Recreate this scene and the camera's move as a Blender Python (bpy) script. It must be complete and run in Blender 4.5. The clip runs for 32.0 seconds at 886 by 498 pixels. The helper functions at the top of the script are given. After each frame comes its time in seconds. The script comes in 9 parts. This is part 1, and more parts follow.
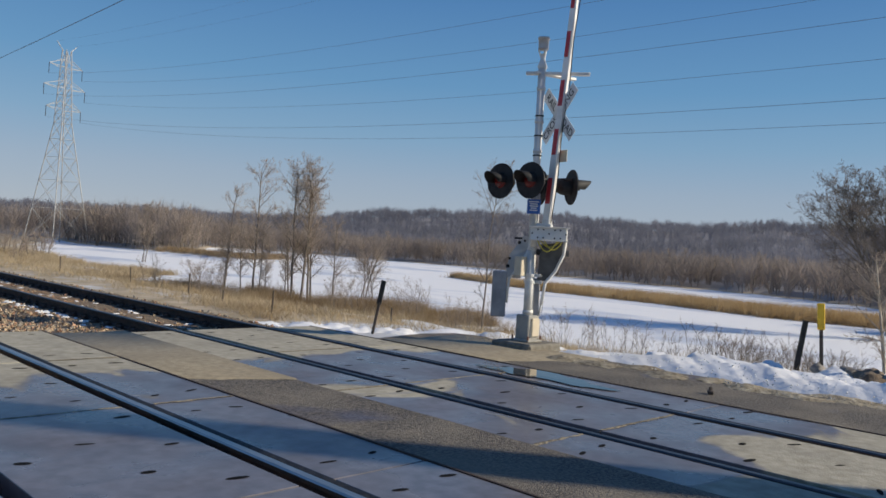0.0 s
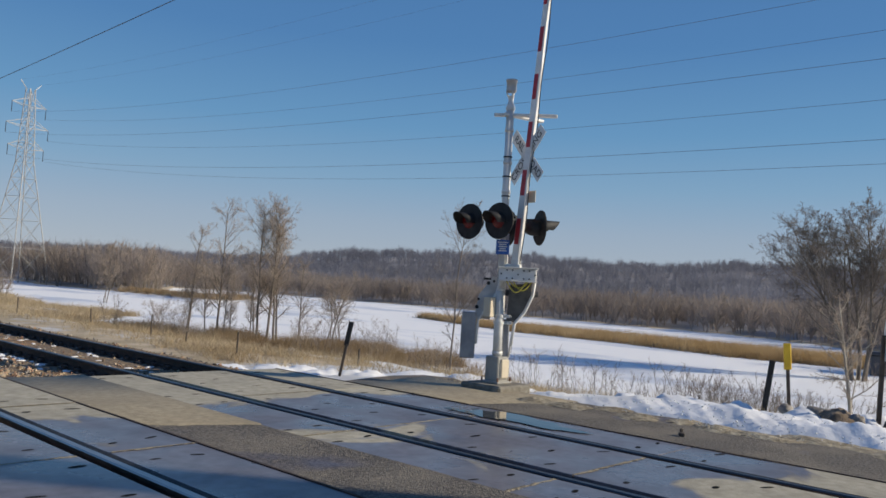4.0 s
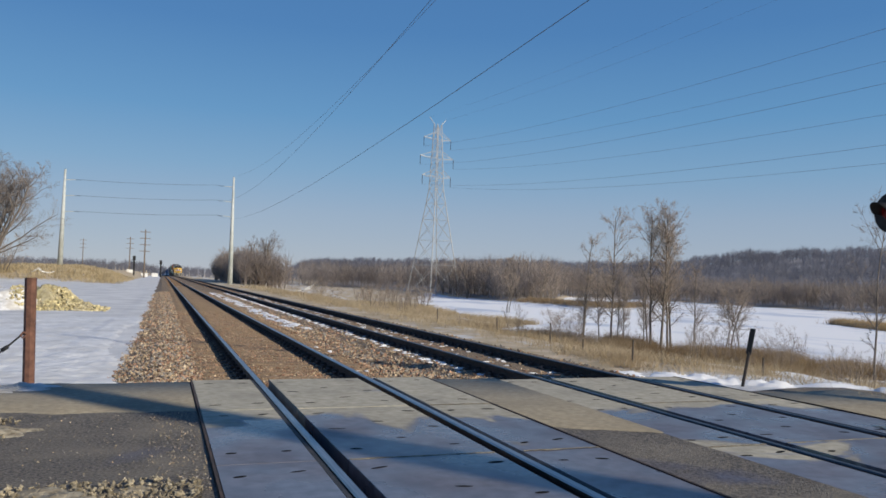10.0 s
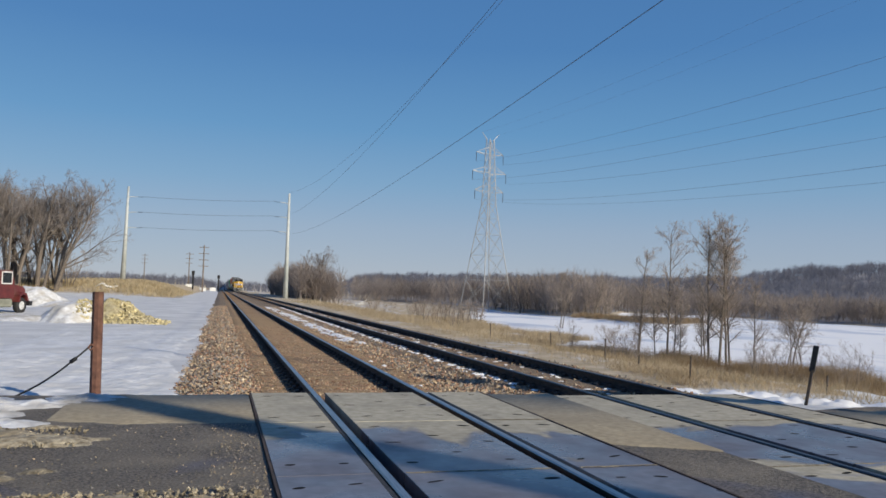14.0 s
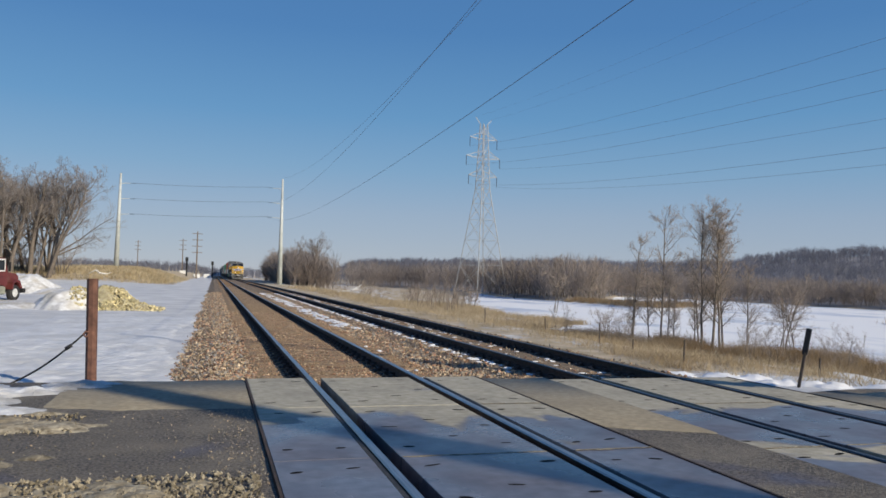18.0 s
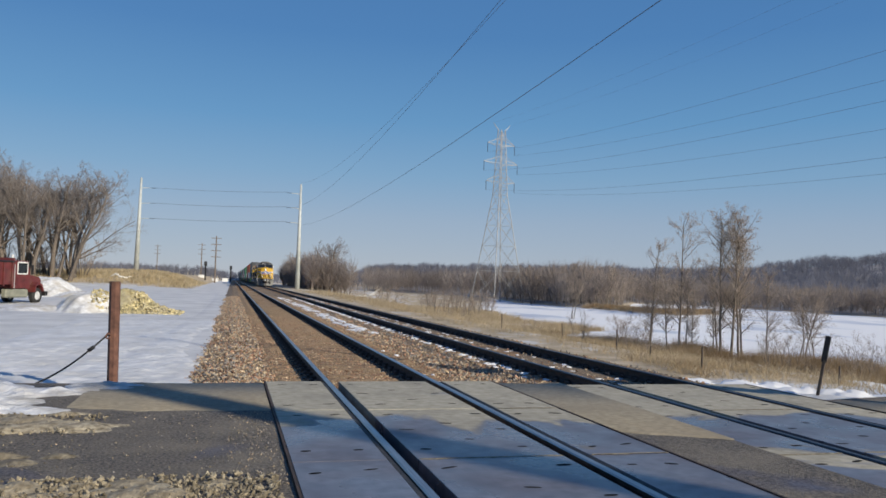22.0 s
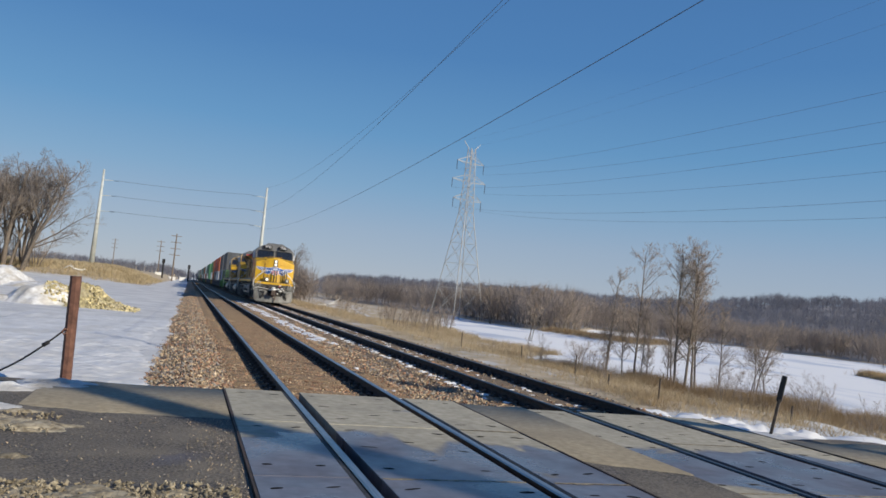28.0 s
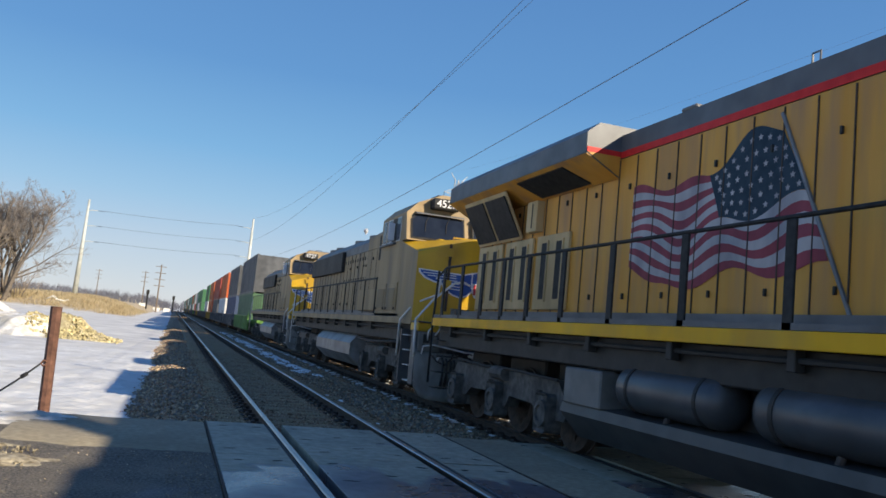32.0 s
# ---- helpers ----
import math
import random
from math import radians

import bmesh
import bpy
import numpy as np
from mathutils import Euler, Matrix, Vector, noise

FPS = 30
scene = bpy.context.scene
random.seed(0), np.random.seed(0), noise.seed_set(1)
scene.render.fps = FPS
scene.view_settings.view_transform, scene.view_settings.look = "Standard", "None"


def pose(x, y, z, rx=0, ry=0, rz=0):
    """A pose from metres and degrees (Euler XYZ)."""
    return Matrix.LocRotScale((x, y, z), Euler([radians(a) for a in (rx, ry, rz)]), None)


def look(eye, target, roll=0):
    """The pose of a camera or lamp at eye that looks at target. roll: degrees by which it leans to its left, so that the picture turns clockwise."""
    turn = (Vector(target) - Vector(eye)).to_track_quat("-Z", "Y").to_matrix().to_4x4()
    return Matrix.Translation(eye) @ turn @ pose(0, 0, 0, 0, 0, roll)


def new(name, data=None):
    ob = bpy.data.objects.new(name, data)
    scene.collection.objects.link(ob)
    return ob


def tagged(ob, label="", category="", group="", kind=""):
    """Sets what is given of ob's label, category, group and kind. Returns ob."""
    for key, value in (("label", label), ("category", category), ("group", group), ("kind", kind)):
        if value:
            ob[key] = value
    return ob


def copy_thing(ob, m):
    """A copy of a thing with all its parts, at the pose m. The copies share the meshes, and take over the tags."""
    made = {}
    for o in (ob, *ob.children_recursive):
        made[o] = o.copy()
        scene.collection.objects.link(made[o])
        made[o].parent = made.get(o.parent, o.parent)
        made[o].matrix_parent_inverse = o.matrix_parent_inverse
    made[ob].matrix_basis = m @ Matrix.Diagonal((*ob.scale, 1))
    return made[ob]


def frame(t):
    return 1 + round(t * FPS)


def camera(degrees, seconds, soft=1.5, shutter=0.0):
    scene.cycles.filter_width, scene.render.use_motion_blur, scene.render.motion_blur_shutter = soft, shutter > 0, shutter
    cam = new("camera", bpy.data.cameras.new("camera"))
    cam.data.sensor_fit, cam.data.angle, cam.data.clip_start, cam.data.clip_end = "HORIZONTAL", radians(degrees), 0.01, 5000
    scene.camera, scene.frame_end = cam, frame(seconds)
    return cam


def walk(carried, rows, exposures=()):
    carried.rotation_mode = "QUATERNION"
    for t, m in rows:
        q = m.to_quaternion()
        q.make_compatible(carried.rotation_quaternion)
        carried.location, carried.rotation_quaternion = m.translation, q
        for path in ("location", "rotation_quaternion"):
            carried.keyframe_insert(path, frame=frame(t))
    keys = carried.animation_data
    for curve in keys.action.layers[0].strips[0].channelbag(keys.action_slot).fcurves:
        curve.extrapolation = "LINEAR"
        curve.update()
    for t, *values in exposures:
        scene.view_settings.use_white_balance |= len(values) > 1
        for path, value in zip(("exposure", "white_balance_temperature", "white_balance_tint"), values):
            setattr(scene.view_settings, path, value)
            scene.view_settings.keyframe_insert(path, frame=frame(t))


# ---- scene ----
cam = camera(58.55, 32.0, soft=1.6)
PATH = [
    (0.0, pose(-1.261, -0.048, 1.379, 89.91, -3.40, -44.94)),
    (0.5, pose(-1.257, -0.044, 1.381, 89.54, -3.55, -45.44)),
    (1.0, pose(-1.248, -0.027, 1.379, 89.26, -3.47, -45.71)),
    (1.5, pose(-1.255, -0.037, 1.372, 89.30, -3.67, -45.67)),
    (2.0, pose(-1.258, -0.037, 1.382, 89.50, -3.61, -45.90)),
    (2.5, pose(-1.249, -0.013, 1.386, 90.08, -3.16, -45.95)),
    (4.5, pose(-1.212, 0.023, 1.388, 93.85, -3.51, -47.97)),
    (5.0, pose(-1.211, 0.021, 1.386, 94.42, -3.28, -49.19)),
    (5.5, pose(-1.211, 0.014, 1.387, 94.08, -3.26, -51.19)),
    (6.0, pose(-1.210, 0.014, 1.388, 94.05, -3.25, -51.00)),
    (6.5, pose(-1.278, -0.051, 1.390, 93.34, -3.12, -51.02)),
    (7.0, pose(-1.283, -0.057, 1.392, 92.93, -2.82, -49.81)),
    (7.5, pose(-1.245, -0.015, 1.397, 93.35, -2.41, -49.27)),
    (8.0, pose(-1.246, -0.005, 1.388, 94.37, -2.39, -48.84)),
    (8.5, pose(-1.234, -0.001, 1.397, 94.95, -2.10, -44.51)),
    (9.0, pose(-1.234, 0.029, 1.407, 94.56, -1.78, -32.14)),
    (9.5, pose(-1.249, 0.023, 1.392, 93.83, -1.57, -23.94)),
    (10.0, pose(-1.248, 0.037, 1.380, 92.28, -1.62, -19.55)),
    (10.5, pose(-1.251, 0.041, 1.378, 92.20, -1.57, -17.45)),
    (11.0, pose(-1.264, 0.040, 1.383, 92.12, -1.53, -16.41)),
    (11.5, pose(-1.265, 0.050, 1.381, 92.34, -1.53, -15.31)),
    (12.0, pose(-1.261, 0.058, 1.379, 92.86, -1.36, -14.38)),
    (12.5, pose(-1.258, 0.072, 1.384, 93.18, -1.30, -14.72)),
    (13.0, pose(-1.257, 0.071, 1.381, 93.84, -1.69, -14.99)),
    (13.5, pose(-1.278, 0.030, 1.382, 93.51, -1.62, -15.33)),
    (14.0, pose(-1.284, 0.004, 1.378, 93.25, -1.75, -15.75)),
    (14.5, pose(-1.273, 0.021, 1.377, 92.78, -1.91, -15.84)),
    (16.5, pose(-1.290, 0.004, 1.378, 92.32, -1.19, -16.26)),
    (17.0, pose(-1.286, 0.011, 1.385, 92.15, -1.41, -16.26)),
    (17.5, pose(-1.295, -0.001, 1.377, 92.22, -1.31, -16.11)),
    (18.0, pose(-1.297, 0.001, 1.376, 92.19, -1.46, -16.17)),
    (18.5, pose(-1.293, 0.006, 1.373, 92.38, -1.44, -16.12)),
    (19.0, pose(-1.306, 0.009, 1.375, 92.14, -1.65, -15.93)),
    (19.5, pose(-1.313, 0.016, 1.377, 92.11, -1.55, -14.85)),
    (20.0, pose(-1.304, 0.034, 1.376, 92.11, -1.41, -14.56)),
    (20.5, pose(-1.347, -0.014, 1.372, 92.14, -1.10, -15.12)),
    (21.0, pose(-1.314, -0.037, 1.374, 92.49, -1.21, -15.00)),
    (21.5, pose(-1.302, -0.057, 1.364, 92.51, -1.51, -14.71)),
    (22.0, pose(-1.319, -0.063, 1.365, 92.56, -1.79, -14.94)),
    (22.5, pose(-1.338, -0.071, 1.364, 92.40, -1.98, -14.75)),
    (23.0, pose(-1.365, -0.065, 1.369, 92.65, -1.73, -15.26)),
    (23.5, pose(-1.377, -0.042, 1.373, 92.61, -1.36, -15.39)),
    (24.0, pose(-1.390, -0.034, 1.378, 92.69, -1.25, -15.73)),
    (24.5, pose(-1.407, -0.045, 1.375, 92.77, -1.28, -15.80)),
    (26.5, pose(-1.411, -0.028, 1.382, 93.20, -2.06, -16.42)),
    (27.0, pose(-1.418, -0.034, 1.380, 93.33, -2.30, -16.89)),
    (27.5, pose(-1.424, -0.012, 1.382, 93.60, -3.83, -17.44)),
    (28.0, pose(-1.433, -0.000, 1.397, 93.82, -5.54, -17.87)),
    (28.5, pose(-1.424, 0.006, 1.400, 95.14, -5.22, -18.74)),
    (29.0, pose(-1.430, 0.009, 1.398, 95.22, -5.41, -18.98)),
    (29.5, pose(-1.421, 0.031, 1.400, 95.44, -5.53, -18.68)),
    (30.0, pose(-1.414, 0.043, 1.403, 95.87, -5.46, -18.88)),
    (30.5, pose(-1.419, 0.013, 1.399, 95.97, -5.69, -18.99)),
    (31.0, pose(-1.421, 0.007, 1.395, 95.93, -6.09, -18.85)),
    (31.5, pose(-1.413, 0.013, 1.395, 95.92, -5.81, -18.85)),
    (32.0, pose(-1.409, 0.015, 1.395, 96.21, -5.65, -18.86)),
]
walk(cam, PATH, [(0, 0.0, 6750, 10), (6.5, 0.0, 6750, 10), (8.5, 0.0, 6500, 10), (27, 0.0, 6500, 10), (31.0, 0.0, 6500, 10), (31.3, -0.08, 6550, 10), (31.6, 0.3, 6750, 10), (32.0, 0.55, 7050, 10)])

# ---- light ----
SUN_AZ, SUN_EL = radians(143.0), radians(25.0)      # from +y towards +x
world = bpy.data.worlds.new("sky")
scene.world = world
world.use_nodes = True
wn = world.node_tree.nodes
sky = wn.new("ShaderNodeTexSky")
sky.sky_type = 'NISHITA'
sky.sun_disc = False
sky.sun_elevation = SUN_EL
sky.sun_rotation = SUN_AZ
sky.altitude = 200
sky.air_density = 1.0
sky.dust_density = 0.0
sky.ozone_density = 3.0
wn["Background"].inputs[1].default_value = 0.125
wl = world.node_tree.links
way = wn.new("ShaderNodeTexCoord")
height = wn.new("ShaderNodeSeparateXYZ")
wl.new(way.outputs["Generated"], height.inputs[0])
haze = wn.new("ShaderNodeValToRGB")                 # winter haze: pale and lilac low down, deep blue above
stops = ((0.0, (0.370, 0.420, 0.515)), (0.08, (0.290, 0.385, 0.525)), (0.135, (0.195, 0.352, 0.540)), (0.20, (0.118, 0.292, 0.525)), (0.30, (0.070, 0.210, 0.460)), (0.6, (0.040, 0.125, 0.350)), (1.0, (0.028, 0.090, 0.290)))
ramp_el = haze.color_ramp.elements
while len(ramp_el) < len(stops):
    ramp_el.new(0.5)
for e, (at, c) in zip(ramp_el, stops):
    e.position, e.color = at, (*c, 1)
wl.new(height.outputs["Z"], haze.inputs[0])
lift = wn.new("ShaderNodeVectorMath")
lift.operation = 'SCALE'
lift.inputs["Scale"].default_value = 8.0
wl.new(haze.outputs[0], lift.inputs[0])
both = wn.new("ShaderNodeMixRGB")
both.inputs[0].default_value = 0.9
wl.new(sky.outputs[0], both.inputs[1])
wl.new(lift.outputs[0], both.inputs[2])
wl.new(both.outputs[0], wn["Background"].inputs[0])
sun_data = bpy.data.lights.new("sun", "SUN")
sun_data.energy = 4.7
sun_data.angle = radians(0.6)
sun_data.color = (1.0, 0.91, 0.76)
sun = new("sun", sun_data)
SUN_WAY = Vector((math.sin(SUN_AZ) * math.cos(SUN_EL), math.cos(SUN_AZ) * math.cos(SUN_EL), math.sin(SUN_EL)))
sun.matrix_world = look(SUN_WAY * 60, (0, 0, 0))
scene.view_settings.exposure = 0.0


# ---- mesh and material helpers ----
class MB:
    """A plain mesh builder."""

    def __init__(self):
        self.v, self.f, self.m = [], [], []

    def add(self, vs, fs, mi=0):
        n = len(self.v)
        self.v += [tuple(p) for p in vs]
        self.f += [tuple(n + i for i in q) for q in fs]
        self.m += [mi] * len(fs)
        return self

    def box(self, x0, x1, y0, y1, z0, z1, b=0.0, mi=0, m=None):
        if b <= 0:
            vs = [(x, y, z) for x in (x0, x1) for y in (y0, y1) for z in (z0, z1)]
            fs = [(0, 1, 3, 2), (4, 6, 7, 5), (0, 4, 5, 1), (2, 3, 7, 6), (0, 2, 6, 4), (1, 5, 7, 3)]
        else:
            b = min(b, abs(x1 - x0) * .45, abs(y1 - y0) * .45, abs(z1 - z0) * .45)
            lo, hi, vs, ids = (x0, y0, z0), (x1, y1, z1), [], {}
            for c in range(8):
                s = ((c >> 2) & 1, (c >> 1) & 1, c & 1)
                for a in range(3):
                    p = [(hi[k] if s[k] else lo[k]) + (0 if k == a else (-b if s[k] else b)) for k in range(3)]
                    ids[(c, a)] = len(vs)
                    vs.append(p)
            fs = []
            ring = {0: ((0, 1, 3, 2), (4, 6, 7, 5)), 1: ((0, 4, 5, 1), (2, 3, 7, 6)), 2: ((0, 2, 6, 4), (1, 5, 7, 3))}
            for a in range(3):
                for q in ring[a]:
                    fs.append(tuple(ids[(c, a)] for c in q))
            bits = (4, 2, 1)
            for a in range(3):
                for c in range(8):
                    if not c & bits[a]:
                        d = c | bits[a]
                        o = [k for k in range(3) if k != a]
                        fs.append((ids[(c, o[0])], ids[(c, o[1])], ids[(d, o[1])], ids[(d, o[0])]))
            for c in range(8):
                fs.append((ids[(c, 0)], ids[(c, 1)], ids[(c, 2)]))
        if m is not None:
            vs = [m @ Vector(p) for p in vs]
        return self.add(vs, fs, mi)

    def cyl(self, p, q, r, r2=None, n=12, caps=True, mi=0):
        p, q = Vector(p), Vector(q)
        r2 = r if r2 is None else r2
        d = (q - p).normalized()
        u = d.orthogonal().normalized()
        w = d.cross(u)
        vs = []
        for c, rr in ((p, r), (q, r2)):
            vs += [c + (u * math.cos(2 * math.pi * i / n) + w * math.sin(2 * math.pi * i / n)) * rr for i in range(n)]
        fs = [(i, (i + 1) % n, n + (i + 1) % n, n + i) for i in range(n)]
        if caps:
            fs += [tuple(range(n - 1, -1, -1)), tuple(range(n, 2 * n))]
        return self.add(vs, fs, mi)

    def tube(self, pts, r, n=6, mi=0):
        pts = [Vector(p) for p in pts]
        vs, fs = [], []
        u = None
        for i, p in enumerate(pts):
            d = (pts[min(i + 1, len(pts) - 1)] - pts[max(i - 1, 0)]).normalized()
            u = d.orthogonal().normalized() if u is None else (u - d * u.dot(d)).normalized()
            w = d.cross(u)
            rr = r[i] if isinstance(r, (list, tuple)) else r
            vs += [p + (u * math.cos(2 * math.pi * k / n) + w * math.sin(2 * math.pi * k / n)) * rr for k in range(n)]
        for i in range(len(pts) - 1):
            fs += [(i * n + k, i * n + (k + 1) % n, (i + 1) * n + (k + 1) % n, (i + 1) * n + k) for k in range(n)]
        fs += [tuple(range(n - 1, -1, -1)), tuple(range((len(pts) - 1) * n, len(pts) * n))]
        return self.add(vs, fs, mi)

    def lathe(self, c, axis, prof, n=20, mi=0):
        """prof: (radius, distance along axis) pairs."""
        c, d = Vector(c), Vector(axis).normalized()
        u = d.orthogonal().normalized()
        w = d.cross(u)
        vs, fs = [], []
        for r, h in prof:
            vs += [c + d * h + (u * math.cos(2 * math.pi * k / n) + w * math.sin(2 * math.pi * k / n)) * r for k in range(n)]
        for i in range(len(prof) - 1):
            fs += [(i * n + k, i * n + (k + 1) % n, (i + 1) * n + (k + 1) % n, (i + 1) * n + k) for k in range(n)]
        return self.add(vs, fs, mi)

    def prism(self, poly, axis, a, b, mi=0):
        """A polygon in the plane across an axis, run from a to b along it."""
        def at(p, h):
            return {"x": (h, p[0], p[1]), "y": (p[0], h, p[1]), "z": (p[0], p[1], h)}[axis]
        n = len(poly)
        vs = [at(p, a) for p in poly] + [at(p, b) for p in poly]
        fs = [(i, (i + 1) % n, n + (i + 1) % n, n + i) for i in range(n)] + [tuple(range(n - 1, -1, -1)), tuple(range(n, 2 * n))]
        return self.add(vs, fs, mi)

    def mesh(self, name, mats, smooth=False):
        me = bpy.data.meshes.new(name)
        me.from_pydata(self.v, [], self.f)
        for k in (mats if isinstance(mats, (list, tuple)) else [mats]):
            me.materials.append(k)
        if len(me.materials) > 1:
            me.polygons.foreach_set("material_index", self.m)
        if smooth:
            me.polygons.foreach_set("use_smooth", [True] * len(me.polygons))
        bm = bmesh.new()
        bm.from_mesh(me)
        if len(bm.faces) < 30000:
            bmesh.ops.recalc_face_normals(bm, faces=bm.faces)
            bm.to_mesh(me)
        bm.free()
        return me


def part(name, mb, mats, parent=None, label="", smooth=False, at=None, kind=""):
    ob = new(name, mb if isinstance(mb, bpy.types.Mesh) else mb.mesh(name, mats, smooth))
    if parent is not None:
        ob.parent = parent
    if at is not None:
        ob.matrix_basis = at
    return tagged(ob, label, kind=kind)


def empty(name, m, label, category, group="", kind=""):
    ob = new(name)
    ob.matrix_basis = m
    ob.empty_display_size = 0.2
    return tagged(ob, label, category, group, kind)


def thing(name, mb, mats, label, category, m=None, group="", kind="", smooth=False):
    ob = part(name, mb, mats, None, "", smooth, m)
    return tagged(ob, label, category, group, kind)


def mat(name, a, b, rough=0.7, scale=4.0, metal=0.0, bump=0.0, bscale=None, dirt=None, dscale=0.6, damt=0.5, rvar=0.15, spread=(0.35, 0.65), var=0.0, stretch=None, spec=0.5, island=None):
    """A surface of two colours in fine noise, with stains of a third at a larger scale."""
    k = bpy.data.materials.new(name)
    k.use_nodes = True
    nt = k.node_tree
    N, L = nt.nodes, nt.links
    p = N["Principled BSDF"]
    p.inputs["Metallic"].default_value = metal
    p.inputs["Specular IOR Level"].default_value = spec
    co = N.new("ShaderNodeTexCoord")
    src = co.outputs["Object"]
    if stretch:
        mp = N.new("ShaderNodeMapping")
        mp.inputs["Scale"].default_value = stretch
        L.new(src, mp.inputs[0])
        src = mp.outputs[0]
    n1 = N.new("ShaderNodeTexNoise")
    n1.inputs["Scale"].default_value = scale
    n1.inputs["Detail"].default_value = 6
    L.new(src, n1.inputs["Vector"])
    r1 = N.new("ShaderNodeValToRGB")
    r1.color_ramp.elements[0].position, r1.color_ramp.elements[1].position = spread
    r1.color_ramp.elements[0].color, r1.color_ramp.elements[1].color = (*a, 1), (*b, 1)
    L.new(n1.outputs["Fac"], r1.inputs[0])
    out = r1.outputs[0]
    n2 = N.new("ShaderNodeTexNoise")
    n2.inputs["Scale"].default_value = dscale
    n2.inputs["Detail"].default_value = 4
    L.new(src, n2.inputs["Vector"])
    if dirt:
        mr = N.new("ShaderNodeMapRange")
        mr.inputs[1].default_value, mr.inputs[2].default_value, mr.inputs[4].default_value = 0.45, 0.68, damt
        L.new(n2.outputs["Fac"], mr.inputs[0])
        mx = N.new("ShaderNodeMixRGB")
        mx.inputs[2].default_value = (*dirt, 1)
        L.new(mr.outputs[0], mx.inputs[0])
        L.new(out, mx.inputs[1])
        out = mx.outputs[0]
    if var:
        oi = N.new("ShaderNodeObjectInfo")
        m2 = N.new("ShaderNodeMapRange")
        m2.inputs[3].default_value, m2.inputs[4].default_value = 1 - var, 1 + var
        L.new(oi.outputs["Random"], m2.inputs[0])
        hs = N.new("ShaderNodeHueSaturation")
        L.new(m2.outputs[0], hs.inputs["Value"])
        L.new(out, hs.inputs["Color"])
        out = hs.outputs[0]
    if island:
        gi = N.new("ShaderNodeNewGeometry")
        m4 = N.new("ShaderNodeMapRange")
        m4.inputs[3].default_value, m4.inputs[4].default_value = island
        L.new(gi.outputs["Random Per Island"], m4.inputs[0])
        h2 = N.new("ShaderNodeHueSaturation")
        L.new(m4.outputs[0], h2.inputs["Value"])
        L.new(out, h2.inputs["Color"])
        out = h2.outputs[0]
    L.new(out, p.inputs["Base Color"])
    rr = N.new("ShaderNodeMapRange")
    rr.inputs[3].default_value, rr.inputs[4].default_value = max(0.02, rough - rvar), min(1, rough + rvar)
    L.new(n2.outputs["Fac"], rr.inputs[0])
    L.new(rr.outputs[0], p.inputs["Roughness"])
    if bump:
        nb = N.new("ShaderNodeTexNoise")
        nb.inputs["Scale"].default_value = bscale or scale * 3
        nb.inputs["Detail"].default_value = 5
        L.new(src, nb.inputs["Vector"])
        bp = N.new("ShaderNodeBump")
        bp.inputs["Strength"].default_value = min(1, bump)
        bp.inputs["Distance"].default_value = 0.02
        L.new(nb.outputs["Fac"], bp.inputs["Height"])
        L.new(bp.outputs[0], p.inputs["Normal"])
    return k


def glow(name, colour, power, base=(0.8, 0.8, 0.8)):
    k = mat(name, base, base, 0.2, 5)
    p = k.node_tree.nodes["Principled BSDF"]
    p.inputs["Emission Color"].default_value = (*colour, 1)
    p.inputs["Emission Strength"].default_value = power
    return k


def thin(k, amount=0.5):
    """Twigs and blades pass part of the light through."""
    N, L = k.node_tree.nodes, k.node_tree.links
    p = N["Principled BSDF"]
    tr = N.new("ShaderNodeBsdfTranslucent")
    L.new(p.inputs["Base Color"].links[0].from_socket, tr.inputs["Color"])
    mx = N.new("ShaderNodeMixShader")
    mx.inputs[0].default_value = amount
    L.new(p.outputs[0], mx.inputs[1])
    L.new(tr.outputs[0], mx.inputs[2])
    L.new(mx.outputs[0], N["Material Output"].inputs["Surface"])
    return k


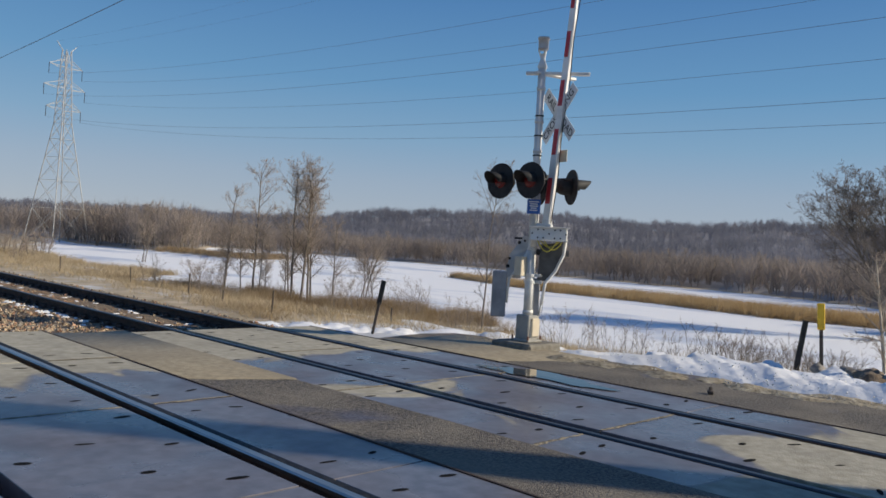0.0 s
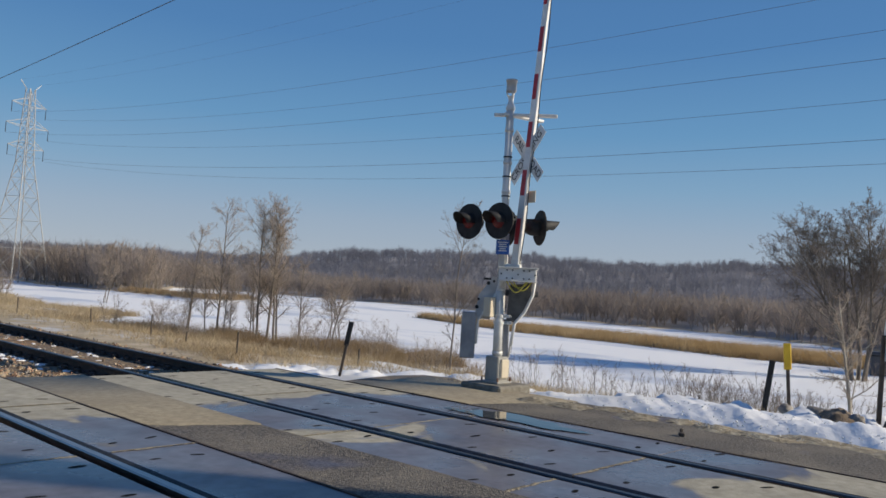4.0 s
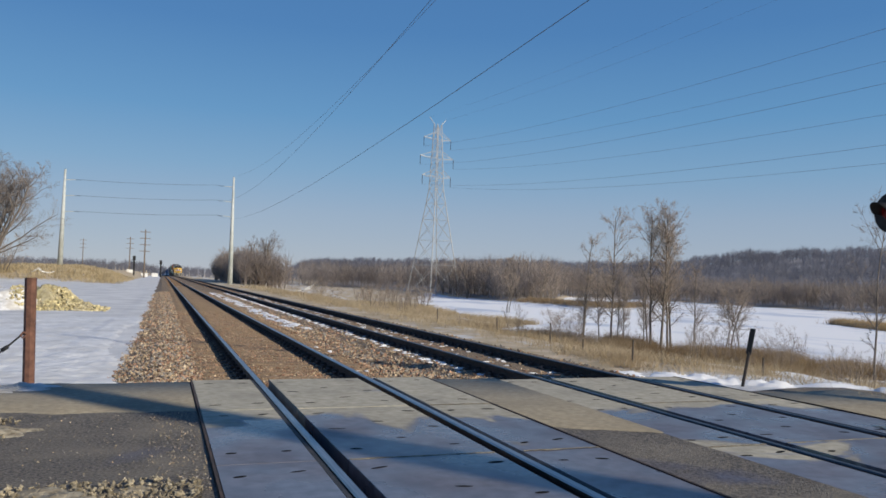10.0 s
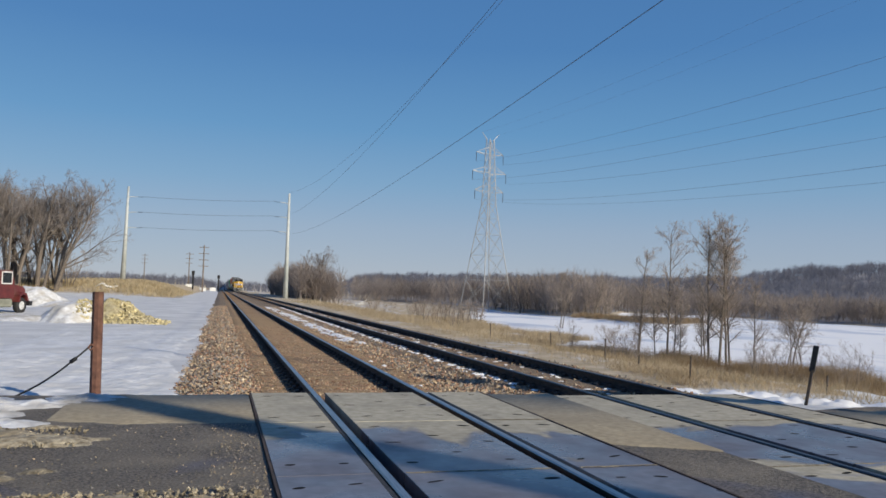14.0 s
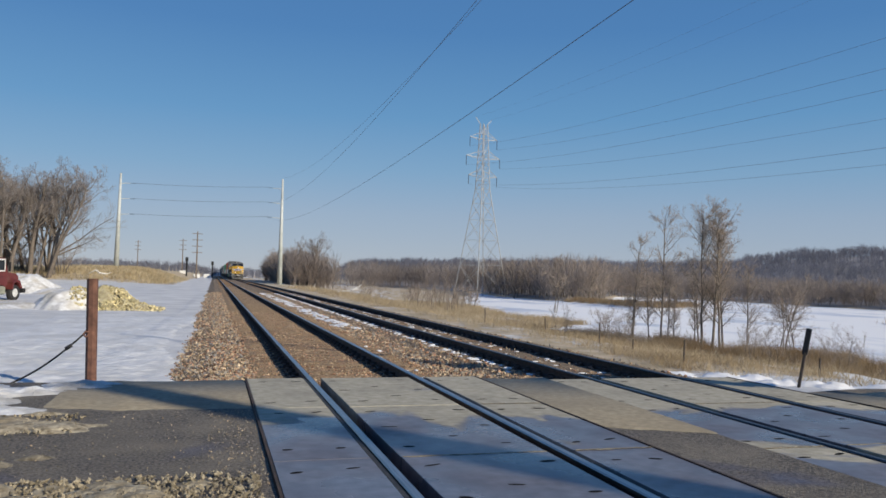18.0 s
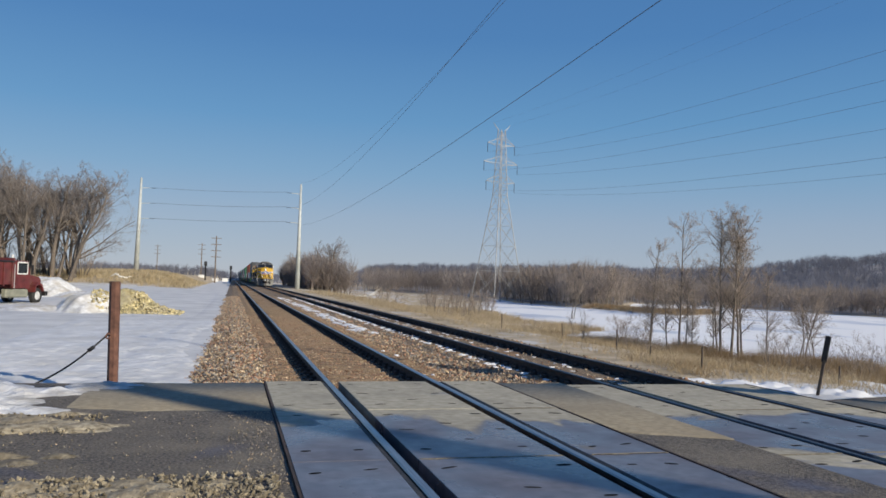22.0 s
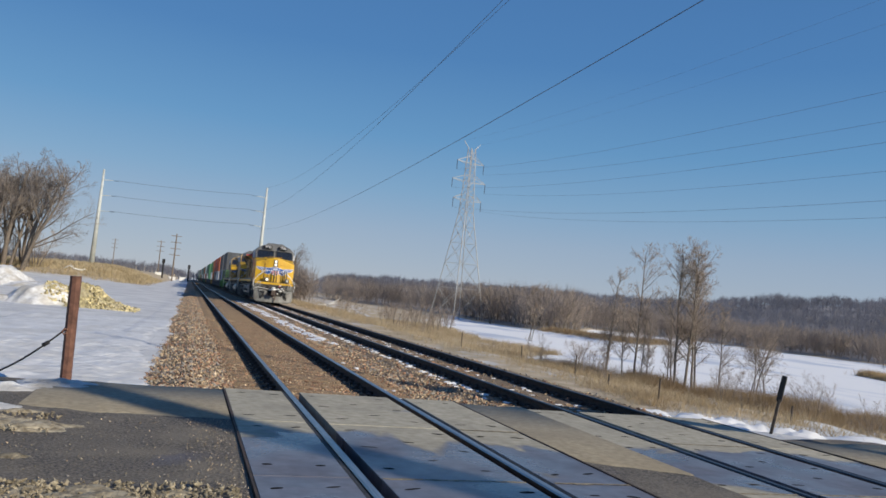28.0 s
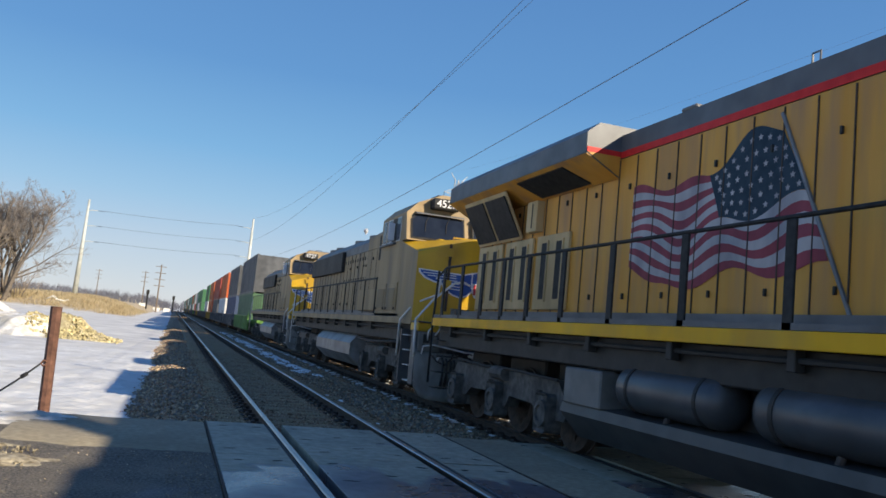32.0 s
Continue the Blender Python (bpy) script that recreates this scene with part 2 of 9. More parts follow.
def wet(k, thresh=(0.46, 0.56), size=0.35, stretch=(1, 1, 1), dark=0.55, wet_rough=0.06, bias=None):
    """Standing melt water on a paved surface: darker and glossy in patches of their own shape. bias: (y of the dry edge, metres)."""
    nt = k.node_tree
    N, L = nt.nodes, nt.links
    p = N["Principled BSDF"]
    geo = N.new("ShaderNodeNewGeometry")
    mp = N.new("ShaderNodeMapping")
    mp.inputs["Scale"].default_value = stretch
    L.new(geo.outputs["Position"], mp.inputs[0])
    nz = N.new("ShaderNodeTexNoise")
    nz.inputs["Scale"].default_value = size
    nz.inputs["Detail"].default_value = 5
    nz.inputs["Distortion"].default_value = 0.6
    L.new(mp.outputs[0], nz.inputs["Vector"])
    val = nz.outputs["Fac"]
    if bias:
        sx = N.new("ShaderNodeSeparateXYZ")
        L.new(geo.outputs["Position"], sx.inputs[0])
        mr = N.new("ShaderNodeMapRange")
        mr.inputs[1].default_value, mr.inputs[2].default_value = bias[0] - bias[1], bias[0] + bias[1]
        mr.inputs[3].default_value, mr.inputs[4].default_value = 0.16, -0.16
        L.new(sx.outputs["Y"], mr.inputs[0])
        ad = N.new("ShaderNodeMath")
        L.new(val, ad.inputs[0])
        L.new(mr.outputs[0], ad.inputs[1])
        val = ad.outputs[0]
        if len(bias) > 2:               # the far track's panels lie dry again this side of a line
            m5 = N.new("ShaderNodeMapRange")
            m5.inputs[1].default_value, m5.inputs[2].default_value = bias[2] - 0.5, bias[2] + 0.5
            m5.inputs[3].default_value, m5.inputs[4].default_value = 0.34, 0.0
            L.new(sx.outputs["Y"], m5.inputs[0])
            m6 = N.new("ShaderNodeMapRange")
            m6.inputs[1].default_value, m6.inputs[2].default_value = 2.8, 3.0
            L.new(sx.outputs["X"], m6.inputs[0])
            pr = N.new("ShaderNodeMath")
            pr.operation = 'MULTIPLY'
            L.new(m5.outputs[0], pr.inputs[0])
            L.new(m6.outputs[0], pr.inputs[1])
            sb = N.new("ShaderNodeMath")
            sb.operation = 'SUBTRACT'
            L.new(val, sb.inputs[0])
            L.new(pr.outputs[0], sb.inputs[1])
            val = sb.outputs[0]
    ms = N.new("ShaderNodeMapRange")
    ms.inputs[1].default_value, ms.inputs[2].default_value = thresh
    L.new(val, ms.inputs[0])
    old = p.inputs["Base Color"].links[0].from_socket
    dk = N.new("ShaderNodeMixRGB")
    dk.blend_type = 'MULTIPLY'
    # water darkens all channels; the extra blue paints in the sky's reflection
    dk.inputs[2].default_value = (dark * 0.94, dark * 0.98, dark * 1.45, 1)
    L.new(ms.outputs[0], dk.inputs[0])
    L.new(old, dk.inputs[1])
    L.new(dk.outputs[0], p.inputs["Base Color"])
    ro = p.inputs["Roughness"].links[0].from_socket
    mx = N.new("ShaderNodeMix")
    film = N.new("ShaderNodeTexNoise")
    film.inputs["Scale"].default_value = 1.1
    film.inputs["Detail"].default_value = 6
    L.new(geo.outputs["Position"], film.inputs["Vector"])
    fr = N.new("ShaderNodeMapRange")
    fr.inputs[1].default_value, fr.inputs[2].default_value = 0.38, 0.66
    fr.inputs[3].default_value, fr.inputs[4].default_value = wet_rough, wet_rough + 0.24
    L.new(film.outputs["Fac"], fr.inputs[0])
    L.new(fr.outputs[0], mx.inputs[3])
    L.new(ms.outputs[0], mx.inputs[0])
    L.new(ro, mx.inputs[2])
    L.new(mx.outputs[0], p.inputs["Roughness"])
    for n in N:
        if n.type == 'BUMP':
            iv = N.new("ShaderNodeMapRange")
            iv.inputs[3].default_value, iv.inputs[4].default_value = n.inputs["Strength"].default_value, 0.03
            L.new(ms.outputs[0], iv.inputs[0])
            L.new(iv.outputs[0], n.inputs["Strength"])
    return k


# ---- materials ----
SNOW = mat("snow", (0.80, 0.795, 0.775), (0.90, 0.895, 0.875), 0.6, 1.5, bump=0.7, bscale=9, dirt=(0.62, 0.61, 0.58), dscale=0.25, damt=0.5)
OLD_SNOW = mat("old_roadside_snow", (0.58, 0.565, 0.53), (0.84, 0.835, 0.81), 0.7, 5.0, bump=1.0, bscale=22, dirt=(0.42, 0.37, 0.28), dscale=1.3, damt=0.75)
BALLAST = mat("ballast_bed", (0.06, 0.04, 0.022), (0.36, 0.26, 0.155), 0.9, 22, bump=1.0, bscale=22, dirt=(0.20, 0.13, 0.085), dscale=0.7)
STONE = mat("ballast_stone", (0.23, 0.165, 0.10), (0.54, 0.42, 0.28), 0.85, 9, bump=0.3, island=(0.4, 1.5))
STONE_RED = mat("ballast_stone_rusty", (0.24, 0.125, 0.075), (0.44, 0.27, 0.17), 0.9, 9, bump=0.3, island=(0.4, 1.5))
CONCRETE = wet(mat("crossing_concrete", (0.35, 0.312, 0.222), (0.485, 0.437, 0.325), 0.75, 9, bump=0.25, bscale=40, dirt=(0.23, 0.21, 0.165), dscale=1.3, var=0.07),
               thresh=(0.485, 0.53), size=0.6, dark=0.40, wet_rough=0.22, bias=(7.7, 0.9, 2.5))
ASPHALT = wet(mat("worn_asphalt", (0.06, 0.052, 0.043), (0.21, 0.178, 0.135), 0.85, 42, bump=0.9, bscale=70, dirt=(0.25, 0.215, 0.16), dscale=1.3, damt=0.6, spread=(0.38, 0.62)),
              thresh=(0.60, 0.70), size=0.6, dark=0.66, wet_rough=0.45)
DRY_ASPHALT = mat("dry_smooth_asphalt", (0.27, 0.225, 0.15), (0.37, 0.315, 0.215), 0.85, 14, bump=0.35, bscale=60, dirt=(0.24, 0.20, 0.14), dscale=1.1, damt=0.6)
FINES = mat("fine_rusty_gravel", (0.15, 0.09, 0.04), (0.50, 0.345, 0.185), 0.95, 40, bump=1.0, bscale=55, dirt=(0.27, 0.17, 0.10), dscale=0.8, spread=(0.3, 0.7))
SLUSH = mat("sandy_slush", (0.15, 0.12, 0.072), (0.42, 0.36, 0.25), 0.85, 14, bump=1.0, bscale=30, island=(0.6, 1.3), dirt=(0.24, 0.195, 0.125), dscale=2.2, damt=0.7)
STEEL_RAIL = mat("rail_head_steel", (0.34, 0.335, 0.33), (0.50, 0.49, 0.48), 0.36, 10, metal=0.9, stretch=(8, 0.3, 8))
DARK_RAIL = mat("dull_rail_head", (0.06, 0.06, 0.063), (0.12, 0.12, 0.122), 0.42, 10, metal=0.8, stretch=(8, 0.3, 8))
RUST_RAIL = mat("rail_web_rust", (0.035, 0.025, 0.02), (0.08, 0.05, 0.035), 0.85, 6, bump=0.3, stretch=(3, 1, 3))
TIE = mat("creosoted_tie", (0.13, 0.075, 0.04), (0.27, 0.17, 0.09), 0.9, 5, bump=0.6, stretch=(1, 6, 2), dirt=(0.30, 0.21, 0.13), dscale=1.5, var=0.2)
RUBBER = mat("black_rubber", (0.015, 0.015, 0.016), (0.04, 0.038, 0.035), 0.7, 20, bump=0.3)
BLACK = mat("black_paint", (0.012, 0.012, 0.013), (0.03, 0.03, 0.03), 0.62, 10, spec=0.3)
ALU = mat("galvanised_metal", (0.60, 0.60, 0.57), (0.74, 0.73, 0.69), 0.5, 6, metal=0.15, dirt=(0.38, 0.36, 0.32), dscale=1.8, damt=0.4)
WHITE = mat("white_paint", (0.70, 0.69, 0.65), (0.80, 0.79, 0.76), 0.5, 6, dirt=(0.52, 0.48, 0.40), dscale=2.0, damt=0.45)
CREAM = mat("sign_back", (0.55, 0.47, 0.34), (0.66, 0.58, 0.44), 0.55, 5, dirt=(0.42, 0.35, 0.25), dscale=2.5)
RED_STRIPE = mat("red_reflective", (0.36, 0.02, 0.03), (0.50, 0.04, 0.05), 0.4, 12)
BLUE_SIGN = mat("blue_sign", (0.02, 0.09, 0.33), (0.03, 0.12, 0.42), 0.4, 10)
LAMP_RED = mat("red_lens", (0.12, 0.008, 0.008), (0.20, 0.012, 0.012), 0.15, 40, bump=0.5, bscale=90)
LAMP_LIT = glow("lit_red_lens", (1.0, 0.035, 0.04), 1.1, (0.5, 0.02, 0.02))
FOUND = mat("old_concrete", (0.13, 0.12, 0.095), (0.24, 0.22, 0.18), 0.9, 8, bump=0.6, dirt=(0.14, 0.12, 0.09), dscale=2.5)
RUSTY = mat("rusty_steel", (0.10, 0.045, 0.03), (0.21, 0.10, 0.065), 0.85, 9, bump=0.4, dirt=(0.06, 0.03, 0.022), dscale=4)
DARK_POST = mat("dark_post", (0.045, 0.035, 0.028), (0.10, 0.075, 0.055), 0.8, 8, bump=0.3)
YELLOW_CABLE = mat("yellow_cable", (0.42, 0.36, 0.05), (0.55, 0.47, 0.08), 0.5, 8)
YELLOW_POST = mat("yellow_marker", (0.70, 0.42, 0.02), (0.80, 0.50, 0.03), 0.5, 8)
POLE_STEEL = mat("pole_steel", (0.42, 0.45, 0.42), (0.55, 0.57, 0.54), 0.55, 2, dirt=(0.36, 0.37, 0.33), dscale=0.5)
WIRE = mat("conductor", (0.06, 0.065, 0.075), (0.10, 0.10, 0.11), 0.6, 3)
TOWER = mat("galvanised_lattice", (0.30, 0.31, 0.315), (0.40, 0.405, 0.40), 0.55, 1.5, metal=0.15)
WOODP = mat("weathered_wood_pole", (0.13, 0.10, 0.075), (0.22, 0.175, 0.135), 0.9, 3, bump=0.4, stretch=(6, 6, 0.5))
BARK = mat("grey_brown_bark", (0.115, 0.094, 0.075), (0.225, 0.188, 0.15), 0.95, 6, bump=0.6, stretch=(2, 2, 0.5))
PALE_BARK = mat("pale_bark", (0.34, 0.29, 0.22), (0.50, 0.44, 0.35), 0.9, 9, bump=0.4, stretch=(2, 2, 0.5))
TWIG = thin(mat("bare_twigs", (0.33, 0.26, 0.20), (0.48, 0.395, 0.315), 0.95, 1.2), 0.3)
DARK_TWIG = thin(mat("dark_twigs", (0.15, 0.128, 0.11), (0.25, 0.215, 0.185), 0.95, 1.2), 0.3)
GREY_TWIG = thin(mat("grey_twigs", (0.22, 0.19, 0.165), (0.35, 0.305, 0.27), 0.95, 1.2), 0.3)
FARWOOD = thin(mat("far_bare_wood", (0.25, 0.21, 0.182), (0.385, 0.328, 0.287), 1.0, 0.05))
# blue-grey rather than bark brown: distance haze is put into the colour
HAZED_HILLWOOD = thin(mat("hazed_hill_wood", (0.175, 0.178, 0.205), (0.27, 0.27, 0.305), 1.0, 0.03))
GRASS = thin(mat("dry_grass", (0.29, 0.205, 0.11), (0.47, 0.36, 0.225), 0.95, 0.9, dirt=(0.24, 0.145, 0.065), dscale=0.35, damt=0.7))
STRAW = thin(mat("pale_straw", (0.46, 0.36, 0.22), (0.66, 0.54, 0.36), 0.95, 0.7, dirt=(0.34, 0.24, 0.13), dscale=0.15))
BANKGRASS = thin(mat("long_pale_grass", (0.50, 0.40, 0.235), (0.70, 0.58, 0.37), 0.95, 0.7, dirt=(0.36, 0.26, 0.13), dscale=0.15))
REED = thin(mat("dry_reeds", (0.40, 0.28, 0.14), (0.56, 0.42, 0.24), 0.95, 0.3, dirt=(0.33, 0.21, 0.09), dscale=0.06))
EARTH = mat("bare_earth", (0.11, 0.08, 0.055), (0.22, 0.17, 0.12), 0.95, 5, bump=0.8)
ROCK = mat("quarry_stone", (0.38, 0.31, 0.145), (0.64, 0.55, 0.30), 0.85, 7, bump=0.4, dirt=(0.60, 0.55, 0.45), dscale=2.2, damt=0.5, island=(0.5, 1.3))
BOULDER = mat("grey_boulder", (0.16, 0.14, 0.12), (0.34, 0.31, 0.27), 0.9, 5, bump=0.7)


# ---- the lie of the land ----
T1, T2, Z2 = 0.7525, 4.95, -0.05             # the tracks' middles, and the far one's rail height
Y0, Y1 = -8.4, 10.8                         # the crossing, from edge to edge
LAKE = -2.5


def smooth(a, b, x):
    t = np.clip((x - a) / (b - a), 0, 1)
    return t * t * (3 - 2 * t)


def wob(x, y, s, seed=0.0):
    return (np.sin(x * 1.3 / s + seed) * np.cos(y * 0.9 / s + 1.7 * seed) + 0.6 * np.sin(x * 2.9 / s + y * 2.1 / s + seed * 2.3) + 0.35 * np.sin(y * 5.1 / s - x * 4.3 / s + seed)) / 1.95


def shore(y):
    """Where the slope right of the tracks meets the ice."""
    y = np.asarray(y, float)
    base = np.interp(y, (-60, 8, 20, 28, 34, 40, 46, 51, 55, 59, 63, 67, 72, 80, 95, 115, 140, 165, 200, 260, 400), (24, 25, 28, 30.5, 30.5, 28.5, 27, 24, 21.5, 22, 28, 33, 33.5, 32, 33, 37, 44, 53, 66, 80, 110))
    return base + 0.5 * np.sin(y / 2.3) + 0.35 * np.sin(y / 0.9 + 1)


def far_shore(az):
    """How far off the lake's other side is, by compass angle from the track's line."""
    return np.interp(az, (8, 14, 18, 19.5, 22, 25, 27, 28.2, 31, 34, 37.5, 42, 47.6, 53, 60, 67, 74, 80, 90), (300, 280, 236, 192, 174, 158, 156, 232, 240, 225, 205, 182, 168, 138, 123, 113, 95, 87, 80)) + 1.5 * np.sin(np.asarray(az) * 2.1)


def low_spit(az, d):
    """A grassy tongue of land out in the ice."""
    front = np.interp(az, (24, 26.3, 28.5, 30.6, 32.5, 34), (150, 139, 129, 124, 130, 137)) + 1.2 * np.sin(np.asarray(az) * 5)
    return smooth(24, 25.5, az) * smooth(34, 32.8, az) * smooth(0, 2.5, d - front) * smooth(17, 11, d - front)


def hill_top(az):
    """The ridge's height over the lake, under its trees."""
    lift = np.interp(az, (4, 7.6, 9.2, 12.4, 18, 30, 36, 39.7, 45, 53.5, 58, 63.6, 67.4, 71, 80, 100, 140), (0, .3, 1.3, 1.5, 1.6, 1.72, 1.95, 2.6, 2.9, 2.98, 2.72, 2.75, 3.15, 3.0, 2.9, 2.6, 0))
    return np.maximum(0, 480 * np.tan(np.radians(lift)) - 3.2) + 0.5 * np.sin(np.asarray(az) * 1.9) + 0.3 * np.sin(np.asarray(az) * 5.3)


def land(x, y):
    """Height of the ground."""
    x, y = np.asarray(x, float), np.asarray(y, float)
    z = np.full(np.broadcast(x, y).shape, -0.36)
    z = z + 0.05 * wob(x, y, 2.3) * smooth(1.5, 4, np.abs(x - 2.8)) + 0.12 * wob(x, y, 9.0, 2.0) * smooth(6, 20, -x)
    road = smooth(Y1 + 0.9, Y1 - 0.1, y) * smooth(-9.5, -8.0, x) * smooth(8.9, 8.0, x)
    z = z * (1 - road) - 0.30 * road
    left = smooth(105, 150, y) * smooth(-6, -16, x)
    z = z + 2.2 * left + 0.5 * smooth(-25, -60, x)
    s = shore(y)
    run = np.clip((x - 8.5) / np.maximum(s - 8.5, 1), 0, 1)
    steep = smooth(15, 27, y)
    down = smooth(0, 1, run) * (1 - steep) + steep * smooth(0, .25, run) * (1 - (1 - run) ** 2.2)
    z = z * (1 - down) + (LAKE + 0.02 * wob(x, y, 4.0, 3.0)) * down
    rough = smooth(0.02, 0.3, down) * smooth(1.0, 0.93, down)
    z = z + 0.15 * rough * wob(x, y, 1.7, 1.0) + 0.22 * rough * wob(x, y, 4.3, 6.0) * smooth(40, 55, y)
    d = np.hypot(x, y)
    az = np.degrees(np.arctan2(x, y))
    D = far_shore(az)
    z = z + 0.55 * low_spit(az, d)
    side = smooth(8, 12, az)
    bank = smooth(-1, 9, d - D) * side * 0.7
    z = z + bank + hill_top(az) * smooth(0, 1, (d - D - 45) / (480 - D - 45)) * smooth(4, 9, az)
    back = smooth(500, 900, d)
    return z + back * 6 * (1 - smooth(4, 16, az))


def cover(x, y):
    """How much dry grass and earth shows through the snow."""
    x, y = np.asarray(x, float), np.asarray(y, float)
    s = shore(y)
    n = wob(x, y, 2.6, 4.0) * 0.5 + wob(x, y, 0.9, 1.0) * 0.35
    up = (x - 8.5) / np.maximum(s - 8.5, 1)
    slope = smooth(7.0, 9.5, x) * smooth(s + 0.3, s - 1.2, x) * smooth(10.5, 14, y)
    g = slope * np.clip(0.30 + 0.9 * n + 0.22 * smooth(0.45, 0.8, up) * smooth(25, 31, y) + 0.26 * smooth(42, 60, y), 0, 1)
    near = smooth(9.5, 12, x) * smooth(s, s - 3, x) * smooth(11, 9, y) * np.clip(0.08 + 0.7 * n, 0, 1)
    left = smooth(105, 128, y) * smooth(-5, -9, x)
    d = np.hypot(x, y)
    az = np.degrees(np.arctan2(x, y))
    far = 2.0 * smooth(-1, 4, d - far_shore(az)) * smooth(8, 12, az)
    verge = smooth(6.6, 7.4, x) * smooth(11.6, 15, y) * (x < 12) * (1 + .6 * n)
    return np.clip(np.maximum.reduce([g, near, left, far, low_spit(az, d) * 0.95, verge * 0.7]), 0, 2)


def ground_material():
    k = bpy.data.materials.new("ground_cover")
    k.use_nodes = True
    N, L = k.node_tree.nodes, k.node_tree.links
    p = N["Principled BSDF"]
    at = N.new("ShaderNodeAttribute")
    at.attribute_name = "cover"
    co = N.new("ShaderNodeTexCoord")

    def nz(s, d=6):
        n = N.new("ShaderNodeTexNoise")
        n.inputs["Scale"].default_value = s
        n.inputs["Detail"].default_value = d
        L.new(co.outputs["Object"], n.inputs["Vector"])
        return n.outputs["Fac"]

    def ramp(f, a, b, lo=0.35, hi=0.65):
        r = N.new("ShaderNodeValToRGB")
        r.color_ramp.elements[0].position, r.color_ramp.elements[1].position = lo, hi
        r.color_ramp.elements[0].color, r.color_ramp.elements[1].color = (*a, 1), (*b, 1)
        L.new(f, r.inputs[0])
        return r.outputs[0]
    old_snow = ramp(nz(0.6, 9), (0.55, 0.548, 0.535), (0.71, 0.705, 0.685))
    ice = N.new("ShaderNodeAttribute")
    ice.attribute_name = "lake"
    streak = N.new("ShaderNodeMapping")
    streak.inputs["Scale"].default_value = (0.05, 0.022, 1.0)
    streak.inputs["Rotation"].default_value = (0, 0, 0.5)
    L.new(co.outputs["Object"], streak.inputs[0])
    drift = N.new("ShaderNodeTexNoise")
    drift.inputs["Scale"].default_value = 3.0
    drift.inputs["Detail"].default_value = 7
    L.new(streak.outputs[0], drift.inputs["Vector"])
    # clean white snow; the blue-grey streaks paint shadows lying across the ice
    fresh_and_shade = ramp(drift.outputs["Fac"], (0.62, 0.66, 0.72), (0.91, 0.905, 0.885), 0.36, 0.5)
    both = N.new("ShaderNodeMixRGB")
    L.new(ice.outputs["Fac"], both.inputs[0])
    L.new(old_snow, both.inputs[1])
    L.new(fresh_and_shade, both.inputs[2])
    snow = both.outputs[0]
    grass = ramp(nz(1.1), (0.40, 0.32, 0.20), (0.60, 0.49, 0.34))
    ad = N.new("ShaderNodeMath")
    L.new(at.outputs["Fac"], ad.inputs[0])
    sub = N.new("ShaderNodeMath")
    sub.operation = 'MULTIPLY_ADD'
    sub.inputs[1].default_value, sub.inputs[2].default_value = 0.9, -0.45
    L.new(nz(2.2), sub.inputs[0])
    L.new(sub.outputs[0], ad.inputs[1])
    mr = N.new("ShaderNodeMapRange")
    mr.inputs[1].default_value, mr.inputs[2].default_value = 0.40, 0.60
    L.new(ad.outputs[0], mr.inputs[0])
    mx = N.new("ShaderNodeMixRGB")
    L.new(mr.outputs[0], mx.inputs[0])
    L.new(snow, mx.inputs[1])
    L.new(grass, mx.inputs[2])
    fl = N.new("ShaderNodeMapRange")
    fl.inputs[1].default_value, fl.inputs[2].default_value = 1.2, 1.7
    L.new(at.outputs["Fac"], fl.inputs[0])
    m3 = N.new("ShaderNodeMixRGB")
    L.new(fl.outputs[0], m3.inputs[0])
    L.new(mx.outputs[0], m3.inputs[1])
    L.new(ramp(nz(0.05), (0.19, 0.172, 0.158), (0.34, 0.322, 0.308)), m3.inputs[2])
    L.new(m3.outputs[0], p.inputs["Base Color"])
    p.inputs["Roughness"].default_value = 0.75
    p.inputs["Specular IOR Level"].default_value = 0.25
    bp = N.new("ShaderNodeBump")
    bp.inputs["Strength"].default_value = 0.85
    bp.inputs["Distance"].default_value = 0.10
    sq = N.new("ShaderNodeMapping")
    sq.inputs["Scale"].default_value = (1.0, 2.4, 1.0)
    L.new(co.outputs["Object"], sq.inputs[0])
    crust = N.new("ShaderNodeTexNoise")
    crust.inputs["Scale"].default_value = 2.3
    crust.inputs["Detail"].default_value = 10
    crust.inputs["Roughness"].default_value = 0.62
    L.new(sq.outputs[0], crust.inputs["Vector"])
    L.new(crust.outputs["Fac"], bp.inputs["Height"])
    L.new(bp.outputs[0], p.inputs["Normal"])
    return k


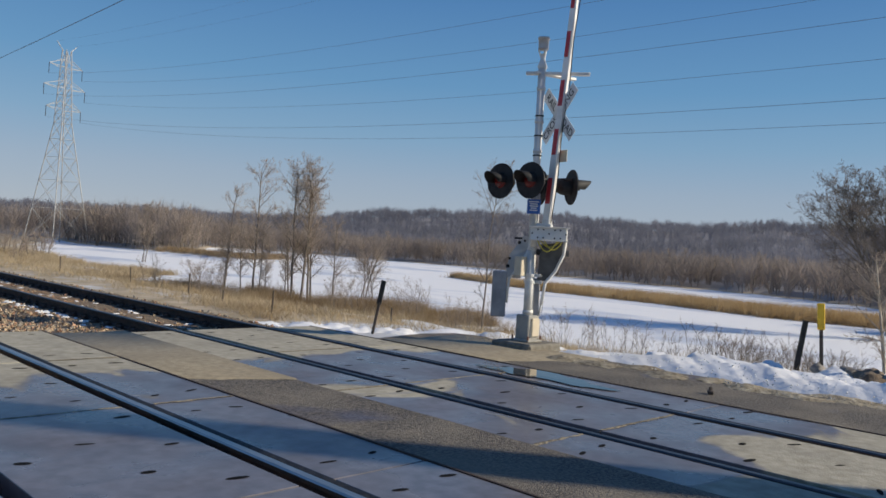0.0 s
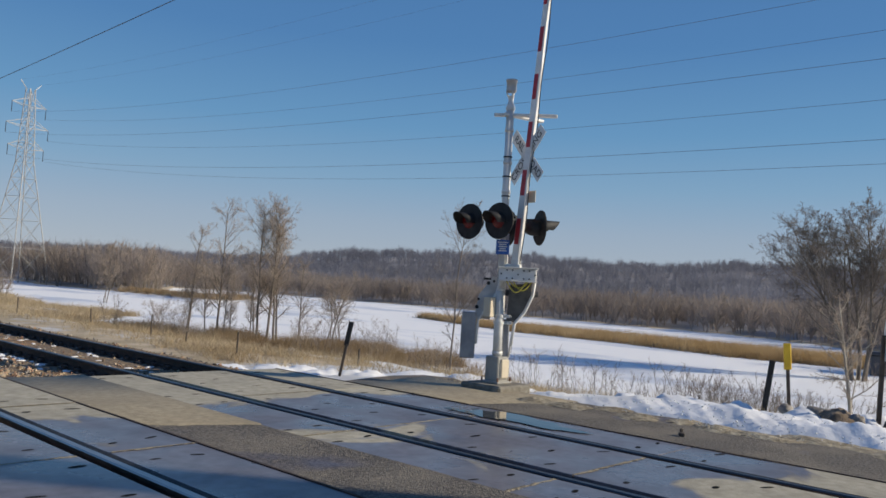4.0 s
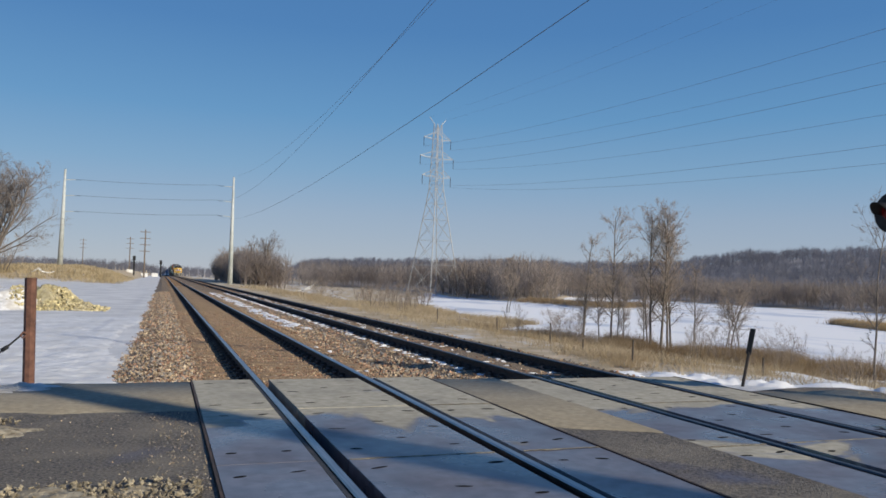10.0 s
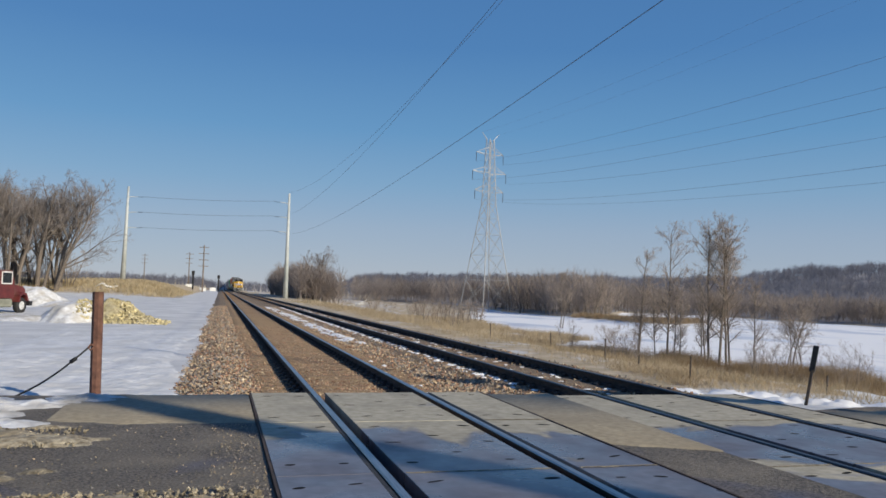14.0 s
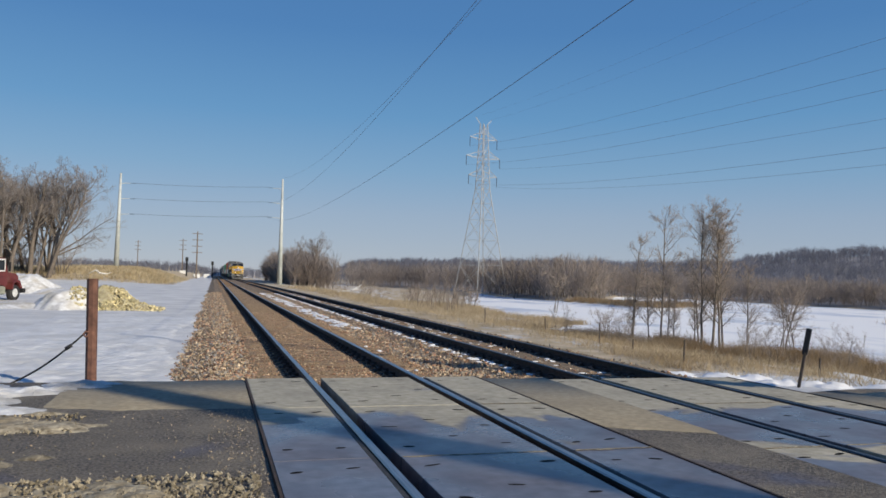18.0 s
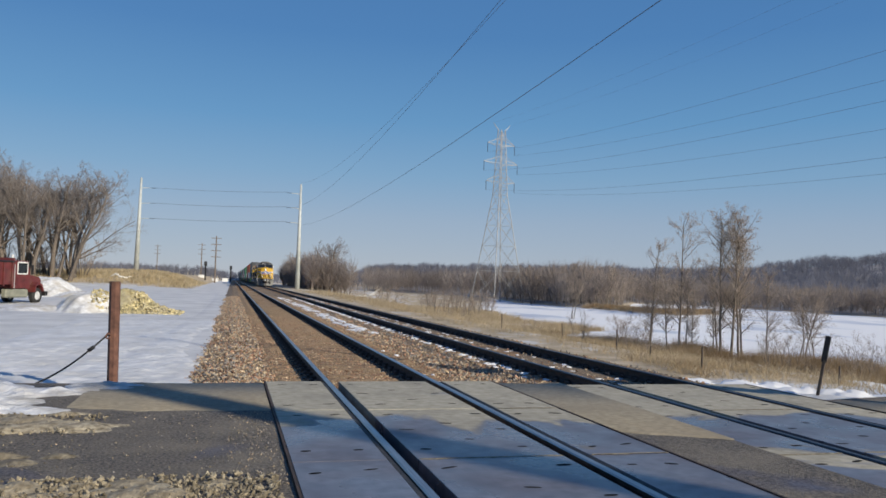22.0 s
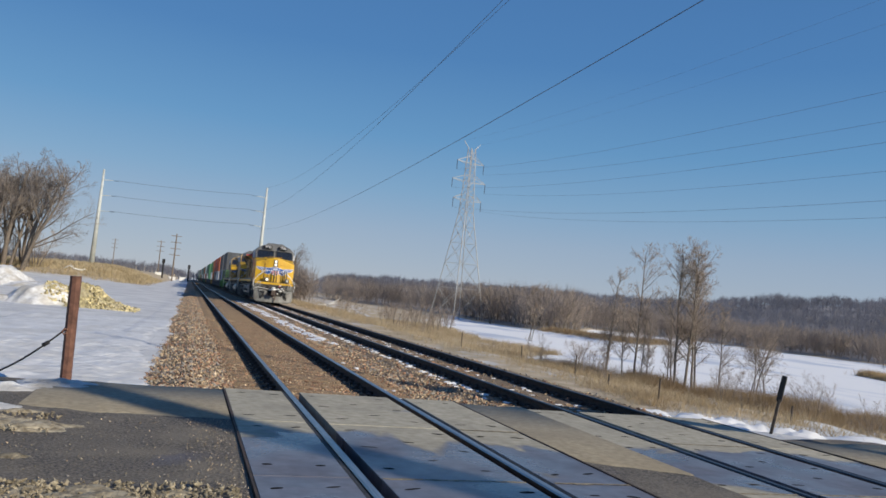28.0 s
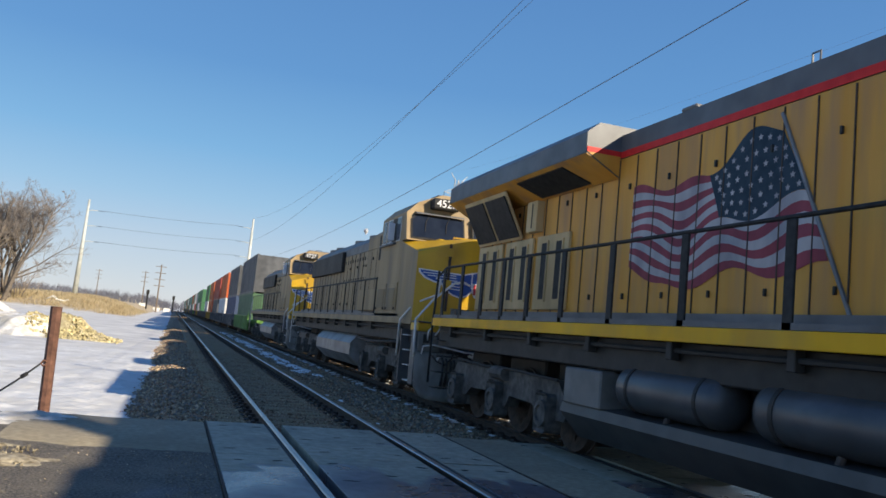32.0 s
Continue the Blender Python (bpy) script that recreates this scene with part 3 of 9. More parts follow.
def build_ground():
    xs = np.concatenate([-np.geomspace(1500, 61, 26), np.arange(-60, -12, 2.0), np.arange(-12, 40, 0.45), np.arange(40, 130, 2.2), np.geomspace(131, 1500, 44)])
    ys = np.concatenate([-np.geomspace(1500, 26, 18), np.arange(-25, -9, 1.5), np.arange(-9, 60, 0.5), np.arange(60, 260, 2.5), np.geomspace(262, 1600, 44)])
    X, Y = np.meshgrid(xs, ys)
    Z = land(X, Y)
    nx, ny = len(xs), len(ys)
    verts = np.stack([X, Y, Z], -1).reshape(-1, 3)
    i = np.arange(nx * ny).reshape(ny, nx)
    faces = np.stack([i[:-1, :-1], i[:-1, 1:], i[1:, 1:], i[1:, :-1]], -1).reshape(-1, 4)
    me = bpy.data.meshes.new("ground")
    me.from_pydata(verts.tolist(), [], faces.tolist())
    me.polygons.foreach_set("use_smooth", [True] * len(faces))
    a = me.attributes.new("cover", "FLOAT", "POINT")
    a.data.foreach_set("value", cover(X, Y).reshape(-1).astype(np.float32))
    on_lake = smooth(shore(Y) - 1.5, shore(Y) + 0.5, X) * (Y > -400)
    b = me.attributes.new("lake", "FLOAT", "POINT")
    b.data.foreach_set("value", on_lake.reshape(-1).astype(np.float32))
    me.materials.append(ground_material())
    tagged(new("ground", me), "snow-covered ground with dry grass, falling to a frozen lake", "ground", kind="structure")


build_ground()


# ---- road and crossing ----
def build_road():
    def slab(x0, x1, y0, y1, z, mb):
        nx, ny = max(2, int((x1 - x0) / 0.5)), max(2, int((y1 - y0) / 0.5))
        xs, ys = np.linspace(x0, x1, nx + 1), np.linspace(y0, y1, ny + 1)
        n = len(mb.v)
        for y in ys:
            for x in xs:
                e = 0.16 * wob(x, y, 0.7, 2.0) + 0.1 * wob(x, y, 0.25, 5.0)
                yy = y + (e if y == y1 else 0)
                xx = x + (e * 1.6 if x in (x0, x1) and x in (-8.0, 8.35) else 0)
                mb.v.append((xx, yy, z + 0.012 * wob(x, y, 1.1, 1.0)))
        w = nx + 1
        for j in range(ny):
            for i in range(nx):
                mb.f.append((n + j * w + i, n + j * w + i + 1, n + (j + 1) * w + i + 1, n + (j + 1) * w + i))
                mb.m.append(0)
    mb = MB()
    slab(-8.0, -0.86, Y0, Y1 - 0.05, -0.018, mb)
    slab(2.34, T2 - 1.56, Y0, Y1 - 0.05, -0.03, mb)
    slab(T2 + 1.57, 8.35, Y0, Y1 - 1.6, -0.05, mb)
    water = mat("standing_water", (0.022, 0.02, 0.017), (0.035, 0.032, 0.028), 0.03, 3, rvar=0.01)
    pd = MB()
    rim = []
    for k in range(40):
        a = 2 * math.pi * k / 40
        w = 1 + .22 * math.sin(3 * a + 1) + .12 * math.sin(7 * a) + .06 * math.sin(13 * a + 2)
        rim.append((6.16 + .24 * w * math.cos(a), 5.6 + .85 * w * math.sin(a), Z2 + .0045))
    pd.add([(6.14, 5.55, Z2 + .0055)] + rim, [(0, 1 + k, 1 + (k + 1) % 40) for k in range(40)])
    thing("puddle", pd, water, "shallow puddle of clear melt water on a crossing panel", "puddle", kind="structure")
    road = thing("road", mb, ASPHALT, "worn brown asphalt road, damp with melt water", "road", kind="structure")
    for x0, x1, ya, yb, z in ((-2.9, -0.87, 8.49, Y1 - 0.1, -0.010), (2.35, T2 - 1.575, 7.1, Y1 - 0.1, -0.022), (T2 + 1.58, 8.2, 6.6, Y1 - 1.9, -0.042)):
        ex = MB()
        n = 26
        xs = np.linspace(x0, x1, n + 1)
        vs = []
        for x in xs:
            u = (x - x0) / (x1 - x0)
            e = 0.05 * float(wob(x, ya, 0.3, 4.0)) + 0.02 * float(wob(x, ya, 0.09, 1.0))
            slant = -0.55 * u if x0 > 0 else 0.0
            front = ya + e + slant + (0.9 * max(0, 0.35 - u) if x0 < 0 else 0)
            back = yb + 0.12 * float(wob(x, yb, 0.7, 2.0))
            vs += [(x, front, z - .012), (x, front + .02, z), (x, (front + back) / 2, z + .004), (x, back, z), (x, back + .03, z - .05)]
        fs = [(5 * i + j, 5 * i + 5 + j, 5 * i + 6 + j, 5 * i + 1 + j) for i in range(n) for j in range(4)]
        ex.add(vs, fs)
        part("dry_strip", ex, DRY_ASPHALT, road, "smooth dry tan resurfaced strip", smooth=True)


def build_crossing():
    bay = 2.4
    k = 0
    # flat near-black ovals on the surface paint the shade inside the pockets
    hole = MB()
    for a in range(10):
        t0, t1 = 2 * math.pi * a / 10, 2 * math.pi * (a + 1) / 10
        hole.add([(0, 0, 0.0015), (0.055 * math.cos(t0), 0.02 * math.sin(t0), 0.0015), (0.055 * math.cos(t1), 0.02 * math.sin(t1), 0.0015)], [(0, 1, 2)])
    hole_me = hole.mesh("lifting_pocket", mat("pocket_shade", (.006, .006, .006), (.012, .011, .010), .95, 20, spec=.1))
    for tm, zz in ((T1, 0.0), (T2, Z2)):
        cross = empty("crossing_surface", pose(tm, 0, zz), "concrete grade crossing panels, patchily wet, set round the rails", "crossing", kind="structure")
        for x0, x1 in ((-1.58, -0.85), (-0.608, 0.608), (0.85, 1.58)):
            tpl = {}
            y = Y1
            while y > Y0 + 0.1:
                b = MB()
                tilt = random.uniform(-0.004, 0.004)
                b.box(x0, x1, y - bay + 0.008, y - 0.008, -0.2, tilt - 0.004, 0.003)
                pan = part("concrete_panel", b, CONCRETE, cross)
                holes = [(x0 + 0.16, y - 0.35), (x1 - 0.16, y - 0.35), (x0 + 0.16, y - bay + 0.35), (x1 - 0.16, y - bay + 0.35)]
                if x1 - x0 > 1:
                    holes += [(x0 + 0.16, y - bay / 2), (x1 - 0.16, y - bay / 2), (0, y - 0.9), (0.05, y - 1.7)]
                for hx, hy in holes:
                    o = part("lifting_pocket", hole_me, None, pan)
                    o.matrix_basis = pose(hx + random.uniform(-.05, .05), hy + random.uniform(-.05, .05), tilt - 0.004, 0, 0, random.uniform(-25, 25)) @ Matrix.Diagonal((random.uniform(0.8, 1.5), random.uniform(0.8, 1.5), 1, 1))
                y -= bay
        jr = random.Random(int(tm * 10))
        for y in np.arange(Y1 - bay, Y0 + .5, -bay):
            for x0, x1 in ((-1.57, -.86), (-.60, .60), (.86, 1.57)):
                if jr.random() < .35:
                    continue
                g = MB()
                n = 22
                vs = []
                for i in range(n + 1):
                    x = x0 + (x1 - x0) * i / n
                    w0, w1 = jr.uniform(.006, .03), jr.uniform(.006, .028)
                    w0 += .03 * max(0, float(wob(x, y, .25, 3.0)))
                    vs += [(x, y - w0, -.0015), (x, y, .0012), (x, y + w1, -.0015)]
                g.add(vs, [(3 * i + q, 3 * i + 3 + q, 3 * i + 4 + q, 3 * i + 1 + q) for i in range(n) for q in (0, 1)])
                part("joint_grit", g, SLUSH, cross, "sandy dirt packed in the panel joint")
        for s in (-1, 1):
            r = MB()
            r.prism([(s * 0.612, -0.19), (s * 0.612, -0.12), (s * 0.70, -0.13), (s * 0.70, -0.19)], "y", Y0, Y1)
            part("flangeway_rubber", r, RUBBER, cross, "black rubber flangeway filler")
            r = MB()
            r.prism([(s * 0.795, -0.16), (s * 0.795, -0.02), (s * 0.845, -0.006), (s * 0.848, -0.16)], "y", Y0, Y1)
            part("field_rubber", r, RUBBER, cross, "black rubber strip along the rail")
            r = MB()
            r.prism([(s * 1.586, -0.2), (s * 1.586, 0.002), (s * 1.606, 0.002), (s * 1.606, -0.2)], "y", Y0, Y1)
            part("edge_angle", r, RUST_RAIL, cross, "dark rusty steel edge angle")


RAIL = [(-0.07, -0.171), (0.07, -0.171), (0.07, -0.158), (0.012, -0.14), (0.010, -0.05), (0.034, -0.036), (0.036, -0.012), (0.026, -0.0005), (-0.026, -0.0005), (-0.036, -0.012), (-0.034, -0.036), (-0.010, -0.05), (-0.012, -0.14), (-0.07, -0.158)]
RAIL_MATS = [1, 1, 1, 1, 1, 1, 0, 0, 0, 1, 1, 1, 1, 1, 1, 1]


def build_track(tm, zz, label):
    track = empty("railway_track", pose(tm, 0, zz), label, "railway track", "double track", kind="structure")
    for s in (-0.7525, 0.7525):
        r = MB()
        r.prism([(s + a, b) for a, b in RAIL], "y", -40, 640)
        r.m = list(RAIL_MATS[:len(r.f)])
        part("rail", r, [STEEL_RAIL if tm == T1 else DARK_RAIL, RUST_RAIL], track, "steel rail with a worn head")
    tie = MB().box(-1.3, 1.3, -0.115, 0.115, -0.36, -0.178, 0.012)
    tie_me = tie.mesh("tie", TIE)
    y = Y1 + 0.25
    n = 0
    while n < 150:
        o = part("tie", tie_me, None, track)
        o.matrix_basis = pose(random.uniform(-.03, .03), y, random.uniform(-.012, .004), 0, 0, random.uniform(-.8, .8))
        y += 0.5
        n += 1
    far = MB()
    plates = MB()
    yy = Y1 + 0.25
    while yy < 75:
        for s in (-0.7525, 0.7525):
            plates.box(s - 0.19, s + 0.19, yy - 0.09, yy + 0.09, -0.178, -0.160, 0.004)
            for e in (-1, 1):
                plates.box(s + e * 0.10 - 0.03, s + e * 0.10 + 0.03, yy - 0.07, yy + 0.07, -0.162, -0.118, 0.012)
                plates.box(s + e * 0.06 - 0.05, s + e * 0.06 + 0.05, yy + 0.125, yy + 0.16, -0.175, -0.10, 0.01)
        yy += 0.5
    part("tie_plates", plates, RUST_RAIL, track, "rusty tie plates, clips and rail anchors", kind="stuff")
    while y < 420:
        far.box(-1.3, 1.3, y - 0.115, y + 0.115, -0.3, -0.178)
        y += 0.5
    part("far_ties", far, TIE, track, "timber ties", kind="stuff")


def stones(name, spans, size, mats, label, seed, zfun):
    rng = np.random.default_rng(seed)
    base = np.array([(1, 0, 0), (-1, 0, 0), (0, 1, 0), (0, -1, 0), (0, 0, 1), (0, 0, -1)], float)
    tri = np.array([(0, 2, 4), (2, 1, 4), (1, 3, 4), (3, 0, 4), (2, 0, 5), (1, 2, 5), (3, 1, 5), (0, 3, 5)])
    V, F, n = [], [], 0
    for x0, x1, y0, y1, count, power in spans:
        u = rng.random(count) ** power
        y = y0 + (y1 - y0) * u
        x = x0 + (x1 - x0) * rng.random(count)
        for cx, cy in zip(x, y):
            r = size * (0.6 + 0.9 * rng.random())
            a = rng.normal(size=(3, 3))
            q, _ = np.linalg.qr(a)
            v = (base * (1 + 0.35 * rng.normal(size=(6, 1))) * r * np.array([1, 0.8, 0.62])) @ q
            V.append(v + (cx, cy, zfun(cx, cy) + r * 0.25))
            F.append(tri + n)
            n += 6
    me = bpy.data.meshes.new(name)
    me.from_pydata(np.concatenate(V).tolist(), [], np.concatenate(F).tolist())
    for k in mats:
        me.materials.append(k)
    if len(mats) > 1:
        me.polygons.foreach_set("material_index", np.repeat(rng.integers(0, len(mats), len(F)), 8).tolist())
    return tagged(new(name, me), label, "gravel", kind="stuff")


def bed_z(x, y):
    """The ballast's top: level between the ties, falling at the shoulders."""
    x = np.asarray(x, float)
    z = np.full(x.shape, -0.205)
    z = np.where((x > 2.35) & (x < 3.4), -0.235, z)
    z = np.where((x > 3.55) & (x < 6.5), -0.232, z)
    z = z - 0.26 * np.clip((-1.25 - x) / 0.95, 0, 1) - 0.36 * np.clip((x - 6.7) / 0.8, 0, 1)
    return z + 0.018 * wob(x, y, 0.35, 1.0)


def build_ballast():
    xs = np.arange(-2.3, 7.9, 0.14)
    ys = np.concatenate([np.arange(Y1, 32, 0.2), np.arange(32, 100, 1.5), np.arange(100, 660, 20)])
    X, Y = np.meshgrid(xs, ys)
    edge = 0.14 * wob(X, Y, 0.6, 3.0) - np.where(X < 0, 0.42 * smooth(16, 19, Y) * smooth(30, 24, Y), 0)
    X2 = X + np.where((X < -1.9) | (X > 7.6), edge, 0)
    Z = bed_z(X, Y)
    i = np.arange(X.size).reshape(X.shape)
    f = np.stack([i[:-1, :-1], i[:-1, 1:], i[1:, 1:], i[1:, :-1]], -1).reshape(-1, 4)
    me = bpy.data.meshes.new("ballast")
    me.from_pydata(np.stack([X2, Y, Z], -1).reshape(-1, 3).tolist(), [], f.tolist())
    me.materials.append(BALLAST)
    tagged(new("ballast", me), "brown crushed-stone track ballast", "ballast", kind="structure")
    zf = lambda x, y: float(bed_z(np.array([x]), np.array([y]))[0])
    near = [(-2.02, -0.65, Y1 + 0.02, 70, 11000, 2.3), (2.2, 3.55, Y1 + 0.02, 70, 7000, 2.3), (T2 - 0.65, T2 + 0.65, Y1, 30, 500, 1.8), (6.3, 6.9, Y1, 45, 500, 1.6), (3.5, 4.1, Y1, 25, 300, 1.6), (-2.35, -1.9, 17, 30, 500, 1.0)]
    stones("ballast_stones", near, 0.029, [STONE, STONE_RED, STONE, BOULDER], "loose pale and rusty ballast stones", 3, zf)
    fines = MB()
    for x0, x1 in ((-0.70, -0.10), (0.09, 1.41), (1.60, 2.25)):
        xs = np.linspace(x0, x1, max(4, int((x1 - x0) / .12)))
        ys = np.concatenate([np.arange(Y1 + .01, 45, .08), np.arange(40, 100, 1.2), np.arange(100, 640, 20)])
        X, Y = np.meshgrid(xs, ys)
        Z = -.166 - .026 * (np.abs((Y - Y1) % .5 - .25) < .11) + .012 * wob(X, Y, .23, 2.0) + .012 * wob(X, Y, .8, 5.0) - .05 * (np.minimum(X - x0, x1 - X) < .02)
        i = np.arange(X.size).reshape(X.shape)
        f = np.stack([i[:-1, :-1], i[:-1, 1:], i[1:, 1:], i[1:, :-1]], -1).reshape(-1, 4)
        fines.add(np.stack([X, Y, Z], -1).reshape(-1, 3).tolist(), f.tolist())
    thing("fine_gravel", fines, FINES, "fine rusty gravel packed over the ties of the near track", "gravel", kind="stuff", smooth=True)
    stones("fine_gravel_stones", [(-0.70, -0.10, Y1, 34, 3600, 1.8), (0.09, 1.41, Y1, 34, 7500, 1.8), (1.6, 2.3, Y1, 34, 3000, 1.8)], 0.014, [STONE, STONE_RED], "small rusty stones over the ties", 4, lambda x, y: -.176)


def snow_patches():
    """Thin snow lying between and along the rails."""
    rng = random.Random(5)
    mb = MB()

    def patch(cx, cy, lx, ly, z, h=0.03):
        n, rings = 11, 2
        pts = [(cx, cy, z + h)]
        for r in range(1, rings + 1):
            for k in range(n):
                a = 2 * math.pi * k / n
                q = (r / rings) * (1 + (rng.uniform(-.3, .3) if r == rings else 0))
                pts.append((cx + lx * q * math.cos(a), cy + ly * q * math.sin(a), z + h * (1 - (r / rings) ** 2) - (0.02 if r == rings else 0)))
        fs = [(0, 1 + k, 1 + (k + 1) % n) for k in range(n)]
        fs += [(1 + k, 1 + n + k, 1 + n + (k + 1) % n, 1 + (k + 1) % n) for k in range(n)]
        mb.add(pts, fs)
    y = Y1 + 0.15
    while y < 70:
        for q in range(3):
            if rng.random() < 0.8:
                patch(T2 - 1.0 + rng.uniform(-.22, .14), y + rng.uniform(-.2, .2), rng.uniform(.05, .13), rng.uniform(.04, .10), Z2 - 0.18, .018)
            if rng.random() < 0.6:
                patch(T2 + rng.uniform(-.58, .6), y + rng.uniform(-.2, .2), rng.uniform(.05, .15), rng.uniform(.04, .09), Z2 - 0.185, .018)
            if rng.random() < 0.6:
                patch(T2 + 1.0 + rng.uniform(-.12, .3), y + rng.uniform(-.2, .2), rng.uniform(.06, .2), rng.uniform(.06, .14), Z2 - 0.18, .02)
        if y > 24 and rng.random() < 0.8:
            patch(2.75 + rng.uniform(-.25, .3), y, rng.uniform(.12, .3), rng.uniform(.25, .7), -0.225, .03)
        y += rng.uniform(.3, .55)
    for k in range(90):
        patch(T2 + 1.6 + rng.uniform(-.3, .4), Y1 + .2 + 24 * rng.random() ** 1.8, rng.uniform(.05, .14), rng.uniform(.06, .2), Z2 - 0.24, .03)
    for k in range(14):
        patch(1.95 + rng.uniform(-.2, .2), Y1 + .2 + rng.random() ** 2 * 8, rng.uniform(.05, .1), rng.uniform(.05, .1), -0.19, .035)
    thing("lying_snow", mb, SNOW, "thin patches of snow lying between the rails and ties", "snow", kind="stuff", smooth=True)


thing("crossing_bed", MB().box(-0.95, 6.7, Y0, Y1 - 0.03, -0.26, -0.185), BALLAST, "dark compacted bed under the crossing", "track bed", kind="structure")
build_road()
build_crossing()
build_track(T1, 0.0, "near railway track with brown ballast and timber ties")
build_track(T2, Z2, "far railway track with snow between the ties")
build_ballast()
snow_patches()


# ---- bare trees ----
def unit(v):
    return v / np.maximum(np.linalg.norm(v, axis=-1, keepdims=True), 1e-9)


def sprout(rng, P, D, L, n, wander, up):
    """Limbs from P along D that waver and turn upwards."""
    pts, d = [P], D
    for i in range(n):
        d = unit(d + rng.normal(size=d.shape) * wander + np.array([0, 0, up / n]))
        pts.append(pts[-1] + d * (L / n)[:, None])
    return np.stack(pts, 1)


def fork(rng, pts, L, R, kids, low, angle, ratio, taper):
    """Where the next limbs leave their parents: places, ways, lengths and radii."""
    B, n = pts.shape[0], pts.shape[1] - 1
    i = np.repeat(np.arange(B), kids)
    u = low + (1 - low) * rng.random(len(i)) ** 0.9
    k = np.minimum((u * n).astype(int), n - 1)
    f = (u * n - k)[:, None]
    a, b = pts[i, k], pts[i, k + 1]
    t = unit(b - a)
    r = rng.normal(size=t.shape)
    r = unit(r - t * (r * t).sum(-1, keepdims=True))
    th = np.radians(rng.normal(angle, angle * .22, len(i)))[:, None]
    return a + (b - a) * f, t * np.cos(th) + r * np.sin(th), L[i] * ratio * rng.uniform(.6, 1.25, len(i)) * np.interp(u, *taper), R[i] * (1 - .6 * u), u


def limbs(mb, pts, r0, r1, k):
    """Tapered tubes of k sides along many polylines; k = 2 makes flat twigs."""
    B, m = pts.shape[:2]
    d = unit(pts[:, -1] - pts[:, 0])
    s = np.random.default_rng(B).normal(size=d.shape)
    u = unit(s - d * (s * d).sum(-1, keepdims=True))
    w = np.cross(d, u)
    rr = r0[:, None] + (r1 - r0)[:, None] * np.linspace(0, 1, m)[None]
    a = 2 * np.pi * np.arange(k) / k
    ring = u[:, None, :] * np.cos(a)[None, :, None] + w[:, None, :] * np.sin(a)[None, :, None]
    V = pts[:, :, None, :] + ring[:, None] * rr[:, :, None, None]
    idx = np.arange(B * m * k).reshape(B, m, k) + len(mb.v)
    if k == 2:
        F = np.stack([idx[:, :-1, 0], idx[:, :-1, 1], idx[:, 1:, 1], idx[:, 1:, 0]], -1)
    else:
        nx = np.roll(idx, -1, 2)
        F = np.stack([idx[:, :-1], nx[:, :-1], nx[:, 1:], idx[:, 1:]], -1)
    mb.v += V.reshape(-1, 3).tolist()
    F = F.reshape(-1, 4).tolist()
    mb.f += F
    mb.m += [0] * len(F)


def plain_mesh(mb, name, material):
    me = bpy.data.meshes.new(name)
    me.from_pydata(mb.v, [], mb.f)
    me.materials.append(material)
    me.polygons.foreach_set("use_smooth", [True] * len(me.polygons))
    return me


def tree(label, m, stems, height, r, seed, levels, fan=0.0, lean=0.05, sway=.05, up=.25, thin_r=.004, name="tree", category="bare tree", group="", twig=None, aim=None):
    """levels: for each order of limb its count, lowest start, angle, length share, rise, and how length falls along the parent."""
    rng = np.random.default_rng(seed)
    t = empty(name, m, label, category, group)
    wood, twigs = MB(), MB()
    az = 2 * np.pi * (np.arange(stems) + rng.uniform(-.35, .35, stems)) / stems
    if aim is not None:
        az = math.radians(aim) + rng.uniform(-.6, .6, stems)
    out = np.stack([np.cos(az), np.sin(az), np.zeros(stems)], -1)
    P = out * (fan * rng.uniform(.2, 1, (stems, 1))) - np.array([0, 0, .12])
    D = unit(out * (lean * rng.uniform(.3, 1.5, (stems, 1))) + np.array([0, 0, 1]))
    L = height * rng.uniform(.82, 1.04, stems)
    R = r * rng.uniform(.7, 1.1, stems)
    pts = sprout(rng, P, D, L, 7, sway, up)
    limbs(wood, pts, R, R * .22, 7)
    for k, (kids, low, angle, ratio, rise, taper) in enumerate(levels):
        P, D, L, R, u = fork(rng, pts, L, R, kids, low, angle, ratio, taper)
        R = np.maximum(R * (.5 if k else .45), thin_r)
        n = (5, 3, 2, 1)[min(k, 3)]
        pts = sprout(rng, P, D, L, n, (.10, .13, .16, .2)[min(k, 3)], rise)
        limbs(wood if k == 0 else twigs, pts, R, np.maximum(R * .3, thin_r * .45), (5, 3 if thin_r < .012 else 2, 2, 2)[min(k, 3)])
    part("trunk", plain_mesh(wood, "trunk", BARK), None, t)
    part("crown", plain_mesh(twigs, "crown", twig or TWIG), None, t, "leafless brown twigs")
    return t


def on_ground(x, y):
    return float(land(np.array([x]), np.array([y]))[0])


def stand(x, y, s=1.0, rz=0.0):
    return pose(x, y, on_ground(x, y) - 0.03, 0, 0, rz) @ Matrix.Diagonal((s, s, s, 1))


FLAT = ((0, 1), (1, .55))
SLIM = ((0, .3, .6, .85, 1), (.75, 1.05, 1.2, 1.0, .6))
DOME = ((0, .3, .7, 1), (1.0, 1.1, .8, .4))
SAPLING = ((34, .2, 44, .19, .3, SLIM), (8, .12, 42, .5, .2, FLAT), (7, .1, 42, .55, .1, FLAT), (4, .1, 40, .6, .05, FLAT))
VASE = ((17, .2, 38, .46, .3, DOME), (10, .2, 40, .5, .2, FLAT), (9, .15, 42, .52, .12, FLAT), (7, .1, 40, .55, .1, FLAT))
SCRUB = ((9, .2, 44, .42, .3, DOME), (8, .15, 44, .5, .2, FLAT), (7, .1, 42, .55, .1, FLAT))


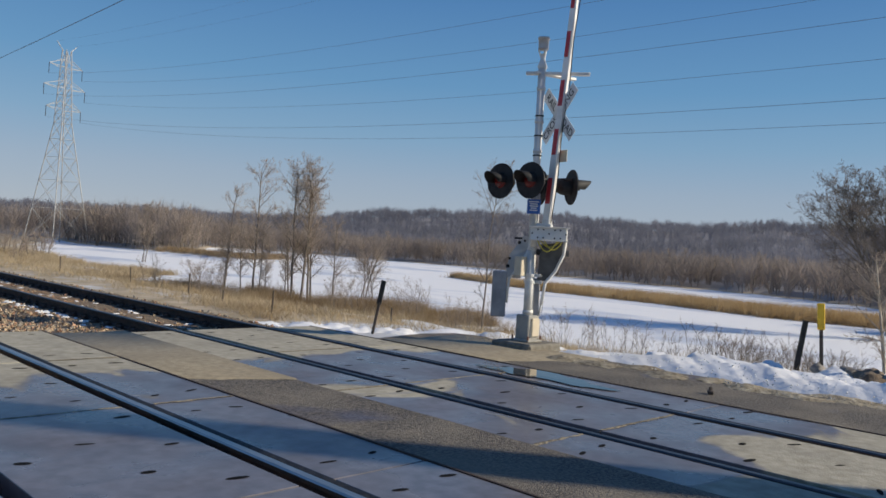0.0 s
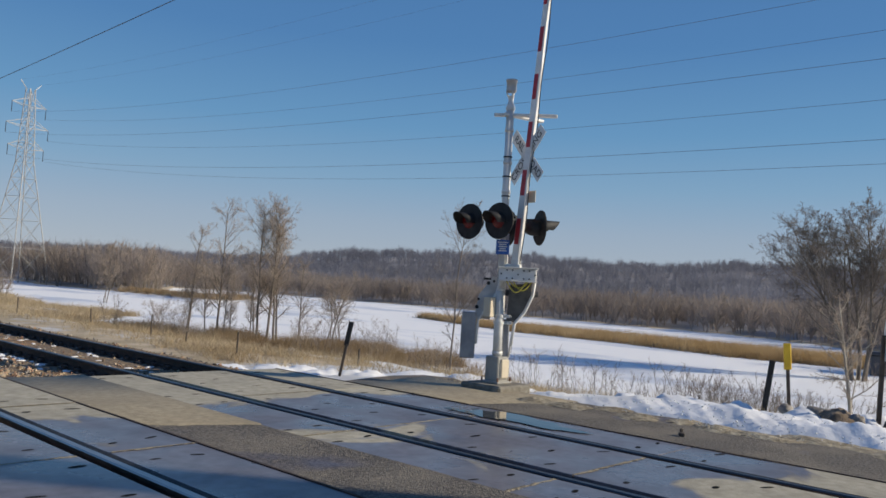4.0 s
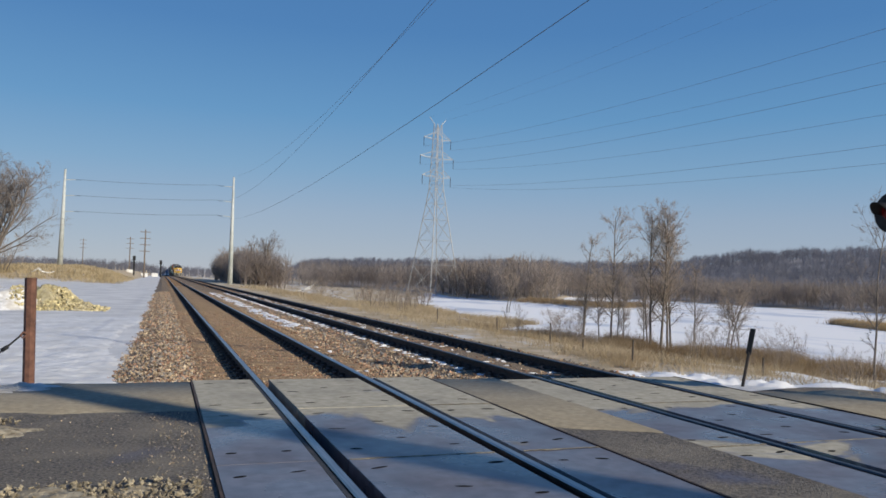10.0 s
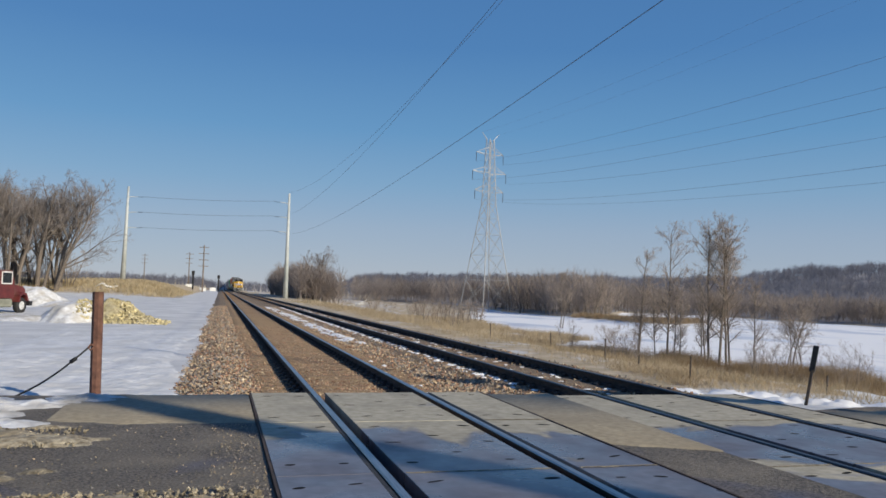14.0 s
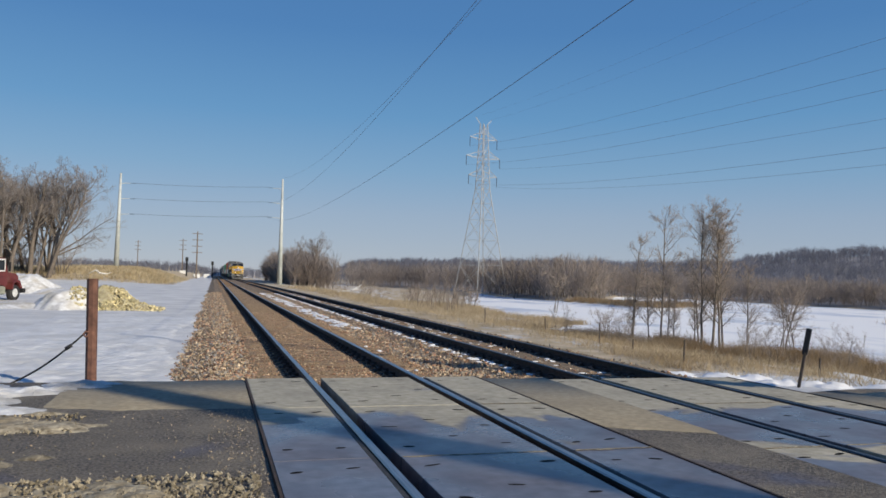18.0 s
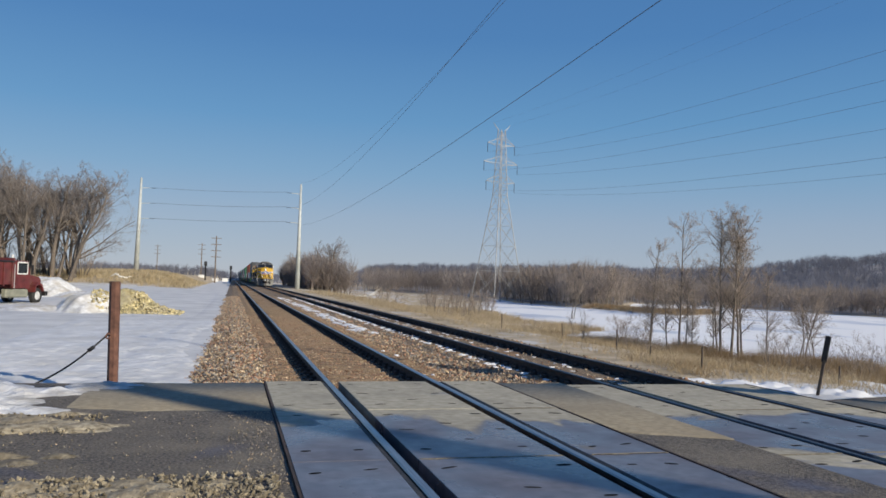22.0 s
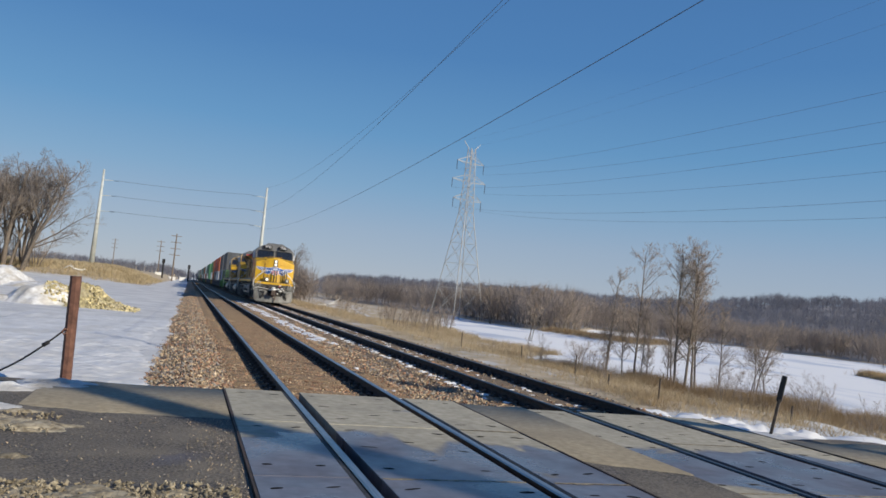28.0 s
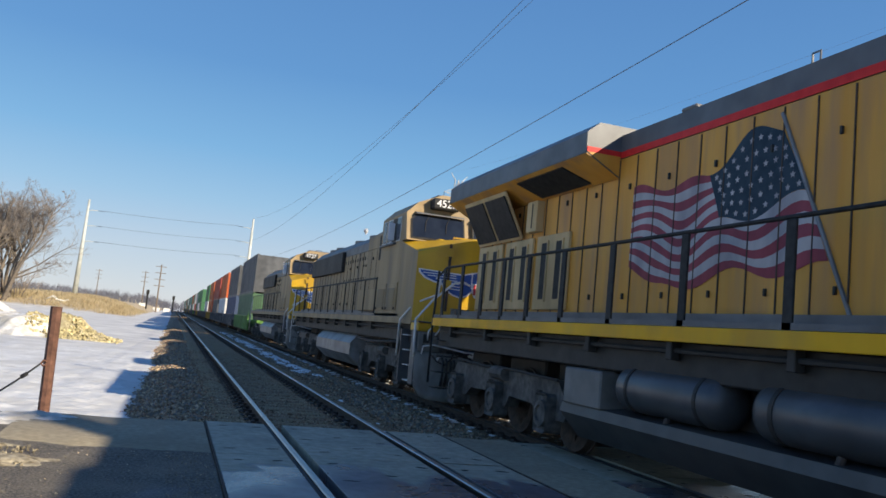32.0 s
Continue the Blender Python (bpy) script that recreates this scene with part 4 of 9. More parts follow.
def by_angle(az, d):
    return d * math.sin(radians(az)), d * math.cos(radians(az))


def build_trees():
    a = tree("slender leafless tree with grey-brown twigs on the lake's snowy shore", stand(26.72, 45.5), 1, 10.2, .105, 11, SAPLING, sway=.03, group="shore trees")
    b = tree("tall leafless tree with dense fine brown twigs by the frozen lake", stand(26.3, 40.4), 1, 9.5, .10, 12, SAPLING, sway=.045, group="shore trees")
    c = tree("small spreading leafless tree at the ice edge", stand(30.8, 39.1), 3, 4.4, .05, 13, ((14, .15, 52, .42, .2, DOME), (7, .12, 44, .5, .2, FLAT), (6, .1, 40, .5, .1, FLAT), (4, .1, 38, .6, .1, FLAT)), .3, .22, .08, .2, group="shore trees")
    d = tree("thin leafless sapling among dry grass", stand(28.0, 26.2), 1, 7.7, .055, 14, ((26, .15, 46, .2, .35, SLIM), (7, .1, 42, .5, .3, FLAT), (6, .1, 40, .55, .2, FLAT), (4, .1, 38, .6, .1, FLAT)), sway=.05, group="shore trees", twig=GREY_TWIG, thin_r=.005)
    for x, y, s, rz, src in ((26.2, 48.2, .84, 80, a), (26.6, 46.8, .62, 200, a), (27.6, 45.4, .5, 150, a), (28.0, 43.6, .58, 310, a), (26.5, 39.7, 1.02, 120, b), (26.9, 39.5, .96, 230, b), (27.9, 40.6, .86, 300, b), (25.9, 43.4, .52, 40, b), (28.8, 39.6, .62, 15, b), (25.6, 47.3, .5, 70, a), (27.3, 42.2, .66, 250, a),
                             (21.2, 43.0, .5, 40, c), (31.4, 38.8, .75, 140, c), (40.6, 93.0, 1.25, 20, c)):
        copy_thing(src, stand(x, y, s, rz))
    tree("broad leafless tree with several stems and a dense rounded crown", stand(49.6, 13.6), 6, 8.9, .13, 15, VASE, .45, .17, .06, .25, .0068, group="lakeside trees", twig=DARK_TWIG)
    front = tree("pale slender leafless tree growing behind the snow bank", stand(13.9, 4.15), 1, 3.3, .036, 18, ((20, .12, 46, .30, .3, DOME), (8, .1, 44, .5, .2, FLAT), (7, .1, 42, .5, .1, FLAT), (4, .1, 40, .5, .1, FLAT)), .0, .05, .07, .3, .0022, group="lakeside trees")
    for o in front.children:
        if o.name.startswith("trunk"):
            o.data.materials[0] = PALE_BARK
    old = tree("tall leafless cottonwood with heavy grey limbs on the grassy bank", stand(-25.5, 121.0), 3, 14.6, .34, 16, ((10, .22, 36, .46, .35, DOME), (9, .15, 44, .5, .25, FLAT), (8, .1, 46, .52, .1, FLAT), (5, .1, 44, .55, .05, FLAT)), 1.1, .10, .07, .25, .012, group="bank trees", twig=GREY_TWIG)
    wide = tree("spreading leafless cottonwood whose trunk leans over the grassy bank", stand(-23.2, 119.0), 3, 13.6, .36, 27, ((10, .24, 44, .54, .3, DOME), (9, .2, 46, .55, .3, FLAT), (9, .15, 46, .52, .15, FLAT), (6, .1, 44, .55, .05, FLAT)), .5, .22, .10, .5, .010, group="bank trees", twig=GREY_TWIG, aim=0)
    for x, y, s, rz in ((-29, 123, .98, 200), (-33, 119, 1.04, 310), (-37, 124, 1.0, 30), (-42, 119, 1.1, 120), (-31, 129, .92, 280), (-27.4, 128, .9, 70), (-23.6, 124, .9, 150), (-28.5, 118, .9, 260), (-35, 128, 1.0, 10)):
        copy_thing(old, stand(x, y, s, rz))
    for x, y, s, rz in ((-31.2, 120.5, .95, 160), (-39.5, 121, 1.0, 40)):
        copy_thing(wide, stand(x, y, s, rz))
    mid = tree("leafless shrubby tree in the woods along the shore", stand(*by_angle(21, 180)), 3, 8.8, .12, 17, SCRUB, 1.6, .18, .07, .3, .014, group="thicket trees")
    rng = random.Random(8)
    for k in range(46):
        az = 19.2 + 9.0 * (k + rng.random()) / 46
        copy_thing(mid, stand(*by_angle(az, float(far_shore(az)) + rng.uniform(2, 26)), rng.uniform(.7, 1.08), rng.uniform(0, 360)))
    for k in range(24):
        az = 29 + 54 * (k + rng.random()) / 24
        copy_thing(mid, stand(*by_angle(az, float(far_shore(az)) + rng.uniform(2, 22)), rng.uniform(.4, .78), rng.uniform(0, 360)))
    for k in range(9):
        az = 28 + 4.5 * rng.random()
        copy_thing(mid, stand(*by_angle(az, float(np.interp(az, (26.3, 30.6, 32.5), (146, 131, 137)))), rng.uniform(.25, .6), rng.uniform(0, 360)))
    for k in range(22):
        x, y = 14 + 10 * rng.random(), 160 + 66 * rng.random()
        copy_thing(mid, stand(x, y, rng.uniform(.85, 1.2) * (0.62 + 0.5 * (y - 160) / 66), rng.uniform(0, 360)))
    copy_thing(old, stand(18.0, 166, .72, 45))
    for k in range(12):
        copy_thing(mid, stand(-22 - 1.8 * k + rng.uniform(-1, 1), 126 + rng.uniform(-3, 8), rng.uniform(.4, .7), rng.uniform(0, 360)))
    for k in range(22):
        copy_thing(mid, stand(*by_angle(12.4 + 5.6 * rng.random(), 92 + 34 * rng.random()), rng.uniform(.2, .4), rng.uniform(0, 360)))
    for k in range(12):
        copy_thing(mid, stand(*by_angle(76 + 9 * rng.random(), 57 + 8 * rng.random()), rng.uniform(.35, .6), rng.uniform(0, 360)))


def far_woods(name, spots, height, material, label, seed, twigs=60, width=0.10, by_az=()):
    """Bare woods in the distance: for every tree a trunk and a dome of fine boughs, in one mesh."""
    rng = np.random.default_rng(seed)
    P = np.array(spots, float)
    n = len(P)
    z = land(P[:, 0], P[:, 1])
    h = height * rng.uniform(.72, 1.1, n)
    if by_az:
        h = h * np.interp(np.degrees(np.arctan2(P[:, 0], P[:, 1])), *by_az)
    base = np.stack([P[:, 0], P[:, 1], z - .4], -1)
    top = base + np.stack([rng.normal(size=n) * .5, rng.normal(size=n) * .5, h * .8], -1)
    across = unit(np.stack([-P[:, 1], P[:, 0], np.zeros(n)], -1))
    tw = (width * 1.3 * rng.uniform(.7, 1.5, n))[:, None]
    tri = [np.stack([base - across * tw, base + across * tw, top], 1)]
    i = np.repeat(np.arange(n), twigs)
    m = len(i)
    q = unit(rng.normal(size=(m, 3))) * (rng.random(m) ** .28)[:, None]
    q = q * np.stack([h[i] * .30, h[i] * .30, h[i] * .36], -1) + base[i] + np.stack([0 * h[i], 0 * h[i], h[i] * .64], -1)
    u = np.clip((q[:, 2] - base[i, 2]) / h[i] - rng.uniform(.08, .3, m), .12, .8)
    p = base[i] + (top - base)[i] * u[:, None]
    p = p + (q - p) * rng.uniform(0, .55, m)[:, None]
    sd = unit(rng.normal(size=(m, 3))) * width
    tri.append(np.stack([p - sd, p + sd, q], 1))
    V = np.concatenate(tri).reshape(-1, 3)
    me = bpy.data.meshes.new(name)
    me.from_pydata(V.tolist(), [], np.arange(len(V)).reshape(-1, 3).tolist())
    me.materials.append(material)
    tagged(new(name, me), label, "woods", kind="stuff")


def build_far_woods():
    rng = random.Random(21)

    def polar(n, a0, a1, near, far, power=1.0):
        out = []
        for k in range(n):
            az = a0 + (a1 - a0) * rng.random()
            D = float(far_shore(az))
            d0, d1 = near(D), far(D)
            out.append(by_angle(az, d0 + (d1 - d0) * rng.random() ** power))
        return out
    far_woods("shore_woods", polar(3000, 9, 100, lambda D: D - 1, lambda D: D + 60), 10.5, FARWOOD, "grey-brown leafless woods along the far shore", 1, 75, .045, ((9, 18, 27, 32, 38, 60, 80), (1.1, 1.0, 1.0, .9, .66, .56, .56)))
    far_woods("hill_woods", polar(9000, 8, 100, lambda D: D + 50, lambda D: 540, .8), 7.5, HAZED_HILLWOOD, "leafless woods on the distant hills", 2, 52, .065)
    far_woods("horizon_woods", [by_angle(rng.uniform(-30, 12), rng.uniform(430, 640)) for _ in range(2200)], 7.2, HAZED_HILLWOOD, "distant bare tree line on the horizon", 3, 20, .12)
    far_woods("trackside_thicket", [(13 + 9 * rng.random(), 168 + 80 * rng.random()) for _ in range(460)] + [(13.5 + 8 * rng.random(), 158 + 12 * rng.random()) for _ in range(60)], 8.6, FARWOOD, "dense bare brush beside the railway", 5, 110, .045)


def blades(name, spots, h, material, label, seed, per=7, w=0.03, spread=0.12, lean=0.35):
    rng = np.random.default_rng(seed)
    n = len(spots)
    P = np.array([(x, y, on_ground(x, y)) for x, y in spots])
    P = np.repeat(P, per, axis=0)
    m = len(P)
    P[:, :2] += rng.normal(size=(m, 2)) * spread
    H = h * rng.uniform(.45, 1.15, m) * np.repeat(rng.uniform(.6, 1.2, n), per)
    a = rng.uniform(0, 2 * np.pi, m)
    side = np.stack([np.cos(a), np.sin(a), np.zeros(m)], -1) * w
    off = np.stack([rng.normal(size=m) * lean * H, rng.normal(size=m) * lean * H, H], -1)
    mid = P + off * 0.5 + np.array([0, 0, 0.06]) * h
    V = np.stack([P - side, P + side, mid - side * .7, mid + side * .7, P + off], 1).reshape(-1, 3)
    i = np.arange(m)[:, None] * 5
    F3 = (i + np.array([[2, 3, 4]])).tolist()
    F4 = (i + np.array([[0, 1, 3, 2]])).tolist()
    me = bpy.data.meshes.new(name)
    me.from_pydata(V.tolist(), [], F4 + F3)
    me.materials.append(material)
    return tagged(new(name, me), label, "grass", kind="stuff")


def build_grass():
    rng = random.Random(31)
    near, slope, bank, reeds, shore_g = [], [], [], [], []
    while len(slope) < 7000:
        y = 12 + 110 * rng.random() ** 2.0
        sh = float(shore(y))
        x = rng.uniform(8.2, sh - 0.5)
        if rng.random() < 0.02 + 0.98 * float(cover(x, y)) ** 3:
            slope.append((x, y))
    while len(shore_g) < 4300:
        y = 20 + 37 * rng.random()
        sh = float(shore(y))
        x = sh - (7.5 if y < 48 else 5) * rng.random() ** 1.4 - .2
        dense = float(smooth(22, 28, y)) * (.25 + .75 * float(smooth(54, 47, y)))
        if rng.random() < dense and wob(x, y, 1.4, 3.0) > -0.05 and wob(x, y, 4.0, 1.0) > -0.25:
            shore_g.append((x, y))
    blades("slope_grass", slope, 0.26, STRAW, "dry tan grass poking through thin snow on the slope", 1, 9, 0.0065, 0.16, 0.7)
    blades("shore_grass", shore_g, 0.74, GRASS, "tall dry russet grass along the frozen shore", 2, 13, 0.0075, 0.26, 0.42)
    tussocks = []
    while len(tussocks) < 3000:
        y = 46 + 72 * rng.random()
        x = rng.uniform(9.6, float(shore(y)) - .6)
        if wob(x, y, 3.2, 5.0) + .5 * wob(x, y, 9.0, 2.0) > 0.05:
            tussocks.append((x, y))
    blades("tussock_grass", tussocks, 0.62, STRAW, "tall pale tussock grass on the bank beside the track", 7, 13, 0.014, 0.3, 0.45)
    for k in range(5200):
        u = rng.random()
        bank.append((-9 - 60 * u ** 1.4 + rng.uniform(-2, 2), 112 + rng.random() * 26 + 60 * rng.random() * (u < .4)))
    blades("bank_grass", bank, 0.62, BANKGRASS, "long dry yellow grass on the bank", 3, 7, 0.05, 0.4)
    while len(reeds) < 9000:
        az = 45.4 + 38 * rng.random()
        front = float(np.interp(az, (45.4, 48, 51.8, 55.9, 59.9, 63.8, 67.6, 74, 84), (104, 93, 81, 76.3, 72.5, 67.7, 64, 62.5, 61)))
        back = float(np.interp(az, (45.4, 48, 52, 60, 67, 74, 84), (105, 99, 92, 84, 76, 72, 70)))
        dist = front + (back - front) * rng.random() ** 1.2 + .5 * math.sin(az * 4)
        cx, cy = by_angle(az, dist)
        if wob(cx, cy, 6.0, 1.0) > -0.85:
            reeds.append((cx, cy))
    blades("reed_bed", reeds, .85, REED, "golden reed bed standing in the frozen lake", 4, 10, 0.014, 0.45, 0.2)
    spit = []
    while len(spit) < 1500:
        x, y = by_angle(24 + 10 * rng.random(), 122 + 36 * rng.random())
        if low_spit(math.degrees(math.atan2(x, y)), math.hypot(x, y)) > .4:
            spit.append((x, y))
    blades("spit_grass", spit, 0.7, GRASS, "dry russet grass on the low spit", 5, 8, 0.03, 0.4)
    for k in range(1500):
        x, y = rng.uniform(8.9, 13.5), rng.uniform(-2, 9.6)
        if cover(x, y) > 0.12 or rng.random() < .12:
            near.append((x, y))
    for k in range(160):
        near.append((8.7 + rng.normalvariate(0, .5), 8.2 + rng.normalvariate(0, .3)))
    blades("verge_grass", near, 0.4, STRAW, "sparse dry grass at the road's edge", 6, 7, 0.0035, 0.09)


def build_weeds():
    weed = ((7, .25, 34, .4, .3, FLAT), (5, .2, 36, .5, .2, FLAT))
    src = tree("leggy leafless weeds standing in the snow", stand(12.8, 6.6), 13, 1.0, .006, 41, weed, .6, .18, .06, .1, .0026, name="weed_clump", category="weeds", group="weeds")
    rng = random.Random(9)
    for x, y in ((13.6, 5.9), (14.6, 6.0), (13.0, 7.4), (15.8, 4.9), (12.0, 8.4), (16.8, 4.4), (14.2, 7.2), (12.2, 12.2),
                 (11.4, 7.2), (12.5, 6.0), (12.2, 5.3), (13.3, 6.6), (12.9, 5.4), (10.6, 8.6), (13.8, 5.2), (15.2, 15.0), (16.8, 17.2), (18.2, 19.0), (20.4, 24.8), (21.4, 19.8), (22.2, 22.4), (15.2, 5.6), (14.9, 6.9), (16.2, 5.8)):
        copy_thing(src, stand(x, y, rng.uniform(.6, 1.05), rng.uniform(0, 360)))
    brush = tree("bare bush with fine upright stems in dry grass", stand(15.0, 30.0), 7, 1.8, .010, 42, ((9, .2, 36, .42, .3, FLAT), (7, .15, 38, .5, .2, FLAT), (4, .1, 38, .5, .1, FLAT)), .35, .24, .08, .2, .0025, name="bush", category="bush", group="bushes")
    for x, y, s in ((17.6, 33, .7), (23.4, 44.5, .9), (25.2, 42.0, .8), (24.6, 38.5, .8), (26.2, 36.0, .9), (24.5, 33.5, 1.1), (26.8, 31.8, .9), (23.0, 30.0, 1.1), (25.0, 28.2, 1.2), (27.0, 30.0, .9), (21.5, 49, 1.2), (16.8, 47, .7), (14.4, 58, 1.0), (18.4, 66, 1.0), (13.0, 76, 1.2), (17.0, 88, 1.4), (22, 96, 1.6), (15, 104, 1.5), (20, 112, 1.8)):
        copy_thing(brush, stand(x, y, s, rng.uniform(0, 360)))


build_trees()
build_far_woods()
build_grass()
build_weeds()


# ---- snow banks, heaps, rocks ----
def heap(name, spots, mats, label, category, seed, res=0.16, kind="", base=None, rough=1.0):
    """A lumpy pile over the ground: spots of x, y, radius x, radius y, height."""
    x0 = min(s[0] - s[2] for s in spots) - .3
    x1 = max(s[0] + s[2] for s in spots) + .3
    y0 = min(s[1] - s[3] for s in spots) - .3
    y1 = max(s[1] + s[3] for s in spots) + .3
    xs, ys = np.arange(x0, x1, res), np.arange(y0, y1, res)
    X, Y = np.meshgrid(xs, ys)
    H = np.zeros(X.shape)
    for cx, cy, rx, ry, h in spots:
        d = np.hypot((X - cx) / rx, (Y - cy) / ry) + 0.16 * wob(X, Y, rx * .35, seed)
        H = np.maximum(H, h * smooth(1.0, 0.1, d))
    H = H * (1 + rough * (0.22 * wob(X, Y, max(0.22, res * 3), seed) + 0.14 * wob(X, Y, max(0.09, res * 1.6), seed + 2) + 0.10 * wob(X, Y, res * 1.1, seed + 4)))
    Z = (land(X, Y) - 0.06 if base is None else base) + H
    keep = H > 0.012
    i = np.arange(X.size).reshape(X.shape)
    f = np.stack([i[:-1, :-1], i[:-1, 1:], i[1:, 1:], i[1:, :-1]], -1).reshape(-1, 4)
    k = keep.reshape(-1)
    f = f[k[f].any(1)]
    used = np.unique(f)
    remap = np.zeros(X.size, int)
    remap[used] = np.arange(len(used))
    me = bpy.data.meshes.new(name)
    me.from_pydata(np.stack([X, Y, Z], -1).reshape(-1, 3)[used].tolist(), [], remap[f].tolist())
    me.polygons.foreach_set("use_smooth", [True] * len(f))
    me.materials.append(mats)
    return tagged(new(name, me), label, category, kind=kind)


def crusted_snow():
    """Wind-crusted snow in the yard beside the ballast."""
    xs, ys = np.arange(-7.0, -1.5, .075), np.concatenate([np.arange(11.15, 20, .075), np.arange(20, 34, .16)])
    X, Y = np.meshgrid(xs, ys)
    ridge = 1 - np.abs(wob(X * .8, Y * 1.7, .42, 1.0))
    fine = 1 - np.abs(wob(X, Y * 1.8, .16, 4.0))
    patchy = smooth(-.35, .45, wob(X, Y, 1.2, 2.0))
    edge = -1.80 + .16 * wob(X * 0, Y, .5, 3.0) + .09 * wob(X * 0, Y, .16, 1.0) - .42 * smooth(16, 19, Y) * smooth(30, 24, Y)
    H = (.012 + .040 * ridge ** 2 + .022 * fine ** 2 * patchy + .02 * wob(X, Y, .9, 6.0)) * smooth(0, .22, edge - X) * smooth(-7.0, -6.2, X) * smooth(11.15, 11.5, Y) * smooth(34, 31, Y)
    Z = land(X, Y) - .012 + H
    i = np.arange(X.size).reshape(X.shape)
    f = np.stack([i[:-1, :-1], i[:-1, 1:], i[1:, 1:], i[1:, :-1]], -1).reshape(-1, 4)
    f = f[(X <= edge + .1).reshape(-1)[f].all(1)]
    me = bpy.data.meshes.new("crusted_snow")
    me.from_pydata(np.stack([X, Y, Z], -1).reshape(-1, 3).tolist(), [], f.tolist())
    me.polygons.foreach_set("use_smooth", [True] * len(f))
    me.materials.append(mat("crusted_snow", (0.62, 0.617, 0.60), (0.76, 0.755, 0.735), 0.6, 2.5, bump=0.9, bscale=11, dirt=(0.52, 0.51, 0.48), dscale=0.8, damt=0.6))
    tagged(new("crusted_snow", me), "wind-crusted old snow beside the ballast", "snow", kind="stuff")


def build_banks():
    crusted_snow()
    rng = random.Random(4)
    xs, ys = np.arange(7.6, 10.9, .05), np.arange(-8.5, 7.2, .05)
    X, Y = np.meshgrid(xs, ys)
    mid = 8.62 + .05 * (5 - Y) + .22 * wob(X * 0, Y, 1.3, 2.0)
    U = (X - mid) / np.where(X < mid, .66, 1.1)
    lump = .85 + .34 * wob(X, Y, .55, 1.0) + .20 * wob(X, Y, .22, 3.0) + .12 * np.abs(wob(X, Y, .09, 5.0))
    H = .175 * np.exp(-U ** 2 * 1.3) * lump * (.12 + .88 * smooth(7.0, 4.6, Y)) * smooth(7.2, 6.6, Y)
    Z = np.maximum(land(X, Y), -.30) * 0 - .09 + H * 1.15 - .05 * smooth(.6, 1.1, np.abs(U))
    i = np.arange(X.size).reshape(X.shape)
    f = np.stack([i[:-1, :-1], i[:-1, 1:], i[1:, 1:], i[1:, :-1]], -1).reshape(-1, 4)
    keep = (H > .012).reshape(-1)
    f = f[keep[f].all(1)]
    used = np.unique(f)
    remap = np.zeros(X.size, int)
    remap[used] = np.arange(len(used))
    me = bpy.data.meshes.new("snow_bank")
    me.from_pydata(np.stack([X, Y, Z], -1).reshape(-1, 3)[used].tolist(), [], remap[f].tolist())
    me.polygons.foreach_set("use_smooth", [True] * len(f))
    me.materials.append(SNOW)
    tagged(new("snow_bank", me), "ploughed ridge of lumpy white snow along the road", "snow bank")
    heap("drifted_snow", [(10.1, 5.5, 1.4, .9, .48), (9.8, 6.2, 1.3, .9, .40), (10.7, 4.8, 1.3, .8, .50), (11.4, 4.0, 1.2, .8, .52), (11.8, 3.2, 1.1, .8, .55), (11.6, 2.2, 1.2, .8, .46), (12.6, 4.0, 1.5, 1.0, .5), (9.4, 7.0, 1.0, .7, .22)], SNOW, "rounded snow drifts behind the bank", "snow drift", 2.0, 0.06, rough=.45)
    verge = [(7.5 + .95 * q + rng.uniform(-.35, .35), 13.6 - 1.0 * q + rng.uniform(-.5, .5), rng.uniform(.35, .8), rng.uniform(.25, .6), rng.uniform(.11, .15)) for q in [.18 * k for k in range(22)]]
    heap("verge_snow", verge, SNOW, "thin snow lying along the verge beside the track", "snow", 13.0, 0.06, rough=1.0)
    heap("thin_snow", [(8.62, 6.7, .5, .6, .08), (8.80, 7.8, .42, .6, .09), (8.30, 6.35, .3, .5, .055), (8.95, 8.7, .5, .6, .08), (8.55, 9.5, .7, .5, .07), (8.2, 6.0, .25, .5, .05)], SNOW, "thin snow round the foot of the signal", "snow", 12.0, 0.05, base=-.10, rough=1.5)
    stones("snow_crumbs", [(7.9, 9.4, -3.0, 6.6, 600, 1.0)], 0.013, [SNOW], "crumbs of ploughed snow on the bank", 23, lambda x, y: -.08 + .17 * math.exp(-((x - 8.62 - .05 * (5 - y)) / (.66 if x < 8.62 else 1.1)) ** 2 * 1.3) * (.12 + .88 * float(smooth(7.0, 4.6, y))))
    toe = [(7.92 + .05 * (6 - q) + rng.uniform(-.25, .1), q, rng.uniform(.2, .5), rng.uniform(.25, .6), rng.uniform(.02, .06)) for q in [6.4 - .5 * k for k in range(26)]]
    heap("slush", toe, SLUSH, "brown sandy slush at the road's edge", "slush", 3.0, 0.06, base=-.055)
    side = [(-2.75 - rng.random() * 2.6, 10.5 - rng.random() * .9, rng.uniform(.3, .8), rng.uniform(.1, .25), rng.uniform(.03, .06)) for k in range(20)]
    side += [(-3.15 - 2.6 * rng.random(), 8.5 + 1.9 * rng.random(), rng.uniform(.4, .9), rng.uniform(.2, .45), rng.uniform(.05, .09)) for k in range(34)]
    heap("roadside_snow", side, OLD_SNOW, "dirty white melting snow over the edge of the asphalt", "snow", 5.0, 0.035, base=-.03, rough=2.2)
    sl = [(-2.4 - 2.6 * rng.random() ** .8, 7.2 + 1.2 * rng.random(), rng.uniform(.25, .7), rng.uniform(.10, .28), rng.uniform(.03, .07)) for k in range(44)]
